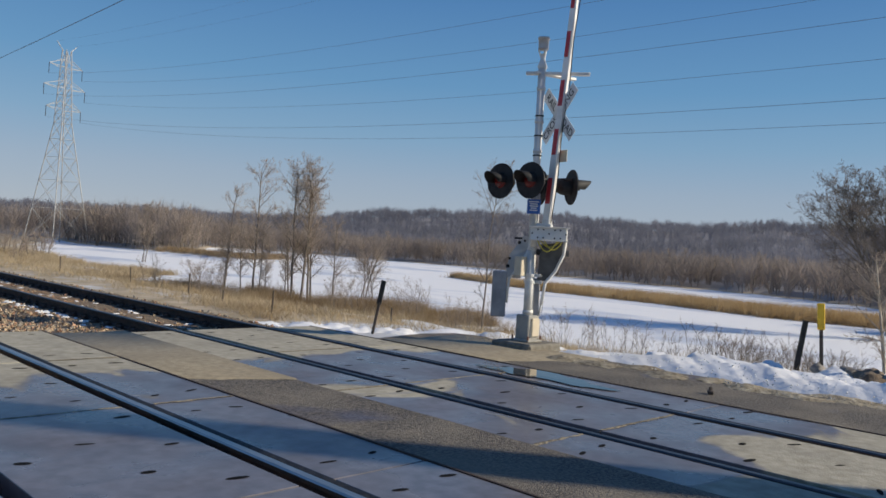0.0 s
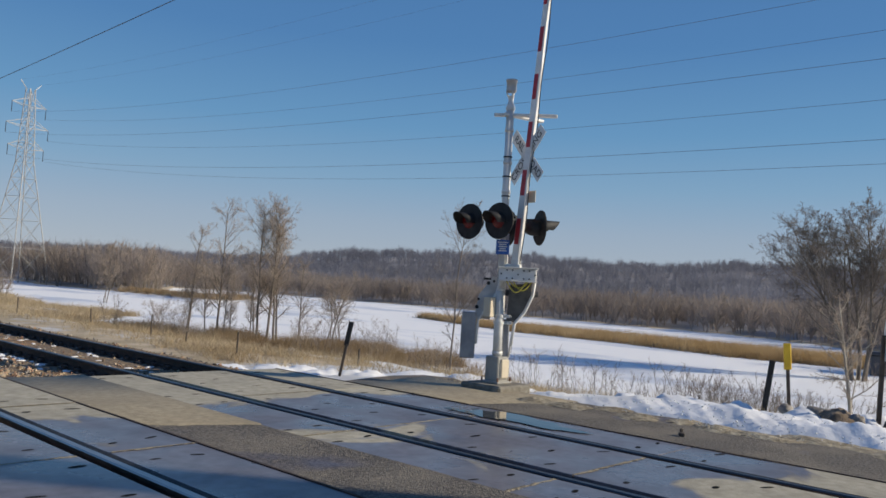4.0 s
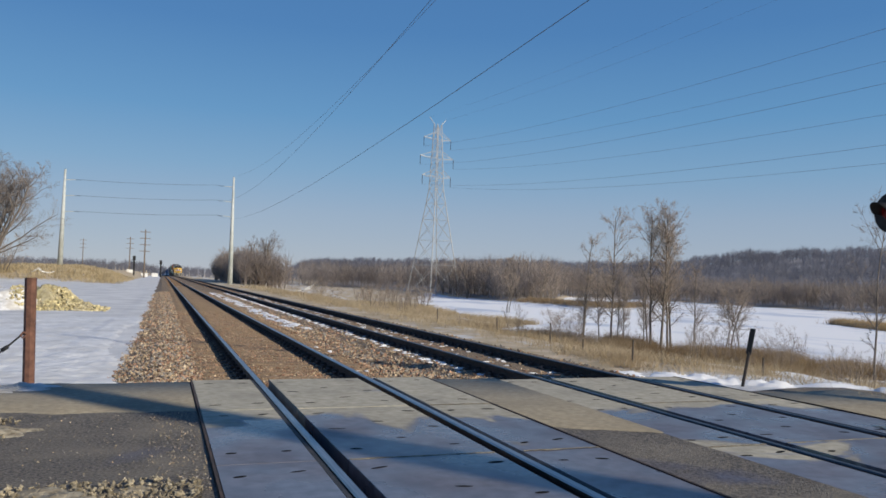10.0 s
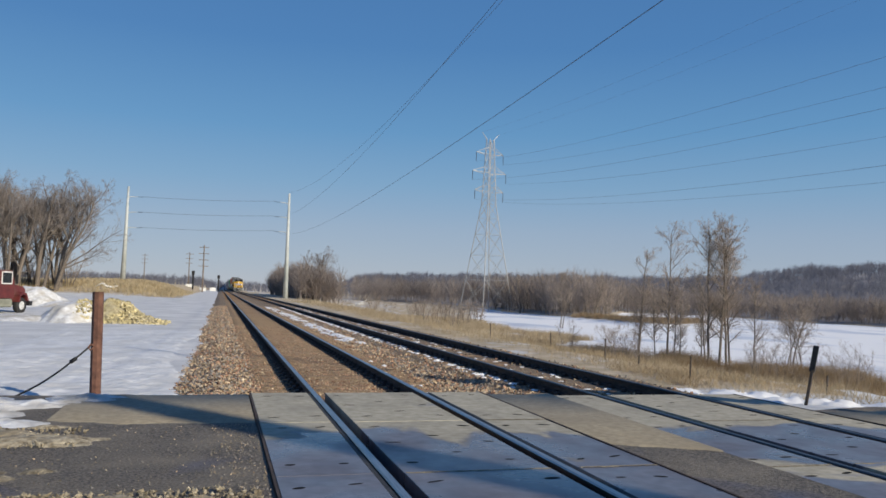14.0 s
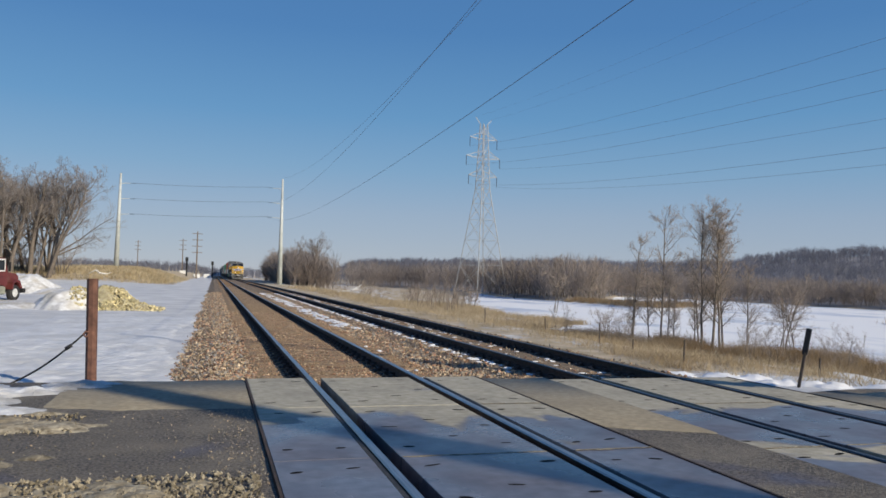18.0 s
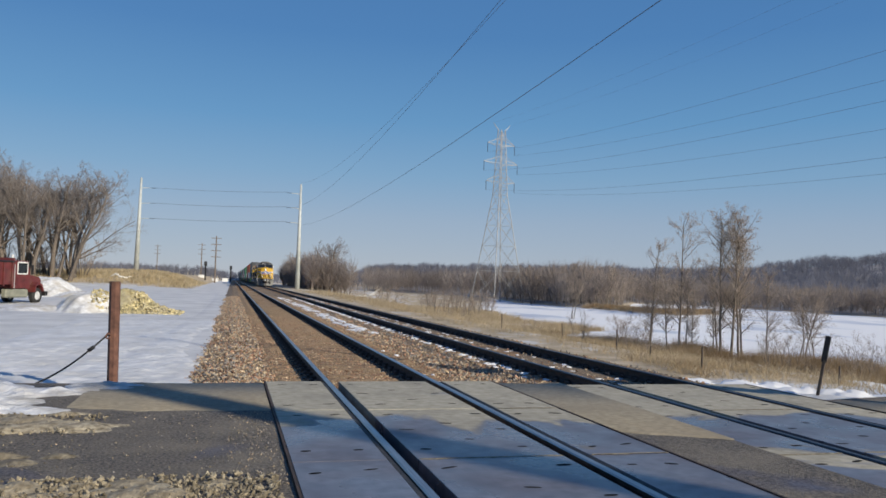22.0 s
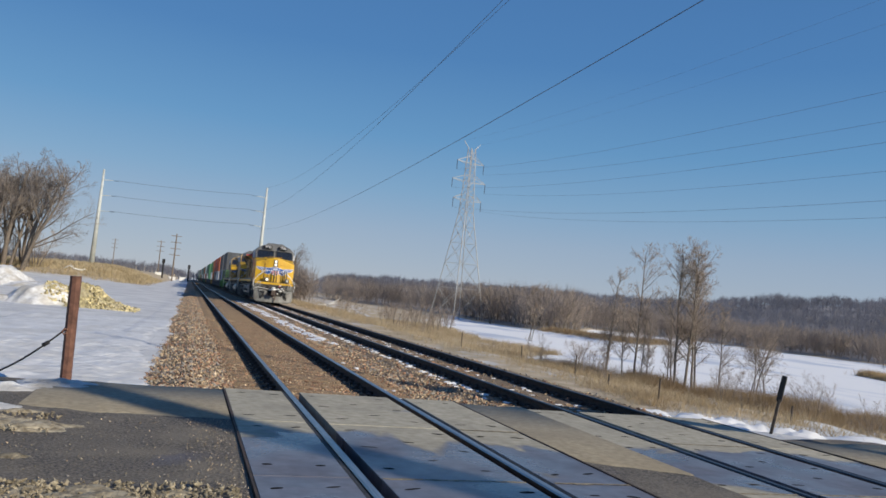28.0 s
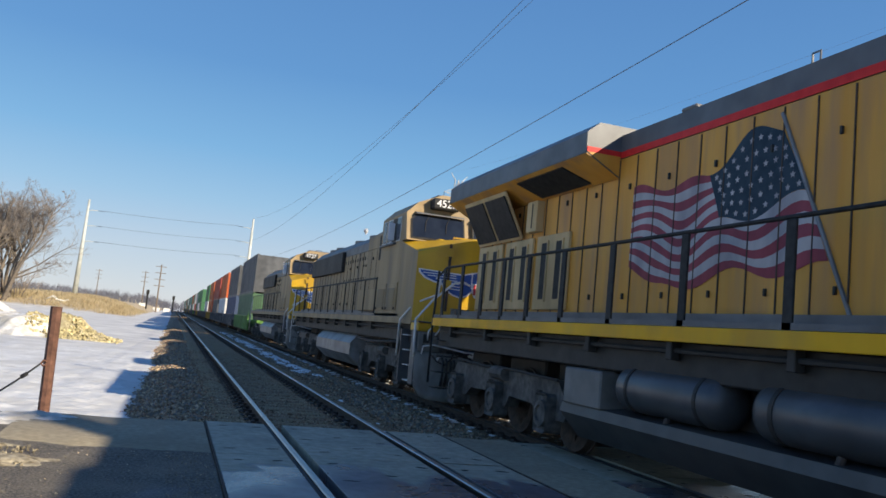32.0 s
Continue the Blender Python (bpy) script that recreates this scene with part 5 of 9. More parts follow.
    sl += [(-2.5 - 2.6 * rng.random(), 6.25 + .25 * rng.random(), rng.uniform(.2, .5), rng.uniform(.06, .14), rng.uniform(.02, .05)) for k in range(12)]
    heap("roadside_slush", sl, SLUSH, "sandy half-melted slush on the asphalt", "slush", 4.0, 0.04, base=-.03)
    rub = [(-1.35 - 3.2 * k / 29 + rng.uniform(-.12, .1), 5.25 + .25 * k / 29 + rng.uniform(-.3, .25), rng.uniform(.1, .3), rng.uniform(.1, .25), rng.uniform(.03, .06)) for k in range(30)]
    heap("gritty_rubble", rub, SLUSH, "sandy rubble and grit left on the asphalt", "rubble", 6.0, 0.04, base=-.03)
    stones("rubble_lumps", [(-4.4, -0.95, 4.95, 5.7, 1900, 1.0), (-4.6, -2.4, 7.3, 8.3, 420, 1.0)], 0.017, [SLUSH], "lumps of frozen sandy slush", 19, lambda x, y: -.008 + .03 * max(0, float(wob(x, y, .25, 3.0))))
    stones("road_grit", [(-4.4, -0.9, 4.6, 5.8, 1200, 1.0), (-1.3, -0.88, 5.0, 8.4, 600, 1.0), (-4.2, -0.9, 5.8, 8.4, 500, 1.0)], 0.006, [STONE, SLUSH, BOULDER], "loose grit on the road", 9, lambda x, y: -.012)
    for k, spot in enumerate(((-14.0, 62, 3.6, 3.6, 1.35), (-17, 64, 4.5, 4, .9), (-11.6, 60.5, 2.8, 2.6, .5), (-19.5, 60, 5, 4, .7))):
        heap("snow_heap", [spot], OLD_SNOW, "large heap of ploughed snow in the yard", "snow heap", 7.0 + k, 0.2, rough=.5)
    for k, spot in enumerate(((-9.6, 39.5, 2.6, 2.4, .34), (-12.6, 38, 2.8, 2.2, .22), (-15.5, 37, 2.6, 2.2, .2), (-7.4, 38.95, 2.2, 2.0, .96))):
        heap("low_snow_heap", [spot], OLD_SNOW, "low rounded snow heap in the yard", "snow heap", 8.0 + k, 0.15, rough=.3)
    for k, spot in enumerate(((-5.8, 39.2, 1.75, 1.8, 1.0), (-4.95, 38.4, 1.6, 1.3, .45))):
        heap("stone_heap", [spot], ROCK, "heap of yellowish broken stone, partly under snow", "stone heap", 9.0 + k, 0.1)
    stones("heap_stones", [(-6.4, -3.5, 36.9, 40.2, 1000, 1.0), (-7.4, -6.4, 37.6, 39.6, 150, 1.0)], 0.085, [ROCK], "loose yellow stones on the heap", 11,
           lambda x, y: on_ground(x, y) + max(0, .95 * float(smooth(1.0, .1, math.hypot((x + 5.8) / 1.75, (y - 39.2) / 1.8))), .40 * float(smooth(1, .1, math.hypot((x + 4.95) / 1.6, (y - 38.4) / 1.3))), .98 * float(smooth(1, .1, math.hypot((x + 7.4) / 2.2, (y - 38.95) / 2.0))) if x < -6.4 else 0) - .05)
    for k in range(11):
        b = MB()
        r = rng.uniform(.06, .125)
        vs, fs = [], []
        for i in range(9):
            for j in range(14):
                th, ph = math.pi * (i + .5) / 9, 2 * math.pi * j / 14
                q = r * (1 + .22 * math.sin(1.7 * i + 2 * ph + k) * math.cos(3 * ph - i + 2 * k) + .08 * math.sin(5 * ph + 3.3 * i + k))
                vs.append((q * math.sin(th) * math.cos(ph) * 1.3, q * math.sin(th) * math.sin(ph), q * math.cos(th) * .8))
        for i in range(8):
            fs += [(i * 14 + j, i * 14 + (j + 1) % 14, (i + 1) * 14 + (j + 1) % 14, (i + 1) * 14 + j) for j in range(14)]
        fs += [tuple(range(13, -1, -1)), tuple(range(112, 126))]
        b.add(vs, fs)
        x, y = 11.1 + .6 * k / 10 + rng.uniform(-.2, .2), 4.4 - 3.6 * k / 10 + rng.uniform(-.15, .15)
        thing("boulder", b, BOULDER, "dark boulder half buried in snow and earth", "boulder", pose(x, y, on_ground(x, y) + .40, 0, 0, 67 * k), "roadside boulders", smooth=True)
    for k, spot in enumerate(((11.2, 3.6, .6, .6, .60), (11.4, 2.7, .6, .7, .66), (11.4, 1.8, .7, .6, .62), (11.7, 1.0, .8, .6, .6))):
        heap("earth_pile", [spot], EARTH, "dark bare earth showing through the snow", "earth", 11.0 + k, 0.07)


build_banks()


# ---- the crossing signal ----
LENSES = []


def build_signal():
    sx, sy = 8.17, 7.5
    sig = empty("crossing_signal", pose(sx, sy, 0.0), "silver railway crossing signal with raised red-and-white gate arm", "crossing signal")

    def P(name, mb, m, label="", smooth_=False, parent=None):
        return part(name, mb, m, parent or sig, label, smooth_)
    f = MB().box(-.38, .38, -.38, .38, -.32, .04, .03)
    P("foundation", f, FOUND, "weathered concrete foundation")
    b = MB().box(-.125, .125, -.125, .125, .04, .44, .015)
    b.box(-.17, .17, -.17, .17, .04, .075, .008)
    b.box(-.09, .09, -.14, .14, .10, .36, .01)
    base = P("mast_base", b, mat("cast_base", (.27, .265, .24), (.38, .37, .335), .6, 6, dirt=(.26, .24, .20), dscale=3), "grey cast junction base")
    d = MB().box(-.07, .11, -.158, -.125, .12, .40, .012)
    P("base_door", d, CREAM, "", False, base)
    for i in (-1, 1):
        for j in (-1, 1):
            P("anchor_bolt", MB().cyl((i * .15, j * .15, .04), (i * .15, j * .15, .13), .016, n=6), RUSTY, "", False, base)
    mast = MB().cyl((0, 0, .3), (0, 0, 1.42), .072, n=20)
    mast.cyl((0, 0, 1.42), (0, 0, 1.47), .072, .058, n=20)
    mast.cyl((0, 0, 1.47), (0, 0, 4.18), .058, n=20)
    for z in (.46, 2.05, 2.9, 3.35, 3.85):
        mast.cyl((0, 0, z), (0, 0, z + .05), .08 if z < 1 else .068, n=20)
    P("mast", mast, ALU, "galvanised tubular mast", True)
    for z in (.92, 1.02):
        cl = MB().cyl((0, 0, z), (0, 0, z + .045), .088, n=20)
        cl.box(.04, .15, -.13, -.05, z, z + .045, .006)
        cl.cyl((.10, -.15, z + .022), (.10, -.03, z + .022), .012, n=6)
        P("pipe_clamp", cl, ALU, "bolted pipe clamp on the mast")
    for z in (2.85, 3.15, 3.45):
        P("mast_band", MB().cyl((0, 0, z), (0, 0, z + .02), .068, n=18), BLACK)
    bell = MB().lathe((0, 0, 4.18), (0, 0, 1), [(.062, 0), (.075, .03), (.05, .1), (.035, .14), (.045, .2), (.05, .22)], 16)
    for k in range(3):
        a = k * 2.1
        bell.cyl((.03 * math.cos(a), .03 * math.sin(a), 4.36), (.07 * math.cos(a), .07 * math.sin(a), 4.47), .012, n=5)
    P("bell_bracket", bell, ALU, "", True)
    can = MB().lathe((0, 0, 4.46), (0, 0, 1), [(.02, 0), (.078, .01), (.08, .03), (.076, .04), (.078, .16), (.088, .165), (.088, .195), (.02, .20)], 20)
    P("bell", can, mat("bell_grey", (.36, .35, .33), (.50, .48, .45), .5, 6, metal=.3), "grey cylindrical electronic bell", True)
    arms = MB()
    ru = Vector((.63, -.777, 0))
    for a, l0, l1 in ((-4, -.24, .72), (34, -.12, .62)):
        m = Matrix.Translation((0, 0, 4.10)) @ Matrix.Rotation(math.atan2(-.777, .63) + radians(a), 4, 'Z')
        arms.box(l0, l1, -.045, .045, -.012, .03, .006, m=m)
    P("cross_bracket", arms, ALU, "flat bracket arms under the bell")

    # flashing-light units
    def lamp(x, y, z, az, label):
        m = pose(x, y, z, 0, 0, az)
        disc = MB().lathe((0, 0, 0), (1, 0, 0), [(0, .0), (.255, 0), (.272, .015), (.272, .03), (.11, .03), (.10, .02)], 32)
        u = part("light_unit", disc, BLACK, sig, label, at=m)
        hous = MB().lathe((0, 0, 0), (-1, 0, 0), [(.13, 0), (.13, .12), (.10, .2), (.04, .23), (0, .23)], 18)
        part("housing", hous, BLACK, u, "", True)
        # two faces, one glowing: turning it stands in for switching the lamp
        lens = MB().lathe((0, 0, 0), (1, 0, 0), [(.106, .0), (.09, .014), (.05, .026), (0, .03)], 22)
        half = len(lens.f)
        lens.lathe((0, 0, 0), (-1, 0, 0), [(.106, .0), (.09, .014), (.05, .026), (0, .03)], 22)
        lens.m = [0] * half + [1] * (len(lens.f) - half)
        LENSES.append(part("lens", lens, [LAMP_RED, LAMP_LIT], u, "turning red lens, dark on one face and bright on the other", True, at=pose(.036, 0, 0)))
        hood = MB()
        vs, fs, nn = [], [], 15
        for k in range(nn):
            t = radians(-105 + 210 * k / (nn - 1))
            L = .30 * (.45 + .55 * math.cos(t * .75))
            for r in (.118, .126):
                vs += [(.03, r * math.sin(t), r * math.cos(t)), (.03 + L, r * .97 * math.sin(t), r * .97 * math.cos(t))]
        for k in range(nn - 1):
            a, c = 4 * k, 4 * k + 4
            fs += [(a, a + 1, c + 1, c), (a + 2, c + 2, c + 3, a + 3), (a + 1, a + 3, c + 3, c + 1)]
        hood.add(vs, fs)
        part("hood", hood, BLACK, u, "", True)
        return u
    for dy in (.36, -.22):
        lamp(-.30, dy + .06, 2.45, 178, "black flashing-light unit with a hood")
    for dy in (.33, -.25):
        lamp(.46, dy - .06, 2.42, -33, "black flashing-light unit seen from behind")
    jb = MB().cyl((-.16, -.35, 2.52), (-.16, .5, 2.52), .025, n=8)
    jb.cyl((.32, -.45, 2.52), (.32, .42, 2.52), .025, n=8)
    jb.cyl((-.2, 0.04, 2.52), (.36, 0.04, 2.52), .03, n=8)
    jb.box(-.09, .09, -.09, .09, 2.45, 2.62, .01)
    P("light_crossarm", jb, BLACK, "black pipe arms carrying the lights")

    # crossbuck, with its two boards
    def text_mesh(body, size, name):
        cu = bpy.data.curves.new(name, 'FONT')
        cu.body, cu.size, cu.align_x, cu.align_y, cu.extrude = body, size, 'CENTER', 'CENTER', 0.0015
        ob = bpy.data.objects.new(name, cu)
        scene.collection.objects.link(ob)
        bpy.context.view_layer.update()
        me = bpy.data.meshes.new_from_object(ob.evaluated_get(bpy.context.evaluated_depsgraph_get()))
        bpy.data.objects.remove(ob)
        return me
    face = pose(.17, -.24, 3.50, 0, 0, 163) @ pose(0, 0, 0, 90, 0, 90)
    for a, words, off in ((-45, ("RAIL", "ROAD"), 0.008), (45, ("CROS", "SING"), 0.0)):
        bm_ = MB().box(-.52, .52, -.10, .10, -.004, .004, .002)
        bl = part("crossbuck_blade", bm_, WHITE, sig, "white crossbuck board", at=face @ pose(0, 0, off, 0, 0, a))
        for s, w in zip((-1, 1), words):
            me = text_mesh(w, .16, "letters")
            me.materials.append(BLACK)
            part("letters", me, None, bl, "black capital letters", at=pose(s * .28, 0, .006))
    st = MB().box(-.16, .22, -.09, .09, -.005, .005, .002)
    st.box(-.09, .03, .09, .24, -.005, .005, .002)
    part("track_count_sign", st, CREAM, sig, "cream back of the track-count sign", at=pose(.2, -.24, 2.86, 0, 0, 165) @ pose(0, 0, 0, 90, 0, 90))
    ens = MB().box(-.10, .10, -.11, .11, -.004, .004, .003)
    e = part("emergency_sign", ens, BLUE_SIGN, sig, "small blue emergency sign", at=pose(-.07, -.05, 2.08, 0, 0, 215) @ pose(0, 0, 0, 90, 0, 90))
    bars = MB()
    for k, w in enumerate((.15, .11, .13, .09, .12)):
        bars.box(-w / 2, w / 2, .065 - .032 * k, .08 - .032 * k, .004, .006)
    part("lettering", bars, WHITE, e, "unreadable white lines")

    # gate machine and arm
    rot = Matrix.Rotation(math.atan2(-.777, .63), 4, 'Z')
    g = Matrix.Translation((.008, -.01, -.02)) @ rot
    br = MB().box(-.05, .50, -.30, .04, 1.60, 1.79, .012, m=g)
    br.box(-.07, .53, -.34, .06, 1.785, 1.80, .004, m=g)
    br.box(-.06, .52, -.32, .05, 1.592, 1.604, .003, m=g)
    for k in (0.0, .08, .38, .46):
        for q in (1.64, 1.75):
            p0 = g @ Vector((k, -.30, q))
            br.cyl(p0, p0 + (g.to_3x3() @ Vector((0, -.012, 0))), .014, n=6)
    P("arm_bracket", br, WHITE, "white bolted gate-arm bracket")
    for k in range(7):
        x = -.02 + .083 * k
        for q in ((1.635, 1.755) if k % 3 else (1.695,)):
            p0 = g @ Vector((x, -.302, q))
            P("bolt_head", MB().cyl(p0, p0 + g.to_3x3() @ Vector((0, -.012, 0)), .013, n=6), BLACK)
    for k, (x0, x1, dz) in enumerate(((.10, .40, .10), (.16, .44, .14), (.06, .36, .17))):
        pts = [g @ Vector((x0 + (x1 - x0) * q / 8, -.20 - .02 * k, 1.60 - dz * math.sin(math.pi * q / 8))) for q in range(9)]
        P("control_cable", MB().tube(pts, .011, 6), YELLOW_CABLE, "looped yellow control cable", True)
    mach = MB().add([g @ Vector(p) for y in (.0, .34) for p in ((.10, y, 1.0), (.24, y, .98), (.44, y, 1.34), (.45, y, 1.58), (.12, y, 1.54))], [(4, 3, 2, 1, 0), (5, 6, 7, 8, 9)] + [(i, (i + 1) % 5, 5 + (i + 1) % 5, 5 + i) for i in range(5)])
    mach.cyl(g @ Vector((-.08, .2, 1.42)), g @ Vector((.56, .2, 1.42)), .05, n=12)
    P("gate_machine", mach, mat("machine_dark", (.05, .048, .045), (.11, .105, .10), .5, 6), "dark gate mechanism case")
    for s, pts, w in ((-1, [(-.03, -.06, 1.62), (-.06, -.02, 1.42), (-.20, .04, 1.16), (-.33, .06, .98), (-.35, .06, .62)], .022), (1, [(.49, -.10, 1.62), (.47, -.08, 1.40), (.36, -.04, 1.14), (.22, -.02, .96), (.18, -.02, .62)], .024)):
        t = MB().tube([g @ Vector(p) for p in pts], w, 8)
        P("counterweight_arm", t, WHITE, "curved white counterweight arm", True)
    for cx, z0, z1, w in ((-.47, .40, 1.10, .11), (.05, .36, 1.02, .10)):
        q = MB().box(cx - w, cx + w, .02, .10, z0, z1, .012, m=g)
        for z in (z0 + .1, z1 - .14, z1 - .05):
            pt = g @ Vector((cx, .02, z))
            q.cyl(pt, pt + g.to_3x3() @ Vector((0, -.015, 0)), .02, n=6)
        P("counterweight", q, mat("weight_grey", (.22, .225, .235), (.33, .335, .345), .6, 5), "grey steel counterweight plates")
    sp = MB()
    sp.add([g @ Vector(p) for p in ((-.40, .08, 1.0), (-.16, .08, 1.0), (-.01, .08, 1.34), (-.02, .08, 1.62), (-.14, .08, 1.66), (-.34, .08, 1.36), (-.40, .11, 1.0), (-.16, .11, 1.0), (-.01, .11, 1.34), (-.02, .11, 1.62), (-.14, .11, 1.66), (-.34, .11, 1.36))],
           [(0, 1, 2, 3, 4, 5), (11, 10, 9, 8, 7, 6)] + [(i, 6 + i, 6 + (i + 1) % 6, (i + 1) % 6) for i in range(6)])
    P("side_plate", sp, mat("plate_grey", (.40, .40, .395), (.52, .52, .51), .6, 5), "grey sheet-steel side plate")
    for x, z, r in ((-.36, 1.18, .03), (-.34, 1.30, .022), (-.20, 1.55, .028), (-.12, 1.58, .02)):
        p0 = g @ Vector((x, .08, z))
        P("plate_hole", MB().cyl(p0, p0 + g.to_3x3() @ Vector((0, -.006, 0)), r, n=10), BLACK)
    P("plate_slot", MB().box(-.28, -.16, .070, .078, 1.60, 1.63, .003, m=g), BLACK)
    con = MB().tube([(.05, .07, .4), (.09, .1, .9), (.12, .04, 1.1), (.07, -.02, 1.5), (.02, -.07, 2.0), (.03, -.06, 2.4)], .018, 7)
    con.tube([(.12, -.12, .42), (.17, -.13, .75), (.26, -.1, 1.1), (.22, -.02, 1.3)], .014, 7)
    P("conduit", con, ALU, "flexible cable conduit", True)
    box = MB().box(-.20, -.07, .02, .16, 1.02, 1.32, .01)
    P("junction_box", box, CREAM, "pale junction box on the mast")
    # arm: from the bracket up, leaning a little
    base_p = g @ Vector((.185, -.12, 1.76))
    d = (g.to_3x3() @ Vector((.066, .01, 1))).normalized()
    fx = Vector((0, -1, 0))
    fx = (fx - d * fx.dot(d)).normalized()
    fy = d.cross(fx)
    am = Matrix.Translation(base_p) @ Matrix((fx, fy, d)).transposed().to_4x4()
    hold = MB().box(-.07, .07, -.04, .04, -.06, .16, .01, m=am)
    hold.cyl(am @ Vector((-.16, -.03, .06)), am @ Vector((.12, -.03, .06)), .03, n=10)
    P("arm_clamp", hold, ALU, "bolted arm clamp")
    z = .05
    k = 0
    while z < 7.4:
        L = .41 if k % 2 else .33
        w = .062 - .0035 * z
        s = MB().box(-w, w, -w * .6, w * .6, z, z + L, 0.004, m=am)
        seg = P("gate_arm_section", s, WHITE, "white gate-arm section" if k % 2 == 0 else "red-striped gate-arm section")
        if k % 2:
            fa = MB()
            fa.box(-w * .86, w * .5, w * .6, w * .6 + .003, z + .02, z + L, m=am)
            fa.box(-w * .86, w * .5, -w * .6 - .003, -w * .6, z + .01, z + L - .01, m=am)
            fa.box(-w - .003, -w, -w * .5, w * .5, z + .01, z + L - .01, m=am)
            P("red_stripe", fa, RED_STRIPE, "red reflective stripe", False, seg)
        z += L
        k += 1
    for zz in (4.5, 6.6):
        l = MB().cyl(am @ Vector((-.09, -.05, zz)), am @ Vector((-.09, .05, zz)), .05, n=12)
        l.box(-.06, .0, -.02, .02, zz - .02, zz + .02, m=am)
        P("arm_light", l, mat("arm_lamp", (.10, .008, .008), (.18, .012, .012), .2, 10), "small red arm light")
    cab = MB().tube([am @ Vector((.07, 0, q)) + fx * (.03 * math.sin(q * 2.2) ** 2) for q in np.arange(.1, 6.7, .25)], .008, 5)
    P("arm_cable", cab, BLACK, "thin black arm cable")


def build_posts():
    # leaning dark post beside the far track
    t = empty("leaning_post", pose(8.5, 11.54, -.46, 0, 9.5, -51), "dark leaning steel post in the snow", "post")
    p = MB().box(-.02, .02, -.015, .015, -.2, .74, .004)
    p.box(-.005, .03, -.03, .03, -.2, .74, .003)
    part("stake", p, DARK_POST, t)
    part("marker_strip", MB().box(-.045, .045, -.02, .02, .70, 1.16, .006), BLACK, t, "black marker strip")
    t = empty("leaning_stake", pose(11.75, 4.85, -.3, 0, 7.5, -57), "black leaning stake in the snow bank", "post")
    part("stake", MB().box(-.04, .04, -.03, .03, -.2, .85, .006), BLACK, t)
    part("cap", MB().box(-.045, .045, -.035, .035, .85, .87, .004), DARK_POST, t)
    t = empty("marker_post", pose(11.85, 4.48, -.3, 0, -3.5, -57), "dark post with a yellow warning marker on top", "post")
    part("stake", MB().box(-.025, .025, -.02, .02, -.2, .78, .004), DARK_POST, t)
    part("yellow_marker", MB().box(-.055, .055, -.03, .03, .74, 1.16, .012), YELLOW_POST, t, "bright yellow plastic marker")
    t = empty("road_sign", pose(11.6, 3.15, -.3, 0, 2, -57), "road sign on a dark post, seen almost edge-on", "road sign")
    part("sign_post", MB().box(-.03, .03, -.025, .025, -.2, 1.4, .004), DARK_POST, t)
    sp = MB().prism([(-.16, -.30), (.16, -.30), (.30, -.16), (.30, .16), (.16, .30), (-.16, .30), (-.30, .16), (-.30, -.16)], "y", -.005, .005)
    part("sign_plate", sp, ALU, t, "bare metal back of an eight-sided plate", at=pose(.02, -.03, 1.33, 0, 0, 76))
    # rusty post and cable on the near side
    t = empty("rusty_post", pose(-2.885, 11.95, -.2, 0, -1.2, 15), "rust-brown steel post beside the road", "post")
    pp = MB().prism([(.075, 0), (.053, .053), (0, .075), (-.053, .053), (-.075, 0), (-.053, -.053), (0, -.075), (.053, -.053)], "z", -.25, 1.46)
    part("post", pp, RUSTY, t)
    part("eye_bolt", MB().tube([(-.05, -.06, .72), (-.09, -.10, .74), (-.12, -.10, .70), (-.09, -.10, .66), (-.05, -.07, .69)], .012, 6), RUSTY, t)
    c = MB()
    pts = []
    for k in range(15):
        u = k / 14
        pts.append((-2.96 - 1.02 * u, 11.86 - .55 * u, .52 - .72 * u - .10 * math.sin(math.pi * u)))
    c.tube(pts, .014, 6)
    c.tube([(-3.12, 11.77, .352), (-3.15, 11.76, .331), (-3.19, 11.74, .30)], .028, 7)
    thing("slack_cable", c, BLACK, "slack black cable with a clamp, hanging to the snow", "cable", smooth=True)
    g = [(-2.82 + random.uniform(-.2, .3), 11.9 + random.uniform(-.12, .12)) for k in range(40)]
    blades("post_grass", g, .12, GRASS, "tuft of dry grass at the post's foot", 12, 5, .006, .05, .8)
    rng = random.Random(77)
    for x, y, h in ((8.9, 15.6, .55), (9.6, 21.0, .6), (10.3, 26.5, .55), (9.1, 18.2, .35), (9.9, 32, .6), (10.8, 13.6, .4)):
        thing("fence_stake", MB().box(-.02, .02, -.015, .015, -.15, h, .004), DARK_POST, "thin weathered stake in dry grass", "stake", pose(x, y, on_ground(x, y), rng.uniform(-6, 6), rng.uniform(-6, 6), 20), "stakes")
    b = MB()
    for k in range(6):
        b.box(-.12 + .04 * k, -.06 + .05 * k, -.06, .06, 0, .05 + .03 * (k % 3), .01)
    thing("switch_stub", b, DARK_POST, "dark lump of iron at the trackside", "track hardware", pose(T2 + 2.0, 11.9, -.34, 0, 0, 20))
    s = MB().box(-.05, .05, -.03, .03, 0, .04, .008)
    s.cyl((0, 0, .03), (.02, 0, .07), .02, n=6)
    thing("loose_bolt", s, DARK_POST, "rusty bolt lying on the wet asphalt", "bolt", pose(7.0, 3.95, -.05, 0, 0, 30))


# ---- power lines ----
def wire(name, a, b, sag, r, label, n=28):
    a, b = Vector(a), Vector(b)
    pts = [a.lerp(b, k / n) - Vector((0, 0, sag * 4 * (k / n) * (1 - k / n))) for k in range(n + 1)]
    return thing(name, MB().tube(pts, r, 5), WIRE, label, "power line", group="power lines")


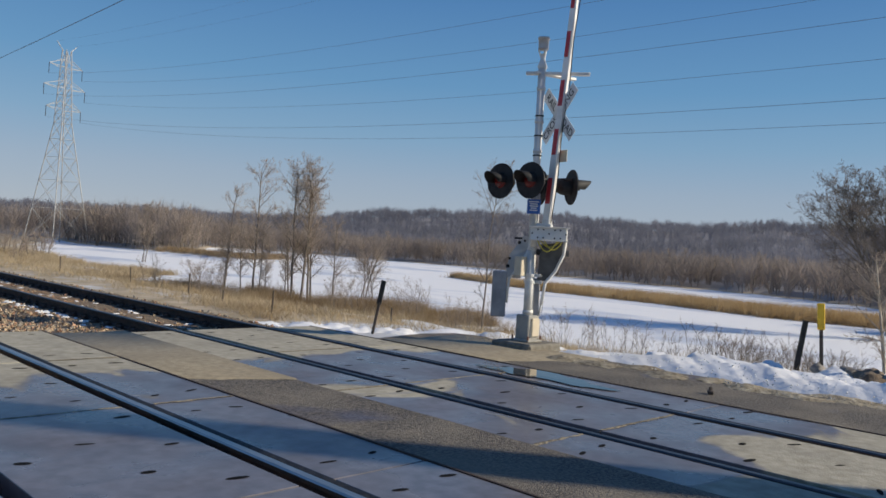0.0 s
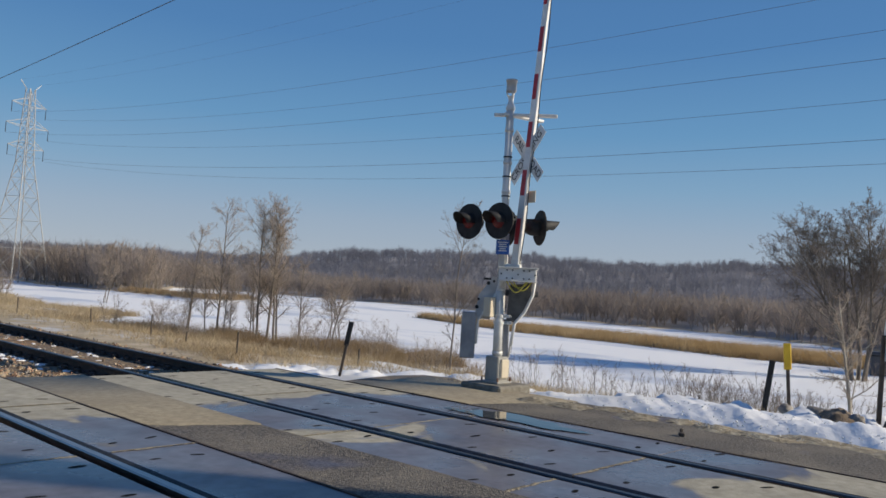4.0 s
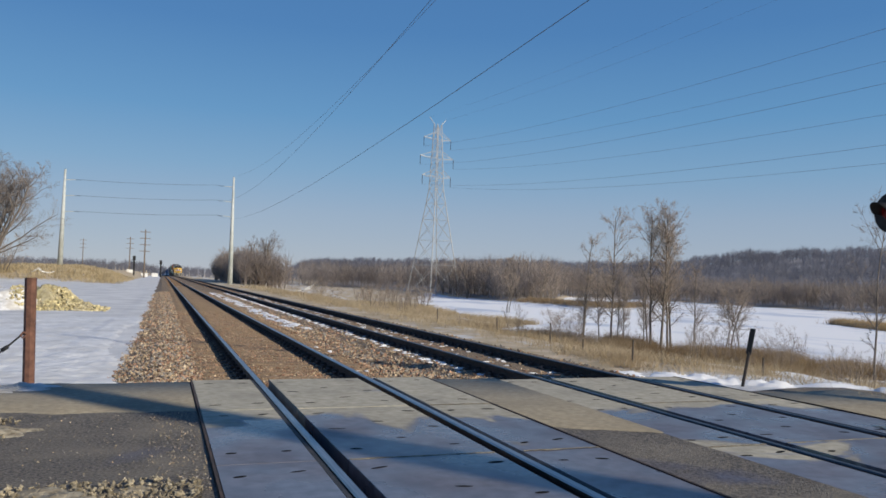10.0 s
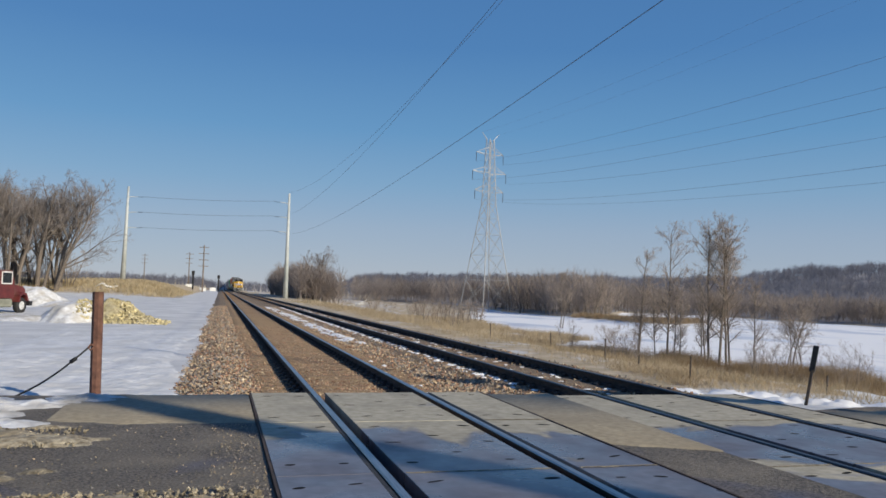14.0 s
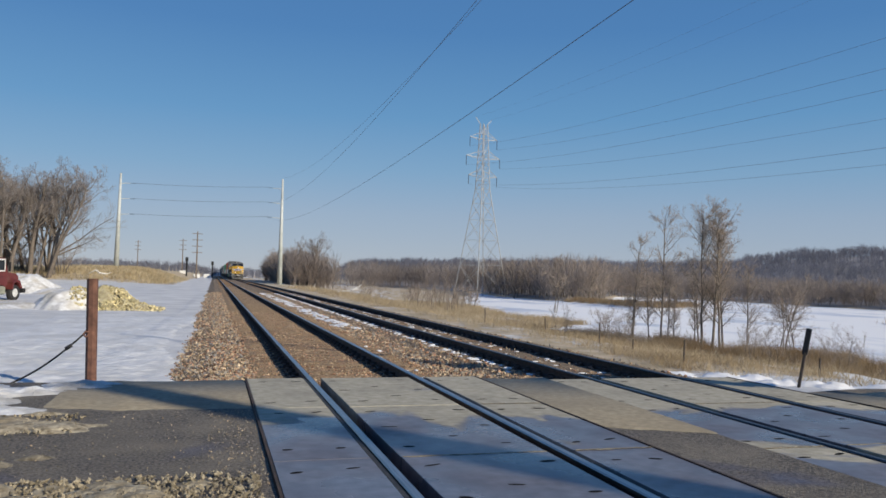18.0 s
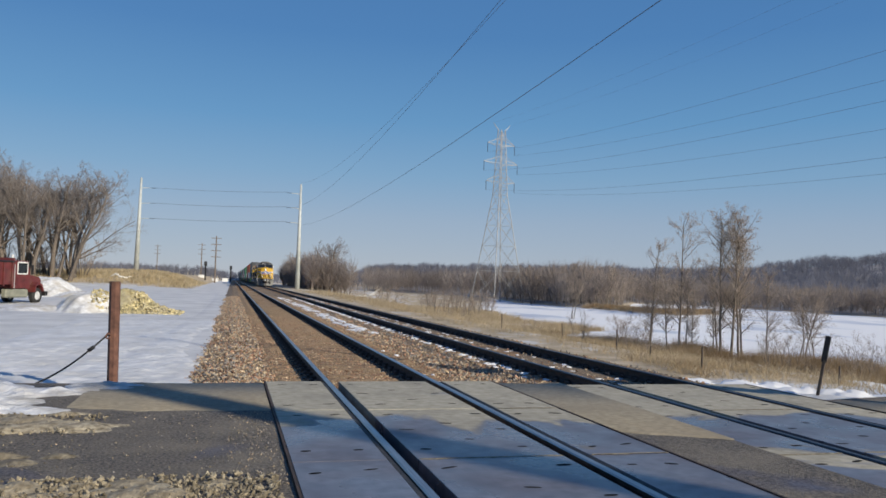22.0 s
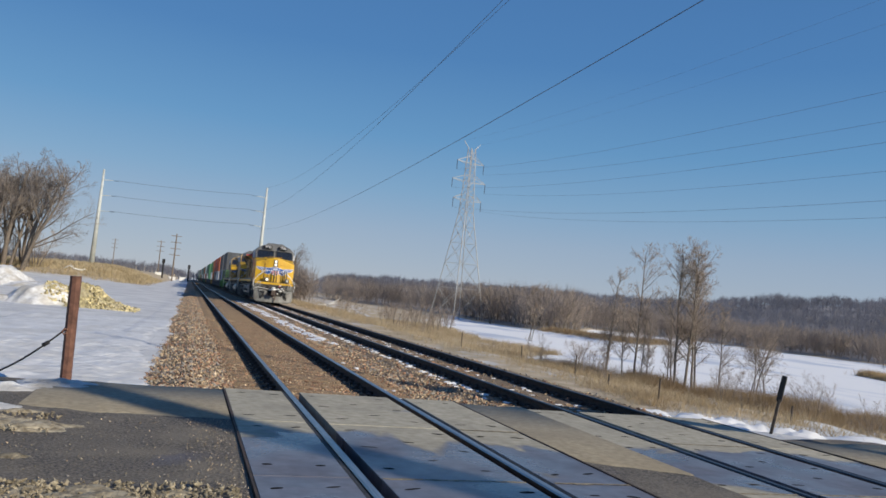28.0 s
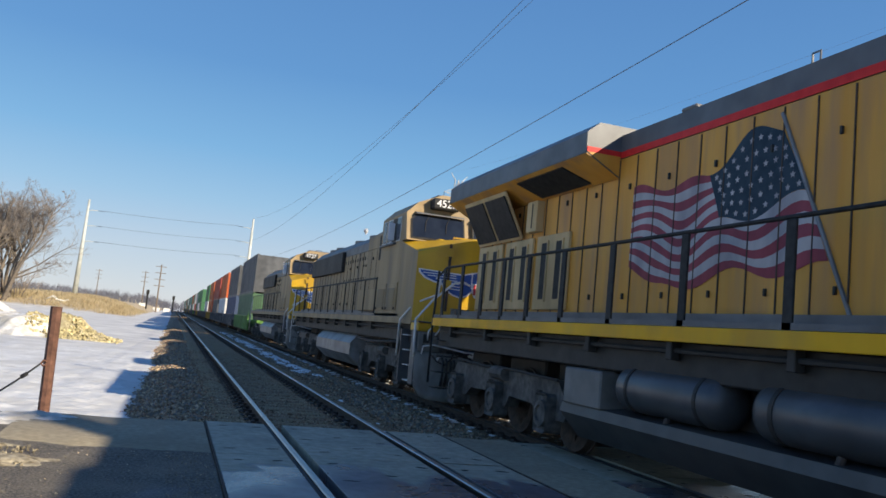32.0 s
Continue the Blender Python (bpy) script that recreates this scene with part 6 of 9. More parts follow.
def steel_pole(x, y, h, lean, side, label):
    z = on_ground(x, y)
    p = empty("utility_pole", pose(x, y, z - .3, 0, lean, 0), label, "utility pole", "utility poles")
    part("shaft", MB().cyl((0, 0, 0), (0, 0, h + .3), .47, .17, 16), POLE_STEEL, p, "tapered grey-green steel shaft", True)
    for k in range(3):
        zz = h - 1.6 - 2.75 * k
        arm = MB().tube([(0, 0, zz), (side * .8, 0, zz + .12), (side * 1.7, 0, zz + .16)], [.07, .06, .04], 6)
        a = part("arm", arm, POLE_STEEL, p)
        ins = MB()
        for q in range(7):
            ins.lathe((side * (1.75 + .12 * q), 0, zz + .16), (side, 0, 0), [(.02, 0), (.09, .02), (.09, .05), (.02, .07)], 8)
        part("insulator", ins, BLACK, a, "dark ribbed insulator")
    return p


def build_power():
    steel_pole(10.5, 150, 19.7, 0, -1, "tall grey steel utility pole with three insulator arms")
    steel_pole(-17.9, 150, 16.9, .6, 1, "tall leaning steel utility pole with three insulator arms")
    steel_pole(11.1, -7.7, 18.3, 0, -1, "steel utility pole at the roadside")
    z1, z2 = on_ground(10.4, 150), on_ground(-17.9, 150)
    for k in range(3):
        wire("conductor", (8.0, 150, z1 + 18.1 - 2.75 * k), (-15.6, 150, z2 + 15.2 - 2.75 * k), .25, .025, "thin wire strung between the two steel poles")
    for k, (xa, za, zb, xb) in enumerate(WIRES):
        wire("conductor", (xa, 150, za), (xb, -7.7, zb), WSAG[k], .010 if k < 2 else .008, "black overhead wire running along the railway", 40)
    for x, y, h, arms in ((-6.4, 250, 14.5, 4), (-14.0, 345, 14.0, 3), (-38, 420, 15, 3)):
        z = on_ground(x, y)
        p = empty("wooden_pole", pose(x, y, z - .2), "distant wooden utility pole with crossarms", "utility pole", "wooden poles")
        part("shaft", MB().cyl((0, 0, 0), (0, 0, h), .24, .16, 8), WOODP, p)
        for k in range(arms):
            part("crossarm", MB().box(-1.5, 1.5, -.08, .08, h - .8 - 1.9 * k, h - .62 - 1.9 * k), WOODP, p)


WIRES = ((10.4, 19.5, 18.0, 11.3), (8.0, 14.85, 15.6, 8.46), (8.0, 12.1, 6.8, 5.3))
WSAG = (3.8, 4.08, 2.45)


def build_pylon():
    px, py = 60.8, 181.6
    z = on_ground(px, py)
    H = 39.4 - z
    t = empty("pylon", pose(px, py, z, 0, 0, 20), "silver steel lattice transmission tower with three pairs of arms", "transmission tower")

    def half(h):
        return 4.6 - (4.6 - 1.25) * (h / (H * .62)) if h < H * .62 else 1.25 - .6 * (h - H * .62) / (H * .38)
    lv = [0, 7.5, 13.5, 18.5, 22.5, H * .62]
    k = H * .62
    while k < H - 1.6:
        k += 2.05
        lv.append(min(k, H))
    lv[-1] = H
    cs = ((1, 1), (1, -1), (-1, -1), (-1, 1))
    for a, b in cs:
        leg = MB()
        leg.tube([(a * half(h), b * half(h), h) for h in lv], .10, 4)
        part("leg", leg, TOWER, t)
    for i in range(len(lv) - 1):
        u, w = half(lv[i]), half(lv[i + 1])
        for s in range(4):
            (a, b), (c, d) = cs[s], cs[(s + 1) % 4]
            br = MB()
            br.cyl((a * u, b * u, lv[i]), (c * w, d * w, lv[i + 1]), .042, n=4)
            br.cyl((c * u, d * u, lv[i]), (a * w, b * w, lv[i + 1]), .042, n=4)
            if i:
                br.cyl((a * u, b * u, lv[i]), (c * u, d * u, lv[i]), .04, n=4)
            part("brace", br, TOWER, t)
    for hz, ln in ((H * .69, 4.4), (H * .80, 5.2), (H * .91, 4.2)):
        for s in (-1, 1):
            w = half(hz)
            arm = MB()
            for q in (-1, 1):
                arm.cyl((s * w, q * w, hz), (s * ln, 0, hz + .3), .075, .06, 4)
                arm.cyl((s * w, q * w, hz + 1.7), (s * ln, 0, hz + .3), .065, .055, 4)
            ar = part("arm", arm, TOWER, t)
            part("insulator", MB().cyl((s * ln, 0, hz + .3), (s * ln, 0, hz - 2.0), .07, n=6), BLACK, ar, "hanging insulator string")
    for s in (-1, 1):
        part("shield_horn", MB().cyl((s * .9, 0, H - .2), (s * 2.6, 0, H + 1.5), .1, .07, 4), TOWER, t)
    ca, sa = math.cos(radians(20)), math.sin(radians(20))
    for hz, ln in ((H * .69, 4.4), (H * .80, 5.2), (H * .91, 4.2)):
        for s in (-1, 1):
            a = (px + s * ln * ca, py + s * ln * sa, z + hz - 2.0)
            wire("conductor", a, (a[0] - 15.4, a[1] - 371, a[2] - 4.5), 10.8, .014, "long transmission conductor sagging over the frozen lake", 40)
    for s in (-1, 1):
        wire("shield_wire", (px + s * 2.6 * ca, py + s * 2.6 * sa, z + H + 1.5), (px - 15.4 + s * 2.6 * ca, py - 371, z + H - 2.8), 9.0, .008, "thin shield wire above the conductors", 40)


# ---- yard and distance ----
def build_truck():
    red = mat("truck_red", (.09, .018, .017), (.15, .03, .027), .5, 3, dirt=(.16, .09, .07), dscale=1.2)
    gl = mat("truck_glass", (.02, .025, .03), (.03, .035, .04), .08, 3)
    t = empty("dump_truck", pose(-13.3, 48.7, -.45, 0, 0, -20) @ Matrix.Diagonal((.87, .87, .87, 1)), "parked dark-red dump truck on snow", "truck")
    part("frame", MB().box(-.45, .45, -5.6, 1.9, .62, .88, .03), BLACK, t)
    bed = MB().prism([(-1.25, 1.25), (1.25, 1.25), (1.25, 2.6), (1.17, 2.6), (1.17, 1.35), (-1.17, 1.35), (-1.17, 2.6), (-1.25, 2.6)], "y", -5.9, -1.4)
    bed.box(-1.25, 1.25, -1.45, -1.35, 1.0, 2.9, .02)
    b = part("dump_body", bed, red, t, "red dump body with ribs")
    for k in range(6):
        part("rib", MB().box(1.25, 1.33, -5.7 + .8 * k, -5.6 + .8 * k, 1.15, 2.6, .01), red, b)
        part("rib", MB().box(-1.33, -1.25, -5.7 + .8 * k, -5.6 + .8 * k, 1.15, 2.6, .01), red, b)
    cabm = MB().prism([(-1.25, 1.0), (.55, 1.0), (.55, 1.9), (.25, 2.75), (-1.25, 2.75)], "x", -1.05, 1.05)
    c = part("cab", cabm, red, t, "red cab")
    part("windscreen", MB().add([(-.95, .585, 1.95), (.95, .585, 1.95), (.9, .30, 2.66), (-.9, .30, 2.66), (-.95, .57, 1.94), (.95, .57, 1.94), (.9, .28, 2.66), (-.9, .28, 2.66)], [(0, 1, 2, 3), (7, 6, 5, 4), (0, 4, 5, 1), (2, 6, 7, 3)]), gl, c)
    for s in (-1, 1):
        part("side_window", MB().box(s * 1.05, s * 1.065, -.75, .2, 1.95, 2.6, .004), gl, c)
        frame_ = MB()
        for ya, yb, za, zb in ((-.82, -.74, 1.88, 2.68), (.19, .27, 1.88, 2.68), (-.82, .27, 2.6, 2.68), (-.82, .27, 1.88, 1.95)):
            frame_.box(min(s * 1.05, s * 1.075), max(s * 1.05, s * 1.075), ya, yb, za, zb)
        part("window_frame", frame_, WHITE, c, "pale window frame")
        part("mirror", MB().box(s * 1.15, s * 1.3, .45, .52, 1.9, 2.5, .01), BLACK, c)
    hood = MB().prism([(.55, .85), (2.2, .85), (2.2, 1.55), (1.9, 1.75), (.55, 1.9)], "x", -.75, .75)
    part("bonnet", hood, red, t)
    part("grille", MB().box(-.5, .5, 2.2, 2.24, .95, 1.5, .01), ALU, t, "chrome grille")
    for x in (-1, 1):
        part("fuel_tank", MB().box(min(x * .72, x * 1.12), max(x * .72, x * 1.12), -1.9, .35, .42, .95, .08), mat("tank_olive", (.20, .20, .15), (.30, .30, .23), .5, 4), t, "dull olive fuel tank")
    part("ladder", MB().box(1.06, 1.12, -1.34, -1.1, 1.0, 2.5, .02), ALU, t)
    part("load_cover", MB().box(-1.28, 1.28, -5.9, -1.35, 2.6, 2.72, .05), BLACK, t, "dark rolled load cover")
    part("bumper", MB().box(-1.15, 1.15, 2.2, 2.42, .5, .8, .03), BLACK, t)
    part("exhaust_stack", MB().cyl((.95, -1.2, 1.0), (.95, -1.2, 3.1), .08, n=10), ALU, t)
    for x in (-.95, .95):
        part("fender", MB().prism([(.85, .75), (.95, 1.2), (1.3, 1.38), (1.7, 1.3), (1.95, .8), (1.8, .8), (1.62, 1.15), (1.3, 1.25), (1.05, 1.1), (.98, .75)], "x", x - .25, x + .25), red, t)
        for y in (1.35, -3.6, -4.9):
            w = part("wheel", MB().lathe((x - .15, y, .52), (1, 0, 0), [(.28, 0), (.5, 0), (.52, .05), (.52, .25), (.5, .3), (.28, .3)], 20), RUBBER, t, "black tyre", True)
            part("rim", MB().lathe((x - .13, y, .52), (1, 0, 0), [(0, .05), (.1, .02), (.30, .03), (.31, .2), (.30, .27), (.1, .28), (0, .25)], 14), ALU, w, "pale dusty wheel rim")


def build_distance():
    gb = mat("shed_grey", (.05, .055, .065), (.10, .105, .12), .7, .8)
    s = empty("lakeside_shed", pose(56.5, 13.4, on_ground(56.5, 13.4), 0, 0, -70), "low dark shed beyond the trees", "shed")
    part("wall", MB().box(-1.3, 1.3, -.9, .9, -.1, 1.25, .02), gb, s)
    part("roof", MB().prism([(-1.0, 1.25), (1.0, 1.25), (1.0, 1.33), (0, 1.5), (-1.0, 1.33)], "x", -1.4, 1.4), BLACK, s)
    part("door", MB().box(.3, .9, .9, .93, 0, 1.0, .01), BLACK, s)
    for k in range(2):
        b = MB()
        for q in range(5):
            b.cyl((-1.4 + .7 * q, 0, -.05), (-1.4 + .7 * q, 0, .95), .05, n=6)
        for h in (.35, .85):
            b.box(-1.5, 1.5, -.03, .03, h, h + .12, .005)
        thing("board_fence", b, BOULDER, "grey board fence on the far bank", "fence", pose(60.5 + 4 * k, 12.2 - 2.4 * k, on_ground(60.5, 12.2), 0, 0, -40), "fences")
    rs = empty("railway_signal", pose(-9.6, 262, on_ground(-9.6, 262)), "distant railway signal mast with a dark head", "railway signal")
    part("mast", MB().cyl((0, 0, 0), (0, 0, 5.6), .1, n=8), BLACK, rs)
    part("signal_head", MB().box(-.45, .45, -.2, .2, 4.6, 6.0, .08), BLACK, rs)
    part("ladder", MB().box(-.25, .25, .3, .36, 0, 4.6), BLACK, rs)
    rs = copy_thing(rs, pose(-1.9, 300, -.3))
    for x, y, h in ((-12, 300, 1.0), (-7.5, 310, 1.2), (-4, 330, 1.4)):
        thing("equipment_case", MB().box(-1.2, 1.2, -.8, .8, -.1, h, .05), WHITE, "small white trackside equipment case", "equipment case", pose(x, y, on_ground(x, y)), "trackside cases")
    log = MB().tube([(0, 0, .2), (1.6, .2, .32), (2.6, .2, .8), (3.1, .1, 1.2)], [.1, .08, .05, .02], 6)
    log.tube([(1.4, .2, .3), (2.0, -.3, .5), (2.9, -.2, .55)], [.06, .04, .02], 5)
    thing("driftwood", log, WHITE, "pale dead branch lying in dry grass", "branch", pose(13.5, 97, on_ground(13.5, 97) + .3, 0, 0, 8), smooth=True)
    lg = MB().tube([(0, 0, .25), (.8, .1, .75), (1.5, 0, .35), (2.3, .2, .22), (3.0, .1, .45)], [.05, .09, .12, .10, .05], 7)
    lg.tube([(1.4, 0, .3), (1.2, -.3, .7), (.9, -.4, .95)], [.08, .05, .03], 6)
    thing("fallen_log", lg, WHITE, "twisted pale log lying in the dry grass", "log", pose(-18.9, 126, on_ground(-18.0, 126), 0, 0, 4), smooth=True)



build_signal()
build_posts()
build_power()
build_pylon()
build_truck()
build_distance()


# ---- the train ----
LOCO = mat("armour_yellow", (.57, .33, .014), (.66, .39, .02), .42, 2.5, dirt=(.40, .24, .06), dscale=.9, damt=.55, stretch=(1, 1, .6))
LEAD_PAINT = mat("dusty_yellow", (.64, .305, .05), (.74, .38, .08), .5, 2.2, dirt=(.44, .25, .12), dscale=2.6, damt=.9, stretch=(1, 1, .14), spec=.22)
LOCO_OLD = mat("weathered_yellow", (.29, .205, .105), (.38, .275, .15), .6, 2.0, dirt=(.22, .175, .125), dscale=1.8, damt=.85, stretch=(1, 1, .2), spec=.25)
PALE_DUST = mat("dust_caked_yellow", (.56, .40, .20), (.66, .49, .27), .7, 2.2, dirt=(.44, .32, .17), dscale=2.6, damt=.9, stretch=(1, 1, .3), spec=.2)
LOCO_GREY = mat("harbour_grey", (.085, .09, .097), (.135, .14, .148), .5, 2.5, dirt=(.09, .085, .08), dscale=1.0)
LOCO_BLACK = mat("underframe_black", (.014, .013, .012), (.035, .032, .029), .65, 5, dirt=(.05, .043, .036), dscale=1.5, damt=.7)
TRUCK_GREY = mat("truck_frame_grey", (.06, .056, .052), (.14, .13, .118), .7, 9, bump=.3, dirt=(.035, .032, .028), dscale=3.0, damt=.8)
TANK = mat("fuel_tank_dark", (.032, .032, .034), (.06, .06, .062), .45, 3, dirt=(.12, .105, .09), dscale=1.2, damt=.5)
SILVER = mat("reservoir_silver", (.20, .205, .21), (.32, .325, .33), .45, 4, metal=.2, dirt=(.10, .09, .08), dscale=2)
RESERVOIR = mat("reservoir_dark", (.07, .072, .078), (.11, .113, .12), .38, 4, metal=.2, dirt=(.035, .033, .03), dscale=2)
PLOW = mat("plow_grey", (.14, .14, .128), (.215, .212, .195), .6, 5, bump=.2, dirt=(.12, .105, .09), dscale=3, damt=.75, stretch=(1, 1, .4))
# grime, darker than the plow: shade under the sill is put into it
PILOT = mat("pilot_grime_shade", (.065, .064, .06), (.125, .12, .11), .65, 7, bump=.3, dirt=(.05, .045, .038), dscale=3.5, damt=.8)
SCARLET = mat("scarlet_stripe", (.62, .025, .025), (.72, .04, .035), .5, 6, spec=.2)
LOGO_BLUE = mat("logo_blue", (.016, .075, .30), (.024, .10, .38), .4, 6)
LOGO_WHITE = mat("logo_white", (.68, .69, .72), (.78, .78, .80), .45, 6)
LOGO_RED = mat("logo_red", (.46, .03, .045), (.55, .045, .06), .45, 6)
PINK = mat("number_red", (.50, .035, .06), (.60, .05, .08), .45, 6)
GLASS = mat("cab_glass", (.010, .015, .028), (.018, .025, .042), .12, 3, spec=.25)
RAILPAINT = mat("handrail_white", (.62, .62, .60), (.74, .74, .72), .45, 8)
BOXGREY = mat("box_grey", (.15, .145, .135), (.22, .21, .20), .6, 4, dirt=(.18, .16, .14), dscale=2)
BRAKE = mat("coupler_rust", (.05, .035, .028), (.10, .07, .055), .8, 8, bump=.4)
HEADLIGHT = glow("headlight", (1.0, .88, .62), 1.3, (.55, .54, .5))
LAMP_OFF = mat("lamp_glass", (.5, .5, .48), (.6, .6, .58), .1, 5)
FLAG_NAVY = mat("flag_navy", (.018, .04, .062), (.032, .06, .085), .55, 6, spec=.15)
# dirt here draws the flag's fold shading as tall darker bands
FLAG_RED = mat("flag_red", (.25, .045, .065), (.36, .075, .10), .55, 3, spec=.2, dirt=(.17, .04, .06), dscale=2.4, damt=.7, stretch=(1, 1, .35))
FLAG_WHITE = mat("flag_white", (.40, .39, .40), (.52, .51, .51), .55, 3, spec=.2, dirt=(.22, .22, .25), dscale=2.4, damt=.75, stretch=(1, 1, .35))


def lettering(body, size, name, depth=.003):
    cu = bpy.data.curves.new(name, 'FONT')
    cu.body, cu.size, cu.align_x, cu.align_y, cu.extrude = body, size, 'CENTER', 'CENTER', depth
    ob = bpy.data.objects.new(name, cu)
    scene.collection.objects.link(ob)
    bpy.context.view_layer.update()
    me = bpy.data.meshes.new_from_object(ob.evaluated_get(bpy.context.evaluated_depsgraph_get()))
    bpy.data.objects.remove(ob)
    return me


def plate(pts, n, thick=.004):
    """A thin painted shape: a polygon of points, raised along n."""
    n = Vector(n).normalized() * thick
    k = len(pts)
    a = [Vector(p) for p in pts]
    mb = MB()
    mb.add([p + n for p in a] + a, [tuple(range(k))] + [(i, k + i, k + (i + 1) % k, (i + 1) % k) for i in range(k)])
    return mb


def bogie(parent, yc, axles, wheelbase, z=0.0):
    """A truck with side frames, wheelsets, axle boxes and springs."""
    half = wheelbase / 2
    fr = MB()
    for s in (-1, 1):
        top = [(yc - half - .5, .66), (yc - half - .2, .98), (yc + half + .2, .98), (yc + half + .5, .66), (yc + half + .46, .44), (yc + half - .34, .42), (yc + half - .6, .58), (yc + .42, .60), (yc + .3, .42), (yc - .3, .42), (yc - .42, .60), (yc - half + .6, .58), (yc - half + .34, .42), (yc - half - .46, .44)]
        fr.prism(top, "x", s * 1.0, s * 1.22)
    fr.box(-1.0, 1.0, yc - .25, yc + .25, .5, .8, .02)
    b = part("bogie_frame", fr, TRUCK_GREY, parent, "grimy grey cast bogie frame")
    ys = [yc - half + wheelbase * k / (axles - 1) for k in range(axles)]
    out = []
    for y in ys:
        mo = MB().box(-.62, .62, y - .15, y + .72, .20, .92, .06)
        mo.box(-.66, .66, y - .5, y + .9, .86, 1.2, .03)
        part("traction_motor", mo, LOCO_BLACK, b, "black traction motor between the wheels")
    for y in ys:
        for s in (-1, 1):
            bx = MB().box(s * 1.16, s * 1.33, y - .19, y + .19, .24, .78, .04)
            bx.lathe((s * 1.33, y, .50), (s, 0, 0), [(.19, 0), (.18, .05), (.12, .06), (.11, .03), (0, .03)], 16)
            part("axle_box", bx, TRUCK_GREY, b, "greasy axle box with a round cap")
            part("spring", MB().cyl((s * 1.2, y + .34, .50), (s * 1.2, y + .34, .80), .08, n=8), LOCO_BLACK, b)
        w = MB()
        for s in (-1, 1):
            w.lathe((s * .69, 0, 0), (s, 0, 0), [(.10, -.02), (.30, .0), (.42, -.01), (.53, -.005), (.55, .0), (.55, .03), (.52, .035), (.51, .13), (.42, .13), (.30, .09), (.10, .12)], 26)
            for k in range(3):
                a = k * 2.094
                w.box(s * .79 - .02, s * .79 + .02, .33 * math.cos(a) - .05, .33 * math.cos(a) + .05, .33 * math.sin(a) - .05, .33 * math.sin(a) + .05)
        w.cyl((-.72, 0, 0), (.72, 0, 0), .10, n=10)
        wh = part("wheelset", w, BRAKE, parent, "steel wheelset", at=pose(0, y, .51))
        out.append(wh)
    for s in (-1, 1):
        part("brake_cylinder", MB().cyl((s * 1.26, yc - .35, .93), (s * 1.26, yc + .15, .93), .11, n=10), TRUCK_GREY, b)
        part("brake_pipe", MB().tube([(s * 1.28, yc - half - .3, .98), (s * 1.30, yc - .6, 1.02), (s * 1.30, yc + .6, 1.0), (s * 1.28, yc + half, 1.05)], .022, 6), LOCO_BLACK, b)
    return out


def coupler(parent, y, s):
    c = MB().box(-.13, .13, min(y, y + s * .75), max(y, y + s * .75), .74, 1.02, .03)
    c.box(-.22, .16, y + s * .52, y + s * .86, .66, 1.06, .06)
    part("coupler", c, BRAKE, parent, "rust-brown knuckle coupler")


def lump(c, r, seed):
    """A rounded, uneven clod."""
    mb, vs, fs = MB(), [], []
    for i in range(7):
        for j in range(12):
            th, ph = math.pi * (i + .5) / 7, 2 * math.pi * j / 12
            q = r * (1 + .42 * math.sin(2.1 * i + 1.7 * j + seed) * math.cos(1.3 * j - 2.2 * i + seed) + .15 * math.sin(4.1 * j + seed * 2))
            vs.append((c[0] + 1.35 * q * math.sin(th) * math.cos(ph), c[1] + .8 * q * math.sin(th) * math.sin(ph), c[2] + .75 * q * math.cos(th)))
    for i in range(6):
        fs += [(i * 12 + j, i * 12 + (j + 1) % 12, (i + 1) * 12 + (j + 1) % 12, (i + 1) * 12 + j) for j in range(12)]
    fs += [tuple(range(11, -1, -1)), tuple(range(72, 84))]
    return mb.add(vs, fs)


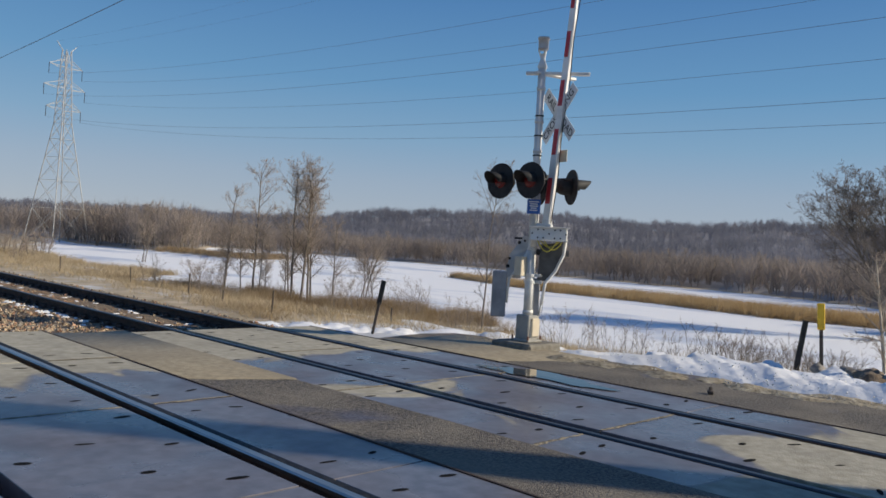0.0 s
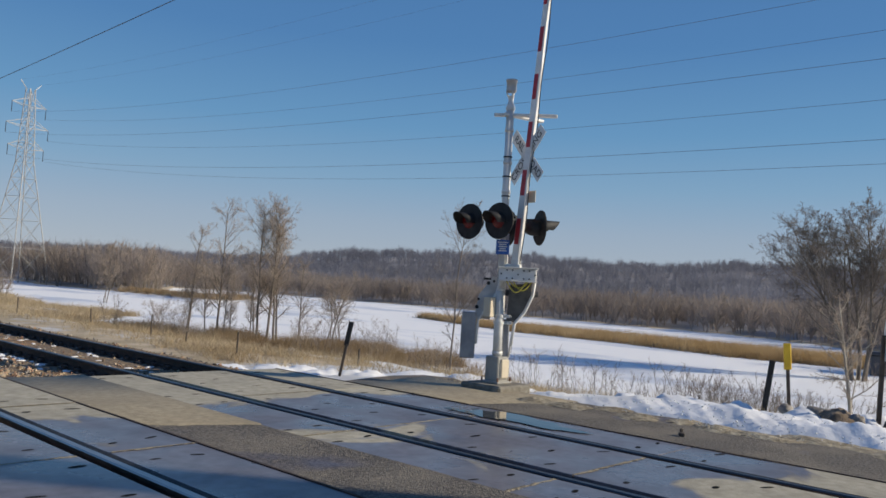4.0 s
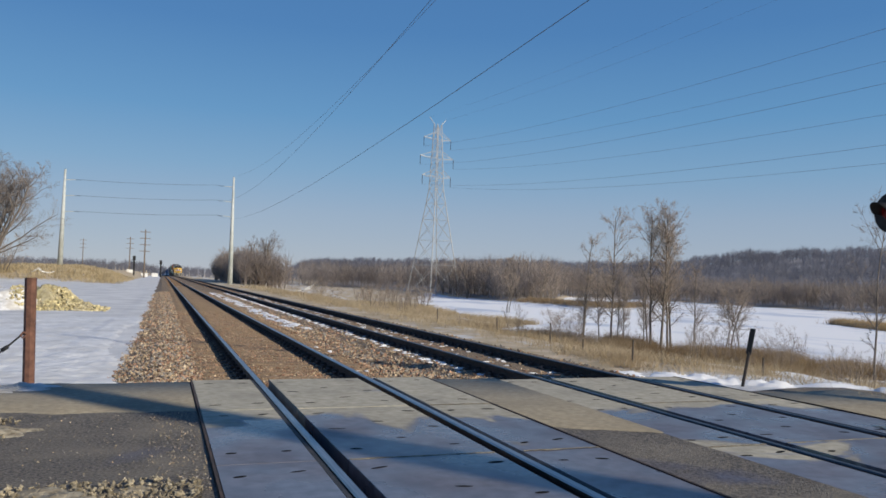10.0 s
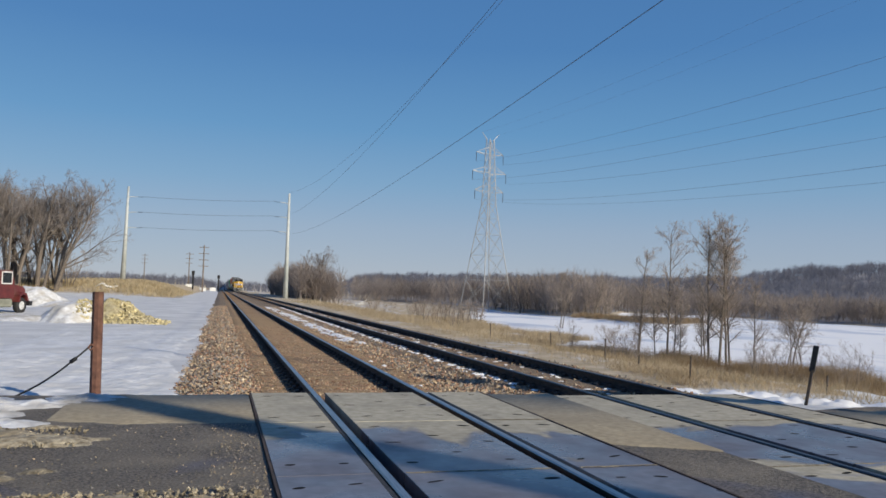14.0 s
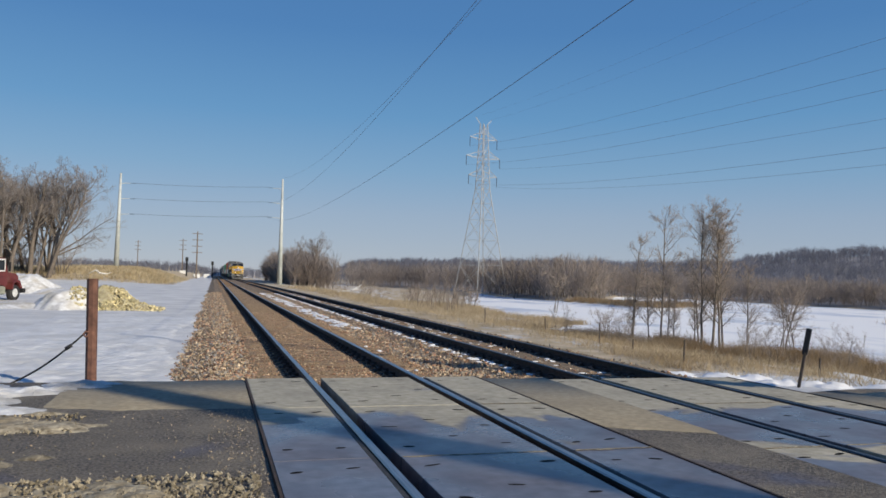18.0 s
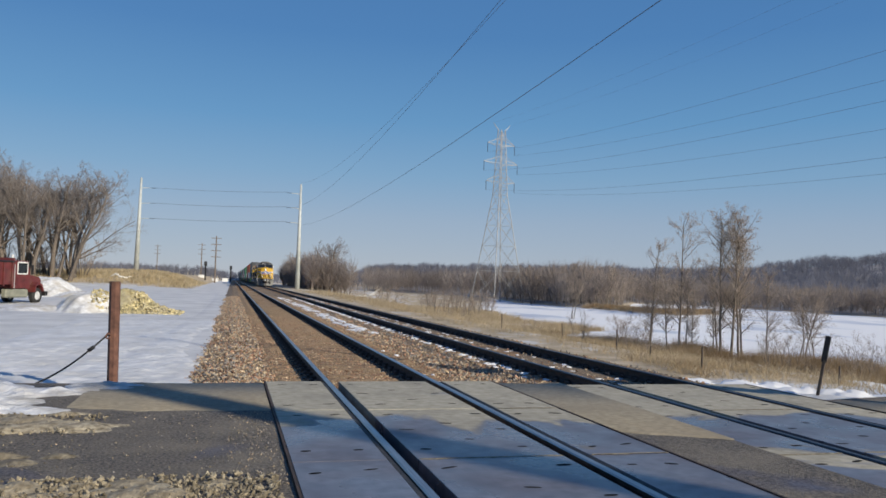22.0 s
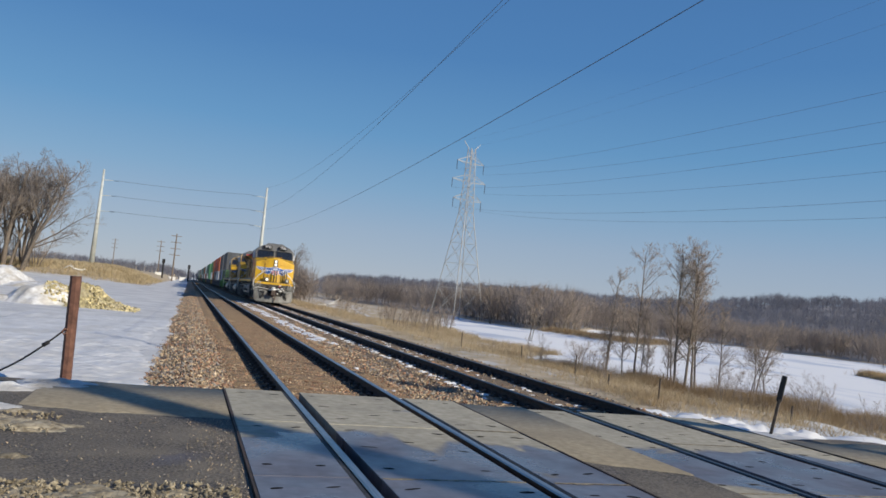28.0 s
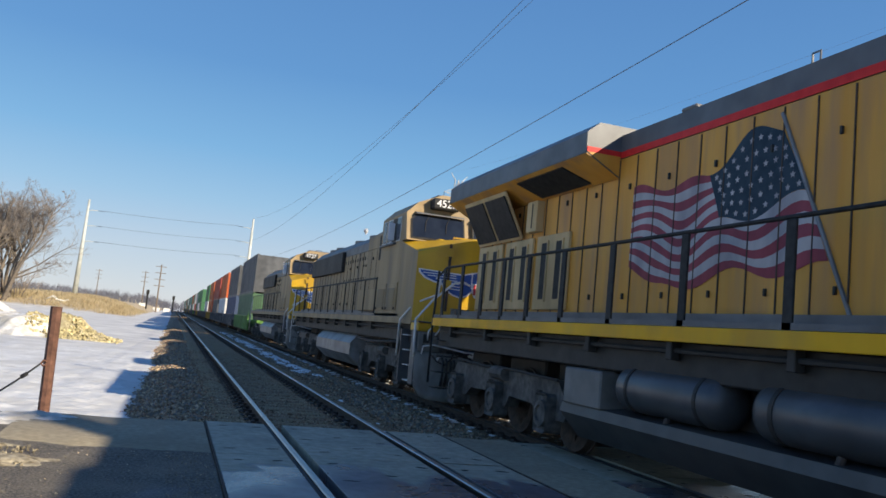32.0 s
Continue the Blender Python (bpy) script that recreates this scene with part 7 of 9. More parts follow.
def front_gear(L, lead):
    """Plow, pilot, steps, hoses and rails at the front."""
    pl = MB()
    low = ((-1.52, .34), (-1.40, .16), (-1.28, .11), (-.95, .09), (.95, .09), (1.28, .11), (1.40, .16), (1.52, .34))
    top = ((-1.52, 1.10), (-.52, .98), (-.42, .60), (.62, .60), (.80, 1.02), (1.52, 1.10))
    cols = sorted(set([-1.52 + 3.04 * k / 30 for k in range(31)] + [x for x, z in low] + [x for x, z in top]))
    for back in (0.0, .04):
        vs, fs, rows = [], [], 9
        for x in cols:
            z0 = float(np.interp(x, [p[0] for p in low], [p[1] for p in low]))
            z1 = float(np.interp(x, [p[0] for p in top], [p[1] for p in top]))
            for k in range(rows):
                z = z0 + (z1 - z0) * k / (rows - 1)
                vs.append((x, -.76 + back + .30 * (abs(x) / 1.52) ** 2 + .24 * max(0, z - .09) ** .6, z))
        for i in range(len(cols) - 1):
            for k in range(rows - 1):
                a = i * rows + k
                q = (a, a + rows, a + rows + 1, a + 1)
                fs.append(q if back == 0 else q[::-1])
        pl.add(vs, fs)
    front = len(cols) * 9
    rim = [i * 9 for i in range(len(cols))] + [(len(cols) - 1) * 9 + k for k in range(1, 9)] + [i * 9 + 8 for i in range(len(cols) - 2, -1, -1)] + [k for k in range(7, 0, -1)]
    for a, b2 in zip(rim, rim[1:] + rim[:1]):
        pl.f.append((a, front + a, front + b2, b2))
        pl.m.append(0)
    P = part("snow_plow", pl, PLOW, L, "scuffed grey snow plow", True)
    b = MB().box(-1.46, 1.46, -.28, .2, 1.05, 1.475, .02)
    part("pilot_plate", b, PILOT, L, "scuffed grey pilot plate with brackets")
    for x0, x1, z0, z1 in ((-1.5, -1.02, 1.08, 1.47), (1.02, 1.5, 1.08, 1.47), (-.95, -.62, 1.12, 1.36), (.66, .95, 1.10, 1.40), (-.2, .14, 1.26, 1.42)):
        part("pilot_bracket", MB().box(x0, x1, -.31, -.27, z0, z1, .012), PLOW if abs(x0 + x1) > 2 else PILOT, L, "scuffed grey bracket plate")
    for x in (-1.38, -1.15, 1.15, 1.38):
        part("bracket_hole", MB().cyl((x, -.325, 1.2), (x, -.305, 1.2), .03, n=8), LOCO_BLACK, L)
    # black boxes standing proud of the plate, painted as shade inside openings
    for x0, x1, z0, z1 in ((-1.40, -1.24, 1.24, 1.42), (-.55, -.24, 1.12, 1.44), (.20, .62, 1.08, 1.46), (-.86, -.66, 1.36, 1.45), (.98, 1.0, 1.1, 1.46)):
        part("pilot_opening_shade", MB().box(x0, x1, -.318, -.29, z0, z1, .01), LOCO_BLACK, L, "black box painted as the shade of an opening in the pilot plate")
    for k in range(5):
        part("bracket_slot", MB().box(-1.0 + .075 * k, -.965 + .075 * k, -.415, -.398, .80, .98, .004), LOCO_BLACK, L)
    part("knuckle_gap_shade", MB().box(-.34, .34, -.34, -.28, .62, 1.05, .02), LOCO_BLACK, L)
    part("hose_rack", MB().box(-1.1, -.66, -.40, -.30, .78, 1.0, .02), RAILPAINT, L, "pale hose connection plate")
    # black sheet before the pilot plate paints the shaded recess round the coupler
    dk = MB().box(-.85, .85, -.30, -.2, .45, 1.46, .02)
    part("coupler_recess_shade", dk, LOCO_BLACK, L)
    coupler(L, -.3, -1)
    for nm, c, rr, sd in (("coupler_snow", (-.05, -.72, 1.10), .19, 1), ("coupler_snow", (-.02, -.62, 1.22), .11, 6), ("pilot_snow", (.34, -.42, 1.14), .12, 3), ("pilot_snow", (.62, -.40, 1.22), .08, 4), ("pilot_snow", (.52, -.44, 1.02), .13, 8), ("pilot_snow", (.78, -.42, 1.10), .07, 9), ("pilot_snow", (-.3, -.46, 1.06), .10, 11), ("pilot_snow", (.30, -.5, .80), .08, 12), ("pilot_snow", (.46, -.34, 1.44), .09, 13)):
        part(nm, lump(c, rr * .72, sd), OLD_SNOW, L, "lumpy snow caked on the pilot", True)
    part("cable_box", MB().box(-.52, -.28, -.44, -.3, .62, .86, .02), LOCO_BLACK, L)
    for k, (xa, xb, za, zb, dip) in enumerate(((-.95, -.35, 1.34, 1.22, .22), (-.6, .05, 1.40, 1.30, .30), (.12, .66, 1.36, 1.28, .34), (.3, .95, 1.22, 1.30, .26), (-1.2, -.7, 1.02, 1.10, .20), (.66, 1.25, 1.06, 1.0, .24), (-.42, .34, 1.10, 1.02, .42))):
        part("loose_cable", MB().tube([(xa, -.33, za), (xa + .08, -.46, za - dip * .6), ((xa + xb) / 2, -.50, min(za, zb) - dip), (xb - .08, -.46, zb - dip * .6), (xb, -.33, zb)], .016, 6), RUBBER if k % 3 else BRAKE, L, "slack cable on the pilot", True)
    for k, (x, z) in enumerate(((-1.12, 1.36), (-.74, 1.2), (.56, 1.36), (.82, 1.2), (.16, 1.2), (-.4, 1.3))):
        part("angle_cock", MB().lathe((x, -.30, z), (0, -1, 0), [(0, 0), (.05, 0), (.05, .06), (.03, .08), (.03, .14), (0, .15)], 10), BRAKE if k % 2 else TRUCK_GREY, L, "grimy angle cock", True)
    part("drawbar_hose", MB().tube([(.1, -.5, .8), (.14, -.8, .62), (.10, -.86, .35), (.02, -.8, .12)], .035, 7), BRAKE, L, "thick hose hanging at the coupler", True)
    part("chain", MB().tube([(-.2, -.62, .75), (-.02, -.74, .5), (.12, -.7, .3)], .02, 5), RUSTY, L)
    for s in (-1, 1):
        for k in range(4):
            x = s * (.72 + .085 * k)
            part("air_hose", MB().tube([(x, -.34, 1.0), (x + s * .01, -.52, .9), (x + s * .02, -.56, .62), (x + s * .03, -.52, .34)], [.022, .022, .022, .034], 7), RUBBER, L, "hanging black air hose", True)
        part("hose_bracket", MB().box(s * .62 if s > 0 else -1.12, 1.12 if s > 0 else -.62, -.40, -.28, .96, 1.06, .01), PLOW, L)
        part("cut_lever", MB().tube([(s * .12, -.62, 1.12), (s * .5, -.48, 1.12), (s * 1.2, -.46, 1.22), (s * 1.42, -.44, 1.18), (s * 1.45, -.46, 1.02)], .018, 6), RAILPAINT if s < 0 else PLOW, L, "bent uncoupling lever", True)
        # steps beside the nose
        st = MB()
        for k, z in enumerate((.42, .74, 1.06, 1.38)):
            st.box(s * 1.05 if s > 0 else -1.5, 1.5 if s > 0 else -1.05, .22 + .10 * k, .62 + .10 * k, z - .02, z, .004)
        sw = part("steps", st, RAILPAINT, L, "open steel boarding steps")
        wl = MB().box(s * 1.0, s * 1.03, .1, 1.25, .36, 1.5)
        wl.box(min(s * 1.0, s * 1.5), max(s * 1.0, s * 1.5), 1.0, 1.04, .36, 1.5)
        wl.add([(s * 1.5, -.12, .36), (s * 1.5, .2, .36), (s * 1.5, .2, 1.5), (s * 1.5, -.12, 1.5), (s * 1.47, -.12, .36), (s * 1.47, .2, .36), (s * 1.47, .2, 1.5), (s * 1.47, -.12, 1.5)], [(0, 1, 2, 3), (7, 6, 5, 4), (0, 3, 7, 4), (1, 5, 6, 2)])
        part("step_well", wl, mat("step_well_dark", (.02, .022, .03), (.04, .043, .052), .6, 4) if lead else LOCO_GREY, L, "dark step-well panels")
        part("corner_post", MB().cyl((s * 1.40, -.20, 1.69), (s * 1.40, -.20, 2.05), .016, n=6), LOCO, L)
        part("stair_rail", MB().tube([(s * 1.48, -.05, .95), (s * 1.56, -.28, 1.05), (s * 1.60, -.34, 1.35), (s * 1.58, -.25, 1.72), (s * 1.2, -.18, 2.18), (s * .78, -.2, 2.56), (s * .56, -.16, 2.60), (s * .40, -.1, 2.55)], .025, 8), RAILPAINT, L, "bent white handrail", True)
        part("stair_rail", MB().tube([(s * 1.55, 1.1, .9), (s * 1.58, .95, 1.7), (s * 1.50, .55, 1.95), (s * 1.35, .32, 2.12), (s * 1.0, .2, 2.3), (s * .98, .16, 2.62), (s * 1.06, .24, 2.66)], .025, 8), RAILPAINT, L, "bent white handrail", True)
        part("grab_loop", MB().tube([(s * 1.3, -.3, 1.3), (s * 1.32, -.4, 1.5), (s * 1.2, -.44, 1.66), (s * 1.05, -.4, 1.6), (s * 1.15, -.34, 1.42)], .018, 6), RAILPAINT, L, "", True)


def nose_and_cab(L, number, lead):
    BODY = LEAD_PAINT if lead else LOCO_OLD
    nv = [(-1.5, 1.7, 1.66), (-1.5, .34, 1.66), (-.16, 0, 1.66), (.16, 0, 1.66), (1.5, .34, 1.66), (1.5, 1.7, 1.66),
          (-1.5, 1.7, 3.52), (-1.5, .34, 3.20), (-.16, 0, 3.62), (.16, 0, 3.62), (1.5, .34, 3.20), (1.5, 1.7, 3.52), (0, 1.5, 3.66)]
    nf = [(0, 1, 7, 6), (1, 2, 8, 7), (2, 3, 9, 8), (3, 4, 10, 9), (4, 5, 11, 10), (5, 0, 6, 12, 11), (6, 7, 8, 12), (8, 9, 12), (9, 10, 11, 12), (0, 5, 4, 3, 2, 1)]
    nm = MB().add(nv, nf)
    nm.m[0] = nm.m[4] = 1
    nose = part("nose", nm, [LOCO, BODY], L, "bright yellow faceted nose with dusty sides")
    part("front_sill", MB().box(-1.5, 1.5, -.2, .36, 1.48, 1.66, .02), LOCO, L, "yellow end platform edge")
    part("end_deck", MB().box(-1.5, 1.5, -.22, .34, 1.66, 1.69, .005), LOCO_GREY, L)
    # side facets of the front: point on the left or right facet at lateral x and height z
    def F(x, z, out=.0):
        u = (abs(x) - .16) / 1.34
        return Vector((x, .34 * max(0, u) - out, z))
    nl, nr = Vector((-.246, -.969, 0)), Vector((.246, -.969, 0))
    # nose seams, door, hinges, grab irons
    for x in (-.82,):
        part("door_gasket", plate([F(x - .03, 1.72, .01), F(x + .03, 1.72, .01), F(x + .03, 3.42, .01), F(x - .03, 3.42, .01)], nl, .012), BRAKE, nose, "dark nose-door seam")
        for z in (3.24, 2.54, 1.86):
            part("hinge", plate([F(x - .09, z - .09, .02), F(x + .07, z - .09, .02), F(x + .07, z + .09, .02), F(x - .09, z + .09, .02)], nl, .03), LOCO, nose)
    for x, z in ((.55, 3.14), (.60, 2.82), (.62, 2.45), (.62, 2.08), (.9, 3.12)):
        part("grab_iron", MB().tube([F(x - .15, z, .0), F(x - .15, z, .08), F(x - .03, z - .05, .09), F(x + .12, z - .04, .09), F(x + .15, z + .02, .08), F(x + .15, z + .02, .0)], .013, 6), LOCO, nose)
    for x in (-1.05, -.55):
        part("latch", MB().tube([F(x, 1.8, .03), F(x + .02, 2.1, .05), F(x, 2.3, .03)], .012, 5), BRAKE, nose)
    # emblem: blue wings with white feathers and a striped shield
    for s, nn in ((-1, nl), (1, nr)):
        def W(pts, out):
            return plate([F(s * x, 2.9 - (2.9 - z) * .78, out) for x, z in pts], nn, .003)
        part("wing_border", W([(.22, 2.86), (.50, 2.76), (1.46, 2.82), (1.45, 2.72), (1.32, 2.56), (1.10, 2.46), (.96, 2.44), (.88, 2.28), (.72, 2.15), (.54, 2.08), (.38, 2.16), (.24, 2.34)], .004), LOGO_WHITE, nose)
        part("wing", W([(.25, 2.81), (.51, 2.72), (1.42, 2.785), (1.41, 2.735), (1.29, 2.595), (1.08, 2.495), (.93, 2.475), (.85, 2.30), (.70, 2.185), (.54, 2.12), (.41, 2.19), (.27, 2.36)], .008), LOGO_BLUE, nose, "blue wing emblem")
        for k, (x0, x1, z) in enumerate(((.66, 1.36, 2.695), (.64, 1.26, 2.625), (.62, 1.08, 2.55), (.58, .92, 2.47), (.56, .88, 2.39), (.52, .82, 2.31))):
            dz = .02
            part("feather", W([(x0, z - .012), (x1, z + dz - .012), (x1, z + dz + .012), (x0, z + .012)], .012), LOGO_WHITE, nose)
    def crest(top, low, out):
        """A shield-shaped decal bent round the nose, in narrow upright strips."""
        mb = MB()
        vs, n = [], 24
        for i in range(n + 1):
            x = top[0][0] + (top[-1][0] - top[0][0]) * i / n
            for pts in (low, top):
                vs.append(tuple(F(x, 2.9 - (2.9 - float(np.interp(x, [p[0] for p in pts], [p[1] for p in pts]))) * .78, out)))
        return mb.add(vs, [(2 * i, 2 * i + 2, 2 * i + 3, 2 * i + 1) for i in range(n)])
    part("shield", crest([(-.33, 2.80), (-.16, 2.90), (0, 2.85), (.16, 2.90), (.33, 2.80)], [(-.33, 2.42), (-.25, 2.14), (0, 2.0), (.25, 2.14), (.33, 2.42)], .014), LOGO_WHITE, nose, "white shield emblem")
    part("shield_top", crest([(-.30, 2.78), (-.15, 2.87), (0, 2.82), (.15, 2.87), (.30, 2.78)], [(-.30, 2.53), (.30, 2.53)], .018), LOGO_BLUE, nose)
    for z in (2.72, 2.62):
        part("lettering_bar", crest([(-.2, z + .03), (.2, z + .03)], [(-.2, z - .03), (.2, z - .03)], .022), LOGO_WHITE, nose, "plain white lettering bar")
    for k in range(6):
        x = -.27 + .096 * k
        zb = 2.02 + .9 * max(0, abs(x + .02) - .05) ** 1.1
        part("shield_stripe", crest([(x, 2.50), (x + .05, 2.50)], [(x, zb + .04), (x + .05, zb + .04)], .02), LOGO_RED, nose)
    # headlights
    hb = part("headlight_box", MB().box(-.17, .17, -.035, .02, 2.92, 3.46, .02), LOCO_BLACK, nose)
    for z in (3.06, 3.32):
        part("bezel", MB().lathe((0, -.035, z), (0, -1, 0), [(.13, 0), (.135, .02), (.115, .03), (.09, .005)], 20), SILVER, hb, "", True)
        part("headlight_lens", MB().lathe((0, -.04, z), (0, -1, 0), [(.092, 0), (.07, .012), (0, .02)], 18), HEADLIGHT if lead else LAMP_OFF, hb, "glowing headlight" if lead else "unlit headlight", True)
    for s, x in ((-1, -.60), (1, .98)):
        db = part("ditch_light", MB().box(x - .16, x + .16, -.30, -.02, 1.69, 2.0, .02), PLOW, L, "ditch light in a grey housing")
        part("lamp_rim", MB().lathe((x, -.30, 1.85), (0, -1, 0), [(.12, 0), (.12, .05), (.10, .06), (.095, .02)], 18), LOCO_BLACK, db, "", True)
        part("lamp_lens", MB().lathe((x, -.31, 1.85), (0, -1, 0), [(.10, .01), (.07, .03), (0, .04)], 16), HEADLIGHT if (lead and s < 0) else LAMP_OFF, db, "", True)
        part("light_bracket", MB().box(x - .19, x + .19, -.24, -.05, 2.0, 2.02, .004), PLOW, L)
    for x in (-.08, .13, .74, .90):
        part("gate_post", MB().box(x - .035, x + .035, -.27, -.19, 1.69, 2.62, .01), BLACK, L, "black end-handrail post")
    for k in range(7):
        part("mu_cable", MB().tube([(.18 + .06 * k, -.24, 2.56 - .03 * abs(k - 3)), (.24 + .06 * k, -.24, 2.54 - .03 * abs(k - 2.5))], .010, 5), RAILPAINT, L)
    if lead:
        for y0, y1, z0, z1 in ((1.22, 1.50, 2.04, 2.28), (.62, .74, 2.14, 2.22), (.58, .70, 3.02, 3.08)):
            part("side_placard", MB().box(-1.507, -1.5, y0, y1, z0, z1), LOGO_WHITE, nose, "small white placard")
        for y in (.98, 1.22):
            part("tie_down", MB().tube([(-1.5, y - .05, 3.06), (-1.54, y - .05, 3.08), (-1.54, y + .05, 3.08), (-1.5, y + .05, 3.06)], .02, 6), BODY, nose)
        part("sill_placard", MB().box(-1.517, -1.51, 3.3, 3.5, 1.65, 1.74), LOGO_WHITE, L, "small white placard")
        part("sill_placard", MB().box(-1.517, -1.51, 2.25, 2.5, 1.65, 1.74), LOGO_WHITE, L, "small white placard")
    part("marker_flag", MB().lathe((.42, -.3, 1.32), (0, 0, 1), [(.0, -.02), (.05, 0), (.055, .06), (.05, .14), (0, .16)], 12), LOGO_RED, L, "red plastic hose cover", True)
    part("mu_chain", MB().tube([(-.1, -.25, 2.45), (.06, -.24, 2.30), (.14, -.24, 2.46)], .01, 5), LOCO, L)
    # cab body
    side = [(1.705, 1.775), (3.72, 1.775), (3.72, 3.56), (1.705, 3.56)]
    cab = part("cab", MB().prism(side, "x", -1.5, 1.5), BODY, L, "yellow cab lower half")
    up = MB()
    ring = [(-1.5, 3.56), (-1.5, 4.22), (-1.22, 4.50), (-.62, 4.76), (.62, 4.76), (1.22, 4.50), (1.5, 4.22), (1.5, 3.56)]
    yf = lambda z: 1.30 + .32 * (z - 3.56)
    n = len(ring)
    vs = [(x, yf(z) + .10 * abs(x) / 1.5, z) for x, z in ring] + [(x, 3.76, z) for x, z in ring]
    up.add(vs, [tuple(range(n)), tuple(range(2 * n - 1, n - 1, -1))] + [(i, n + i, n + (i + 1) % n, (i + 1) % n) for i in range(n)])
    roof = part("cab_roof", up, LOCO_GREY if lead else BODY, L, "grey upper cab and roof" if lead else "dusty tan upper cab and roof")
    for s in (-1, 1):
        def G(x, z, o):
            return Vector((s * x, yf(z) + .10 * x / 1.5 - o, z))
        part("windscreen_frame", plate([G(.10, 3.62, .004), G(1.40, 3.60, .004), G(1.40, 4.06, .004), G(1.30, 4.20, .004), G(.10, 4.20, .004)], (0, -1, .3), .012), BLACK, roof)
        part("windscreen", plate([G(.14, 3.66, .02), G(1.36, 3.64, .02), G(1.36, 4.05, .02), G(1.27, 4.16, .02), G(.14, 4.16, .02)], (0, -1, .3), .006), GLASS, roof, "dark windscreen")
        for x in (.45, .95):
            part("wiper", MB().tube([G(x, 4.22, .03), G(x + .1, 4.02, .04), G(x + .12, 3.8, .035)], .01, 5), BLACK, roof)
        part("sun_visor", MB().add([G(.12, 4.24, .0), G(1.3, 4.24, .0), G(1.3, 4.20, .12), G(.12, 4.20, .12), G(.12, 4.26, .0), G(1.3, 4.26, .0), G(1.3, 4.22, .12), G(.12, 4.22, .12)], [(3, 2, 1, 0), (4, 5, 6, 7), (0, 1, 5, 4), (2, 3, 7, 6)]), LOCO_GREY, roof)
        nb = part("number_board", MB().box(s * .60 - .33, s * .60 + .33, 1.40, 1.72, 4.36, 4.62, .03), BLACK, roof, "black number board", at=pose(0, 0, 0, 0, 0, 0))
        me = lettering(number, .25, "number")
        me.materials.append(LOGO_WHITE)
        part("number", me, None, nb, "white number", at=pose(s * .60, 1.397, 4.49, 90, 0, 0))
        # side windows
        x = s * 1.5
        part("cab_side_panel", MB().box(min(x, x + s * .005), max(x, x + s * .005), 1.78, 3.72, 3.54, 3.77), BODY, cab)
        if lead:
            part("cab_stripe", MB().box(min(x, x + s * .006), max(x, x + s * .006), 1.80, 3.74, 3.77, 3.86), SCARLET, cab, "scarlet stripe")
        for y0, y1 in ((1.98, 2.28), (2.77, 3.12), (3.28, 3.58)):
            fr = part("window_frame", MB().box(min(x, x + s * .014), max(x, x + s * .014), y0 - .022, y1 + .022, 3.57, 4.15, .003), RAILPAINT, cab, "aluminium side-window frame")
            part("pane", MB().box(min(x, x + s * .02), max(x, x + s * .02), y0, y1, 3.592, 4.128, .002), GLASS, fr)
        part("side_window_gap", MB().box(min(x, x + s * .012), max(x, x + s * .012), 2.32, 2.72, 3.58, 4.14), BLACK, cab, "dark open window")
        part("mirror", MB().box(min(x + s * .03, x + s * .19), max(x + s * .03, x + s * .19), 2.42, 2.46, 3.60, 4.02, .01), LOGO_WHITE, cab, "rear-view mirror plate")
        part("armrest", MB().box(min(x, x + s * .08), max(x, x + s * .08), 2.3, 3.62, 3.50, 3.55, .01), LOCO_GREY, cab)
        if lead:
            me = lettering(number, .70, "number")
            me.materials.append(PINK)
            part("number", me, None, cab, "large red number", at=pose(s * 1.503, 2.80, 3.07, 90, 0, s * 90))
        # cab-side louvre doors
        for y0, y1 in ((1.74, 2.67), (2.73, 3.64)):
            dr = part("louvre_door", MB().box(min(x, x + s * .02), max(x, x + s * .02), y0, y1, 1.90, 2.55, .006), BODY, cab, "yellow door with louvres")
            for k in range(10):
                part("louvre", MB().add([(x + s * .021, y0 + .13, 1.99 + .045 * k), (x + s * .021, y1 - .13, 1.99 + .045 * k), (x + s * .045, y1 - .13, 1.985 + .045 * k), (x + s * .045, y0 + .13, 1.985 + .045 * k), (x + s * .021, y0 + .13, 2.028 + .045 * k), (x + s * .021, y1 - .13, 2.028 + .045 * k)], [(0, 1, 2, 3), (3, 2, 5, 4), (0, 3, 4), (1, 5, 2)]), BODY, dr)
            for yy in (y0 + .1, y1 - .1):
                part("door_catch", MB().cyl((x + s * .02, yy, 1.95), (x + s * .05, yy, 1.95), .03, n=8), BRAKE, dr)
    for s in (-1, 1):
        part("roof_vent", MB().box(s * .4 - .2, s * .4 + .2, 2.2, 2.9, 4.76, 4.84, .02), LOCO_GREY, roof)
    part("antenna", MB().box(-.25, .25, 2.3, 2.45, 4.76, 4.84, .03), LOCO_GREY, roof)
    for x in (-.35, .35):
        part("roof_beacon", MB().lathe((-.93, 8.32, 4.36), (0, 0, 1), [(.03, 0), (.03, .05), (.065, .07), (.075, .12), (.05, .17), (0, .19)], 14), LOGO_WHITE, L, "small white roof globe", True)
        part("roof_grab", MB().tube([(x, 1.75, 4.74), (x, 1.75, 4.82), (x + .3, 1.8, 4.82), (x + .3, 1.8, 4.74)], .012, 5), LOCO_BLACK, roof)
    part("nose_beacon", MB().lathe((-.75, 1.1, 3.50), (0, 0, 1), [(.10, -.05), (.11, .06), (.13, .07), (.12, .1), (.05, .12), (0, .12)], 14), LOCO, nose, "", True)
    part("nose_rail", MB().tube([(-.5, 1.0, 3.56), (-.5, 1.0, 3.68), (.5, .9, 3.70), (.5, .9, 3.60)], .014, 6), LOCO, nose)


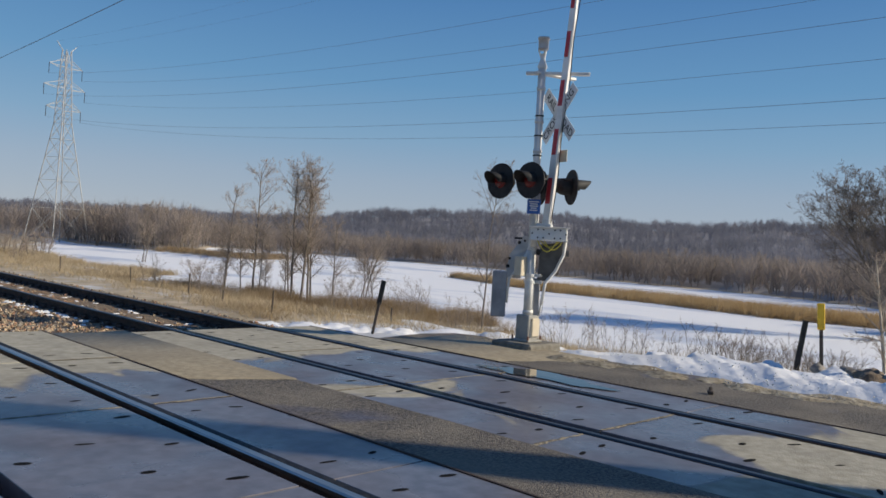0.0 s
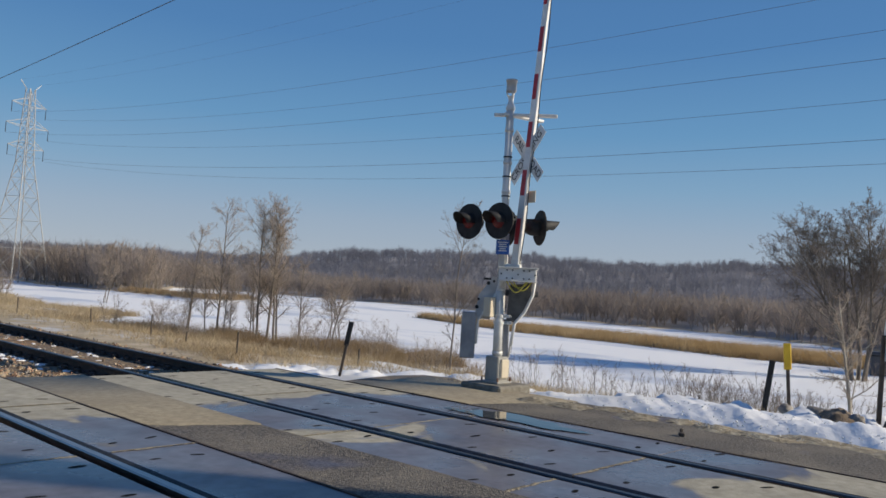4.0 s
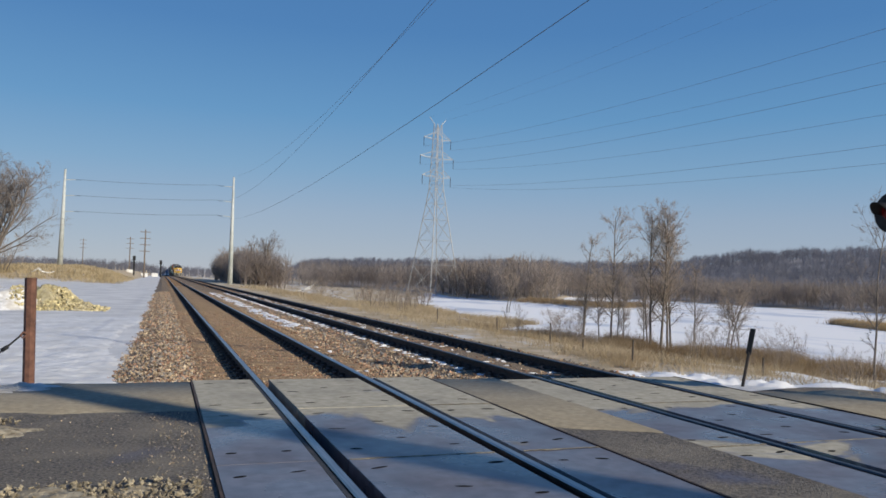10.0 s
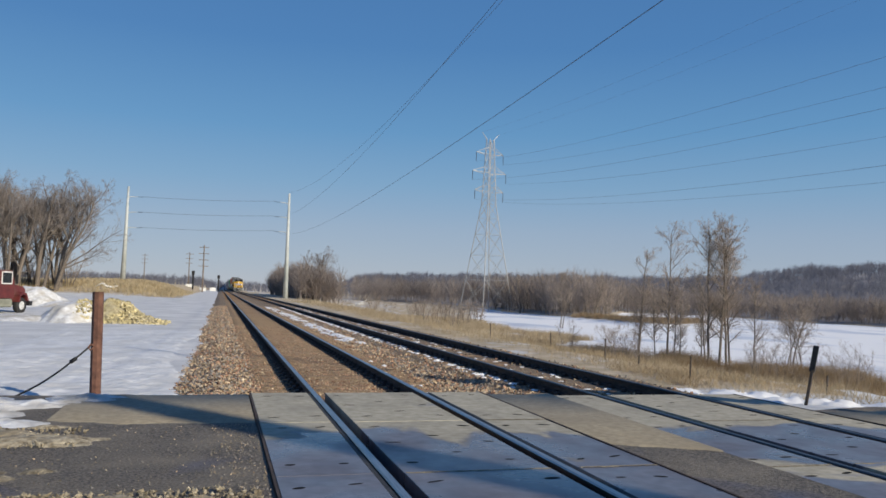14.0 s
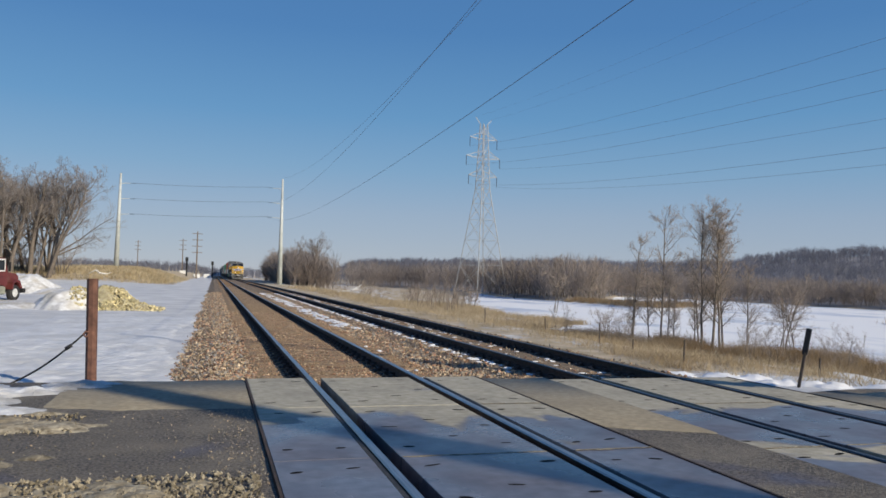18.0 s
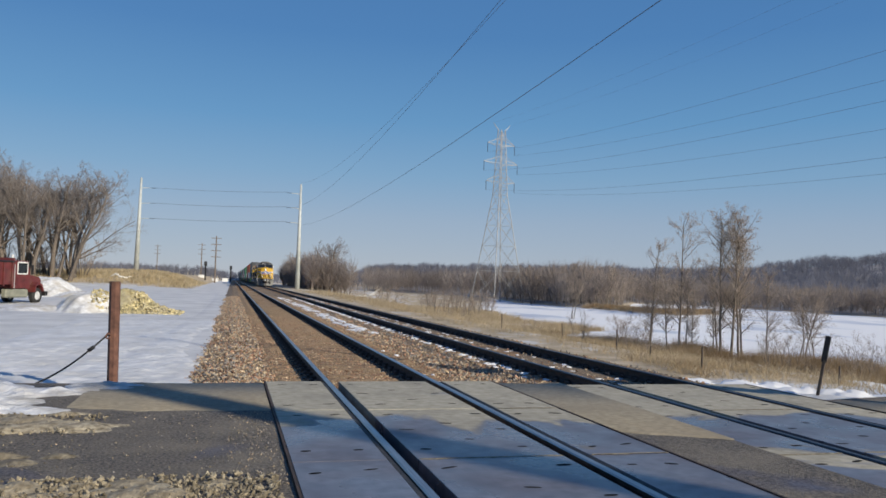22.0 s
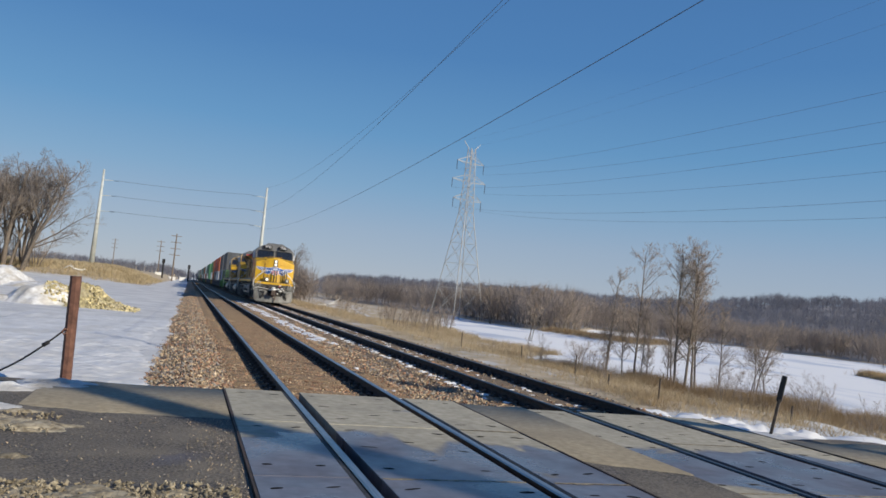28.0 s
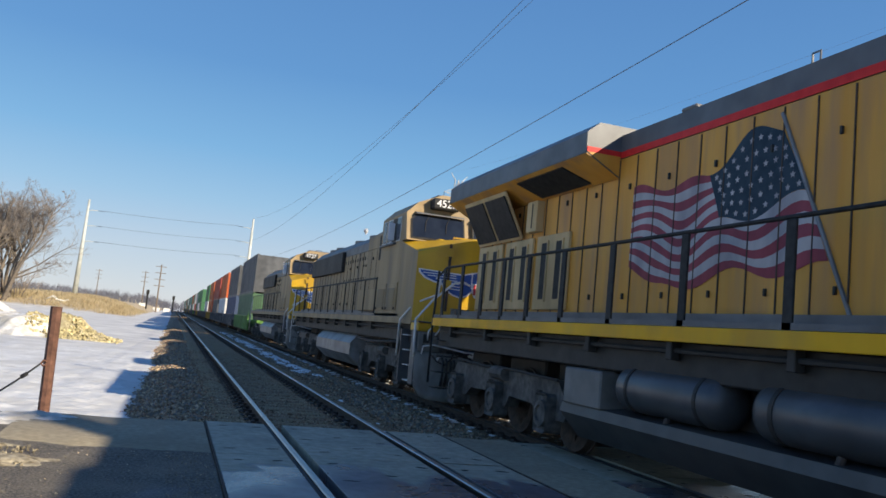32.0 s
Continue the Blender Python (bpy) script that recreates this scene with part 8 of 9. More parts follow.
def flag(L, x, y0, s=-1):
    """The painted flag: wavy stripes, a starred canton and its staff."""
    def Q(u, v):
        """u from the staff to the fly, v from the bottom to the top."""
        hoist = y0 + .35 + .62 * v
        y = hoist + u * (y0 + 3.6 - hoist)
        top = 3.73 + .10 * math.exp(-((u - .17) / .1) ** 2) - .27 * float(smooth(.2, .45, u)) + .12 * float(smooth(.6, 1, u)) + .05 * math.sin(u * 15) - .05 * float(smooth(.5, 1, u))
        low = 2.36 + .07 * math.sin(u * 17 + 1.2) - .14 * math.exp(-((u - .72) / .16) ** 2) + .22 * float(smooth(.8, 1, u))
        return y, low + (top - low) * v + .075 * math.sin(u * 15 + 3.0 * v) * v * (1 - v) * 4
    n = 26
    root = part("flag_staff", MB().cyl((x - .006, y0 + .08, 1.93), (x - .006, y0 + 1.00, 3.92), .022, n=6), SILVER, L, "painted silver flagstaff")
    for k in range(13):
        v0, v1 = k / 13, (k + 1) / 13
        mb = MB()
        vs, fs = [], []
        start = 0.42 if k >= 6 else 0.0
        for i in range(n + 1):
            u = start + (1 - start) * i / n
            for v in (v0, v1):
                y, z = Q(u, v)
                vs += [(x - .004, y, z)]
        fs = [(2 * i, 2 * i + 1, 2 * i + 3, 2 * i + 2) for i in range(n)]
        mb.add(vs, fs)
        part("flag_stripe", mb, FLAG_RED if k % 2 == 0 else FLAG_WHITE, L, "faded red flag stripe" if k % 2 == 0 else "faded white flag stripe")
    mb = MB()
    vs = []
    for i in range(n + 1):
        for j in range(9):
            y, z = Q(.42 * i / n, 6 / 13 + 7 / 13 * j / 8)
            vs.append((x - .004, y, z))
    mb.add(vs, [(i * 9 + j, i * 9 + j + 1, i * 9 + j + 10, i * 9 + j + 9) for i in range(n) for j in range(8)])
    cn = part("flag_canton", mb, FLAG_NAVY, L, "dark blue flag canton")
    for i in range(8):
        for j in range(6):
            y, z = Q(.42 * (i + .5 + .25 * (j % 2)) / 8.5, 6 / 13 + 7 / 13 * (j + .6) / 6.4)
            pts = []
            for k in range(10):
                r = .04 if k % 2 == 0 else .017
                a = math.pi / 2 + k * math.pi / 5
                pts.append((x - .007, y + r * math.cos(a), z + r * math.sin(a)))
            part("star", MB().add(pts, [tuple(range(10))]), FLAG_WHITE, cn, "small white star")


SILL = mat("sill_yellow", (.82, .40, .010), (.90, .48, .016), .5, 2.5, dirt=(.50, .28, .08), dscale=1.5, damt=.5, stretch=(1, 1, .5), spec=.2)


def loco(kind, number, label, length):
    lead = kind == "lead"
    LOCO = LEAD_PAINT if lead else LOCO_OLD
    L = empty("locomotive", pose(T2, 400, Z2), label, "locomotive", "locomotives")
    front_gear(L, lead)
    nose_and_cab(L, number, lead)
    rear = length - .6
    # frame and walkway
    part("underframe", MB().box(-1.32, 1.32, .4, rear, 1.22, 1.62, .02), LOCO_BLACK, L, "black underframe")
    for s in (-1, 1):
        part("side_sill", MB().box(min(s * 1.44, s * 1.51), max(s * 1.44, s * 1.51), .36, rear, 1.61, 1.765, .006), SILL if lead else LOCO_OLD, L, "bright yellow side sill" if lead else "dusty side sill")
        part("sill_pipe", MB().cyl((s * 1.4, 1.4, 1.52), (s * 1.4, rear - .5, 1.52), .03, n=6), LOCO_BLACK, L)
        for k in range(9):
            y = 4.2 + (rear - 5.2) * k / 8
            part("sill_bracket", MB().box(min(s * 1.34, s * 1.46), max(s * 1.34, s * 1.46), y - .05, y + .05, 1.42, 1.66, .01), LOCO_BLACK, L)
    part("walkway", MB().box(-1.5, 1.5, 1.5, rear, 1.77, 1.83), LOCO_GREY, L)
    part("skirt", MB().box(-1.29, 1.29, 3.7, rear - .9, 1.82, 1.92), LOCO_GREY, L)
    hw = .98 if lead else .90
    hz, sz = (4.01, 4.10) if lead else (3.80, 3.88)
    # equipment cabin behind the cab
    ay1 = 8.25 if lead else 6.4
    aw = 1.30 if lead else 1.22
    aux = part("equipment_cabin", MB().box(-aw, aw, 3.72, ay1, 1.89, 3.66, .02), LOCO, L, "yellow equipment cabin with doors")
    part("cabin_roof", MB().prism([(-aw, 3.66), (-aw, 4.34 if lead else 4.02), (-aw * .72, 4.42 if lead else 4.26), (aw * .72, 4.42 if lead else 4.26), (aw, 4.34 if lead else 4.02), (aw, 3.66)], "y", 3.76, ay1), LOCO_GREY if lead else LOCO, L, "grey roof section")
    for s in (-1, 1):
        x = s * aw
        for y0, y1, z0, z1 in ((4.06, 4.38, 3.72, 4.27), (4.64, 5.05, 4.06, 4.26), (5.17, 5.67, 3.72, 4.26), (5.91, 6.42, 3.72, 4.25), (7.18, 8.0, 3.72, 4.2)) if lead else ((3.95, 5.0, 3.30, 3.98),):
            gf = part("grille_frame", MB().box(min(x, x + s * .012), max(x, x + s * .012), y0 - .03, y1 + .03, z0 - .03, z1 + .03, .004), LOCO_GREY if lead else LOCO, aux)
            part("intake_grille", MB().box(min(x, x + s * .018), max(x, x + s * .018), y0, y1, z0, z1, .004), BLACK, gf, "black intake grille")
            for q in range(1, int((y1 - y0) / .08)):
                part("grille_bar", MB().box(min(x, x + s * .024), max(x, x + s * .024), y0 + .08 * q - .006, y0 + .08 * q + .006, z0 + .02, z1 - .02), LOCO_BLACK, gf)
        for y in np.arange(4.0, ay1 - .2, .62):
            part("door_seam", MB().box(min(x, x + s * .006), max(x, x + s * .006), y, y + .015, 1.95, 3.6), BRAKE, aux)
        for y0 in ((4.62, 5.89) if lead else (4.4,)):
            for k in range(5):
                part("louvre", MB().box(min(x, x + s * .02), max(x, x + s * .02), y0, y0 + .46, 2.07 + .045 * k, 2.092 + .045 * k), BRAKE, aux)
        for y in np.arange(4.2, ay1 - .1, .5):
            part("sill_bolt", MB().cyl((x, y, 1.98), (x + s * .02, y, 1.98), .02, n=6), BRAKE, aux)
        for y, z in ((4.5, 3.3), (5.6, 3.35), (6.7, 2.4), (6.7, 3.2), (7.6, 2.4), (7.6, 3.2), (4.5, 2.45)):
            part("door_latch", MB().box(min(x, x + s * .03), max(x, x + s * .03), y + .01, y + .035, z, z + .075, .004), LOCO_BLACK, aux)
        part("door_ledge", MB().box(min(x, x + s * .008), max(x, x + s * .008), 4.0, 5.6, 2.46, 2.475), BRAKE, aux)
    if lead:
        me = lettering("BUILDING AMERICA", .19, "slogan")
        me.materials.append(BLACK)
        part("slogan", me, None, aux, "dark slogan lettering", at=pose(-aw - .003, 5.6, 2.91, 90, 0, -90))
        sh = [(4.05, 3.15), (4.2, 3.12), (4.35, 3.15), (4.37, 2.85), (4.33, 2.66), (4.2, 2.58), (4.07, 2.66), (4.03, 2.85)]
        part("side_shield", plate([(-aw - .004, y, z) for y, z in sh], (-1, 0, 0), .004), LOGO_WHITE, aux)
        part("side_shield_top", plate([(-aw - .009, y, z) for y, z in [(4.06, 3.14), (4.2, 3.11), (4.34, 3.14), (4.36, 2.94), (4.04, 2.94)]], (-1, 0, 0), .003), LOGO_BLUE, aux)
        for k in range(4):
            y = 4.06 + .08 * k
            part("side_shield_stripe", plate([(-aw - .009, y, 2.92), (-aw - .009, y + .04, 2.92), (-aw - .009, y + .04, 2.66), (-aw - .009, y, 2.66)], (-1, 0, 0), .003), LOGO_RED, aux)
    # long hood
    hy0, hy1 = ay1, rear - .9
    hood = part("long_hood", MB().box(-hw, hw, hy0, hy1, 1.89, hz, .015), LOCO, L, "yellow long hood with many doors")
    part("hood_roof", MB().prism([(-hw, hz), (-hw, 4.33 if lead else 4.05), (-hw * .75, 4.42 if lead else 4.28), (hw * .75, 4.42 if lead else 4.28), (hw, 4.33 if lead else 4.05), (hw, hz)], "y", hy0, hy1), LOCO_GREY, L, "dark grey hood roof")
    for s in (-1, 1):
        x = s * hw
        if lead:
            part("red_stripe", MB().box(min(x, x + s * .006), max(x, x + s * .006), hy0, hy1, hz, sz), SCARLET, L, "scarlet stripe along the roof line")
            part("red_stripe", MB().box(min(s * aw, s * aw + s * .006), max(s * aw, s * aw + s * .006), 3.76, ay1, 3.60, 3.68), SCARLET, L, "scarlet stripe along the roof line")
        y = hy0 + .15
        k = 0
        while y < hy1 - .3:
            part("door_seam", MB().box(min(x, x + s * .013), max(x, x + s * .013), y, y + .014, 1.95, hz - .03), BRAKE, hood)
            if k % 2 == 0:
                for z in (2.12, 3.55 if lead else 3.3):
                    part("door_latch", MB().box(min(x, x + s * .03), max(x, x + s * .03), y + .13, y + .16, z, z + .075, .004), LOCO_BLACK, hood)
            y += .43 if lead else .58
            k += 1
    if lead:
        ry0, ry1 = 13.15, 18.6
        rad = MB()
        pr = [(-.98, 3.74), (-1.5, 4.02), (-1.5, 4.30), (-1.32, 4.45), (1.32, 4.45), (1.5, 4.30), (1.5, 4.02), (.98, 3.74)]
        rad.prism(pr, "y", ry0, ry1)
        R = part("radiator", rad, LOCO_GREY, L, "overhanging grey radiator wings")
        part("wing_front", plate([(-.99, ry0 - .003, 3.76), (-1.49, ry0 - .003, 4.03), (-.99, ry0 - .003, 4.03)], (0, -1, 0), .006), LOCO, R)
        part("red_stripe", MB().box(-1.495, -.985, ry0 - .012, ry0 - .002, 4.03, 4.10), SCARLET, R, "scarlet stripe across the wing's end")
        for s in (-1, 1):
            part("wing_soffit", plate([(s * 1.0, ry0 - .01, 3.74), (s * 1.5, ry0 - .01, 4.01), (s * 1.5, ry1, 4.01), (s * 1.0, ry1, 3.74)][::s], (s * .46, 0, -.89), .008), LOCO, R)
            part("radiator_screen", plate([(s * 1.06, 13.75, 3.76), (s * 1.44, 13.95, 3.965), (s * 1.44, 15.5, 3.965), (s * 1.06, 15.3, 3.76)][::s], (s * .46, 0, -.89), .02), BLACK, R, "black radiator screen")
            # sloping screens below the wing, in pale frames
            for y0, y1 in ((16.0, 16.95), (16.98, 17.93)):
                q = [(s * 1.40, y0, 3.92), (s * 1.40, y1, 3.92), (s * 1.02, y1, 3.17), (s * 1.02, y0, 3.17)]
                sf = part("screen_frame", plate(q[::-s], (s * .89, 0, -.45), .03), PALE_DUST, hood, "pale dusty screen frame")
                q = [(s * 1.41, y0 + .05, 3.84), (s * 1.41, y1 - .05, 3.84), (s * 1.065, y1 - .05, 3.20), (s * 1.065, y0 + .05, 3.20)]
                part("sloping_screen", plate(q[::-s], (s * .89, 0, -.45), .02), BLACK, sf, "black sloping screen")
            part("hinged_box", MB().box(min(s * hw, s * (hw + .14)), max(s * hw, s * (hw + .14)), 15.35, 15.72, 3.22, 3.72, .012), PALE_DUST, hood, "dusty hinged box")
            part("box_gap", MB().box(min(s * hw, s * (hw + .146)), max(s * hw, s * (hw + .146)), 15.50, 15.53, 3.28, 3.68), BLACK, hood)
            for k in range(3):
                y0 = 14.35 + 1.25 * k
                vd = part("vent_door", MB().box(min(s * hw, s * hw + s * .05), max(s * hw, s * hw + s * .05), y0, y0 + 1.08, 1.98, 3.14, .01), PALE_DUST, hood, "dusty double vent door")
                for q in (.17, .67):
                    part("vent_slot", MB().box(min(s * hw, s * hw + s * .056), max(s * hw, s * hw + s * .056), y0 + q, y0 + q + .22, 2.14, 3.02), BLACK, vd, "black vent slot")
                    part("slot_rim", MB().box(min(s * hw, s * hw + s * .075), max(s * hw, s * hw + s * .075), y0 + q - .03, y0 + q, 2.10, 3.05), PALE_DUST, vd)
        part("exhaust_hatch", MB().box(-.5, .5, 10.2, 11.2, 4.42, 4.52, .03), LOCO_GREY, L)
        part("roof_box", MB().box(-.85, .2, 11.75, 12.05, 4.40, 4.46, .02), BOXGREY, L, "pale roof box")
        part("roof_grab", MB().tube([(-.8, 9.9, 4.40), (-.8, 9.9, 4.52), (-.8, 10.0, 4.52), (-.8, 10.0, 4.40)], .012, 5), LOCO_GREY, L)
        flag(L, -hw - .004, 9.15)
    else:
        for s in (-1, 1):
            for y0, y1 in ((11.2, 17.4),):
                part("air_screen", MB().box(min(s * (hw + .12), s * hw), max(s * (hw + .12), s * hw), y0, min(y1, hy1), 3.28, 3.98, .02), BLACK, hood, "black sloped air screen")
            for k in range(13):
                y0 = 6.6 + .36 * k
                for z, h in ((3.52, .11), (2.93, .06)):
                    part("vent_slit", MB().box(min(s * hw, s * hw + s * .016), max(s * hw, s * hw + s * .016), y0, y0 + .07, z, z + h), BLACK, hood)
        for y in (9.0, 11.2, 14.6, 15.9):
            part("roof_fan", MB().lathe((0, y, 4.28), (0, 0, 1), [(.62, 0), (.62, .14), (.5, .16), (0, .16)], 18), LOCO_GREY, L)
    part("rear_platform", MB().box(-1.5, 1.5, hy1, rear, 1.62, 1.69, .01), LOCO_GREY, L)
    part("rear_headlight", MB().box(-.16, .16, hy1, hy1 + .06, 3.3, 3.75, .02), BLACK, L)
    coupler(L, rear, 1)
    # handrails along the walkways
    for s in (-1, 1):
        x = s * 1.47
        ys = [8.25, 9.40, 10.88, 12.3, 13.55, 14.65, 15.6, 16.5, 17.5, min(18.5, rear - .2)] if lead else [3.9, 5.2, 6.5, 7.8, 9.1, 10.4, 11.7, 13.0, 14.3, 15.6, 16.9, min(18.0, rear - .2)]
        for y in ys:
            part("handrail_post", MB().box(min(x, x + s * .03), max(x, x + s * .03), y - .06 if lead else y - .025, y + .06 if lead else y + .025, 1.70, 2.72, .008), BLACK, L, "black handrail post")
        part("handrail", MB().tube([(x, ys[0] - .05, 2.74)] + [(x, y, 2.74) for y in ys] + [(x, rear - .1, 2.6)], .022, 6), BLACK, L, "", True)
        if lead:
            part("upper_handrail", MB().tube([(x * .97, 3.78, 3.42), (x * .97, 5.3, 3.39), (x * .97, 7.35, 3.36), (x * .98, 7.62, 3.2), (x, 8.05, 2.76), (x, 8.3, 2.74)], .02, 6), BLACK, L, "", True)
            for y, zb in ((5.28, 2.42), (6.56, 2.11), (7.3, 2.11)):
                part("upper_post", MB().box(min(x * .97, x * .97 + s * .03), max(x * .97, x * .97 + s * .03), y - .06, y + .06, zb, 3.38, .01), BLACK, L, "black handrail post")
        for k in range(5):
            part("rear_step", MB().box(min(s * 1.05, s * 1.48), max(s * 1.05, s * 1.48), rear - .45, rear - .15, .42 + .3 * k, .44 + .3 * k), LOCO_BLACK, L)
        part("rear_stanchion", MB().tube([(s * 1.5, rear - .1, .5), (s * 1.5, rear - .05, 1.6), (s * 1.48, rear - .1, 2.7)], .022, 6), RAILPAINT if not lead else BLACK, L, "", True)
    # tank and reservoirs
    ty0, ty1 = (5.9, 13.45) if lead else (6.6, 12.2)
    prof = [(-.9, .80), (-1.40, .74), (-1.43, .62), (-1.12, .30), (1.12, .30), (1.43, .62), (1.40, .74), (.9, .80), (.9, 1.24), (-.9, 1.24)] if lead else [(-1.42, .95), (-1.42, .62), (-1.05, .30), (1.05, .30), (1.42, .62), (1.42, .95), (1.2, 1.22), (-1.2, 1.22)]
    part("fuel_tank", MB().prism(prof, "y", ty0, ty1), TANK if lead else SILVER, L, "dark fuel tank" if lead else "pale grey fuel tank")
    for s in (-1, 1):
        if lead:
            for y0, y1 in ((8.05, 9.92), (10.35, 12.22)):
                r = MB().lathe((s * 1.17, y0, 1.05), (0, 1, 0), [(0, 0), (.14, .02), (.25, .08), (.27, .15), (.27, y1 - y0 - .15), (.25, y1 - y0 - .08), (.14, y1 - y0 - .02), (0, y1 - y0)], 24)
                rv = part("air_reservoir", r, RESERVOIR, L, "dark grey air reservoir", True)
                for q in (.28, y1 - y0 - .34):
                    part("strap", MB().lathe((s * 1.17, y0 + q, 1.05), (0, 1, 0), [(.27, 0), (.278, 0), (.278, .05), (.27, .05)], 24), LOCO_BLACK, rv)
                part("drain_valve", MB().cyl((s * 1.3, y0 + .9, .80), (s * 1.34, y0 + .9, .70), .035, n=8), BRAKE, rv)
            part("battery_box", MB().box(min(s * 1.0, s * 1.44), max(s * 1.0, s * 1.44), 6.28, 7.45, .74, 1.30, .03), BOXGREY, L, "pale grey battery box")
            part("battery_box", MB().box(min(s * 1.0, s * 1.43), max(s * 1.0, s * 1.43), 7.50, 7.84, .74, 1.32, .02), BOXGREY, L, "pale grey battery box")
            part("sand_box", MB().box(min(s * 1.0, s * 1.44), max(s * 1.0, s * 1.44), 12.45, 13.37, .74, 1.20, .02), BOXGREY, L, "pale grey side box")
            part("water_filler", MB().cyl((s * 1.2, 7.0, 1.3), (s * 1.2, 7.0, 1.45), .06, n=8), ALU, L)
            part("side_box", MB().box(min(s * 1.50, s * 1.58), max(s * 1.50, s * 1.58), 2.73, 3.14, 1.58, 1.80, .02), TRUCK_GREY, L, "grey sensor box")
            part("side_box_stem", MB().box(min(s * 1.44, s * 1.55), max(s * 1.44, s * 1.55), 2.82, 3.02, 1.40, 1.60, .02), TRUCK_GREY, L)
            for y0, w in ((1.5, .32), (3.3, .26), (4.8, .2)):
                part("hanging_bracket", MB().box(min(s * 1.2, s * 1.4), max(s * 1.2, s * 1.4), y0, y0 + w, 1.0, 1.5, .03), LOCO_BLACK, L)
        else:
            part("battery_box", MB().box(min(s * .98, s * 1.4), max(s * .98, s * 1.4), 4.2, 6.2, 1.9, 2.5, .02), LOCO, L)
        part("equalising_pipe", MB().tube([(s * 1.36, 1.5, 1.2), (s * 1.38, 4.4, 1.1), (s * 1.4, 5.7, 1.15)], .03, 6), LOCO_BLACK, L)
    wheels = bogie(L, 3.4, 3, 3.7) + bogie(L, rear - 3.0, 3, 3.7)
    return L, wheels


CONT_COLOURS = {"grey": ((.055, .06, .068), (.10, .105, .115)), "green": ((.03, .13, .055), (.05, .19, .085)), "moss": ((.05, .12, .06), (.08, .17, .09)), "orange": ((.46, .09, .02), (.58, .13, .03)), "red": ((.30, .035, .025), (.40, .055, .035)), "white": ((.55, .56, .57), (.68, .68, .68)), "blue": ((.03, .06, .13), (.05, .085, .18)), "teal": ((.10, .20, .21), (.15, .27, .28)), "silver": ((.32, .33, .34), (.44, .45, .46))}
CONT_MATS = {k: mat("container_" + k, a, b, .55, 2.0, dirt=tuple(.6 * q for q in a), dscale=.7, damt=.5) for k, (a, b) in CONT_COLOURS.items()}
WELL_MATS = {"green": mat("well_green", (.10, .24, .05), (.15, .33, .07), .6, 2.5, dirt=(.08, .09, .05), dscale=1.0, damt=.7), "grey": mat("well_grey", (.10, .10, .105), (.17, .17, .175), .65, 2.5, dirt=(.06, .055, .05), dscale=1.0, damt=.7), "yellow": mat("well_yellow", (.40, .24, .04), (.50, .31, .06), .6, 2.5, dirt=(.2, .13, .05), dscale=1.0, damt=.6)}
CONT_MESH = {}


def container_mesh(colour, ln, h):
    """A corrugated box with corner posts."""
    key = (colour, ln, h)
    if key not in CONT_MESH:
        mb = MB()
        n = int(ln / .30)
        for s in (-1, 1):
            vs, fs = [], []
            for i in range(4 * n + 1):
                q = (i % 4)
                x = s * (1.215 if q in (1, 2) else 1.185)
                y = -ln / 2 + .12 + (ln - .24) * i / (4 * n)
                vs += [(x, y, .12), (x, y, h - .1)]
            fs = [(2 * i, 2 * i + 2, 2 * i + 3, 2 * i + 1) for i in range(4 * n)]
            mb.add(vs, fs)
        mb.box(-1.18, 1.18, -ln / 2 + .1, ln / 2 - .1, .05, h - .06)
        for s in (-1, 1):
            mb.box(s * 1.22 - .07 * (s > 0), s * 1.22 + .07 * (s < 0), -ln / 2, ln / 2, 0, .14)
            mb.box(s * 1.22 - .07 * (s > 0), s * 1.22 + .07 * (s < 0), -ln / 2, ln / 2, h - .1, h)
            for e in (-1, 1):
                mb.box(s * 1.22 - .14 * (s > 0), s * 1.22 + .14 * (s < 0), e * ln / 2 - .14 * (e > 0), e * ln / 2 + .14 * (e < 0), 0, h)
        CONT_MESH[key] = mb.mesh("container_box", CONT_MATS[colour])
    return CONT_MESH[key]


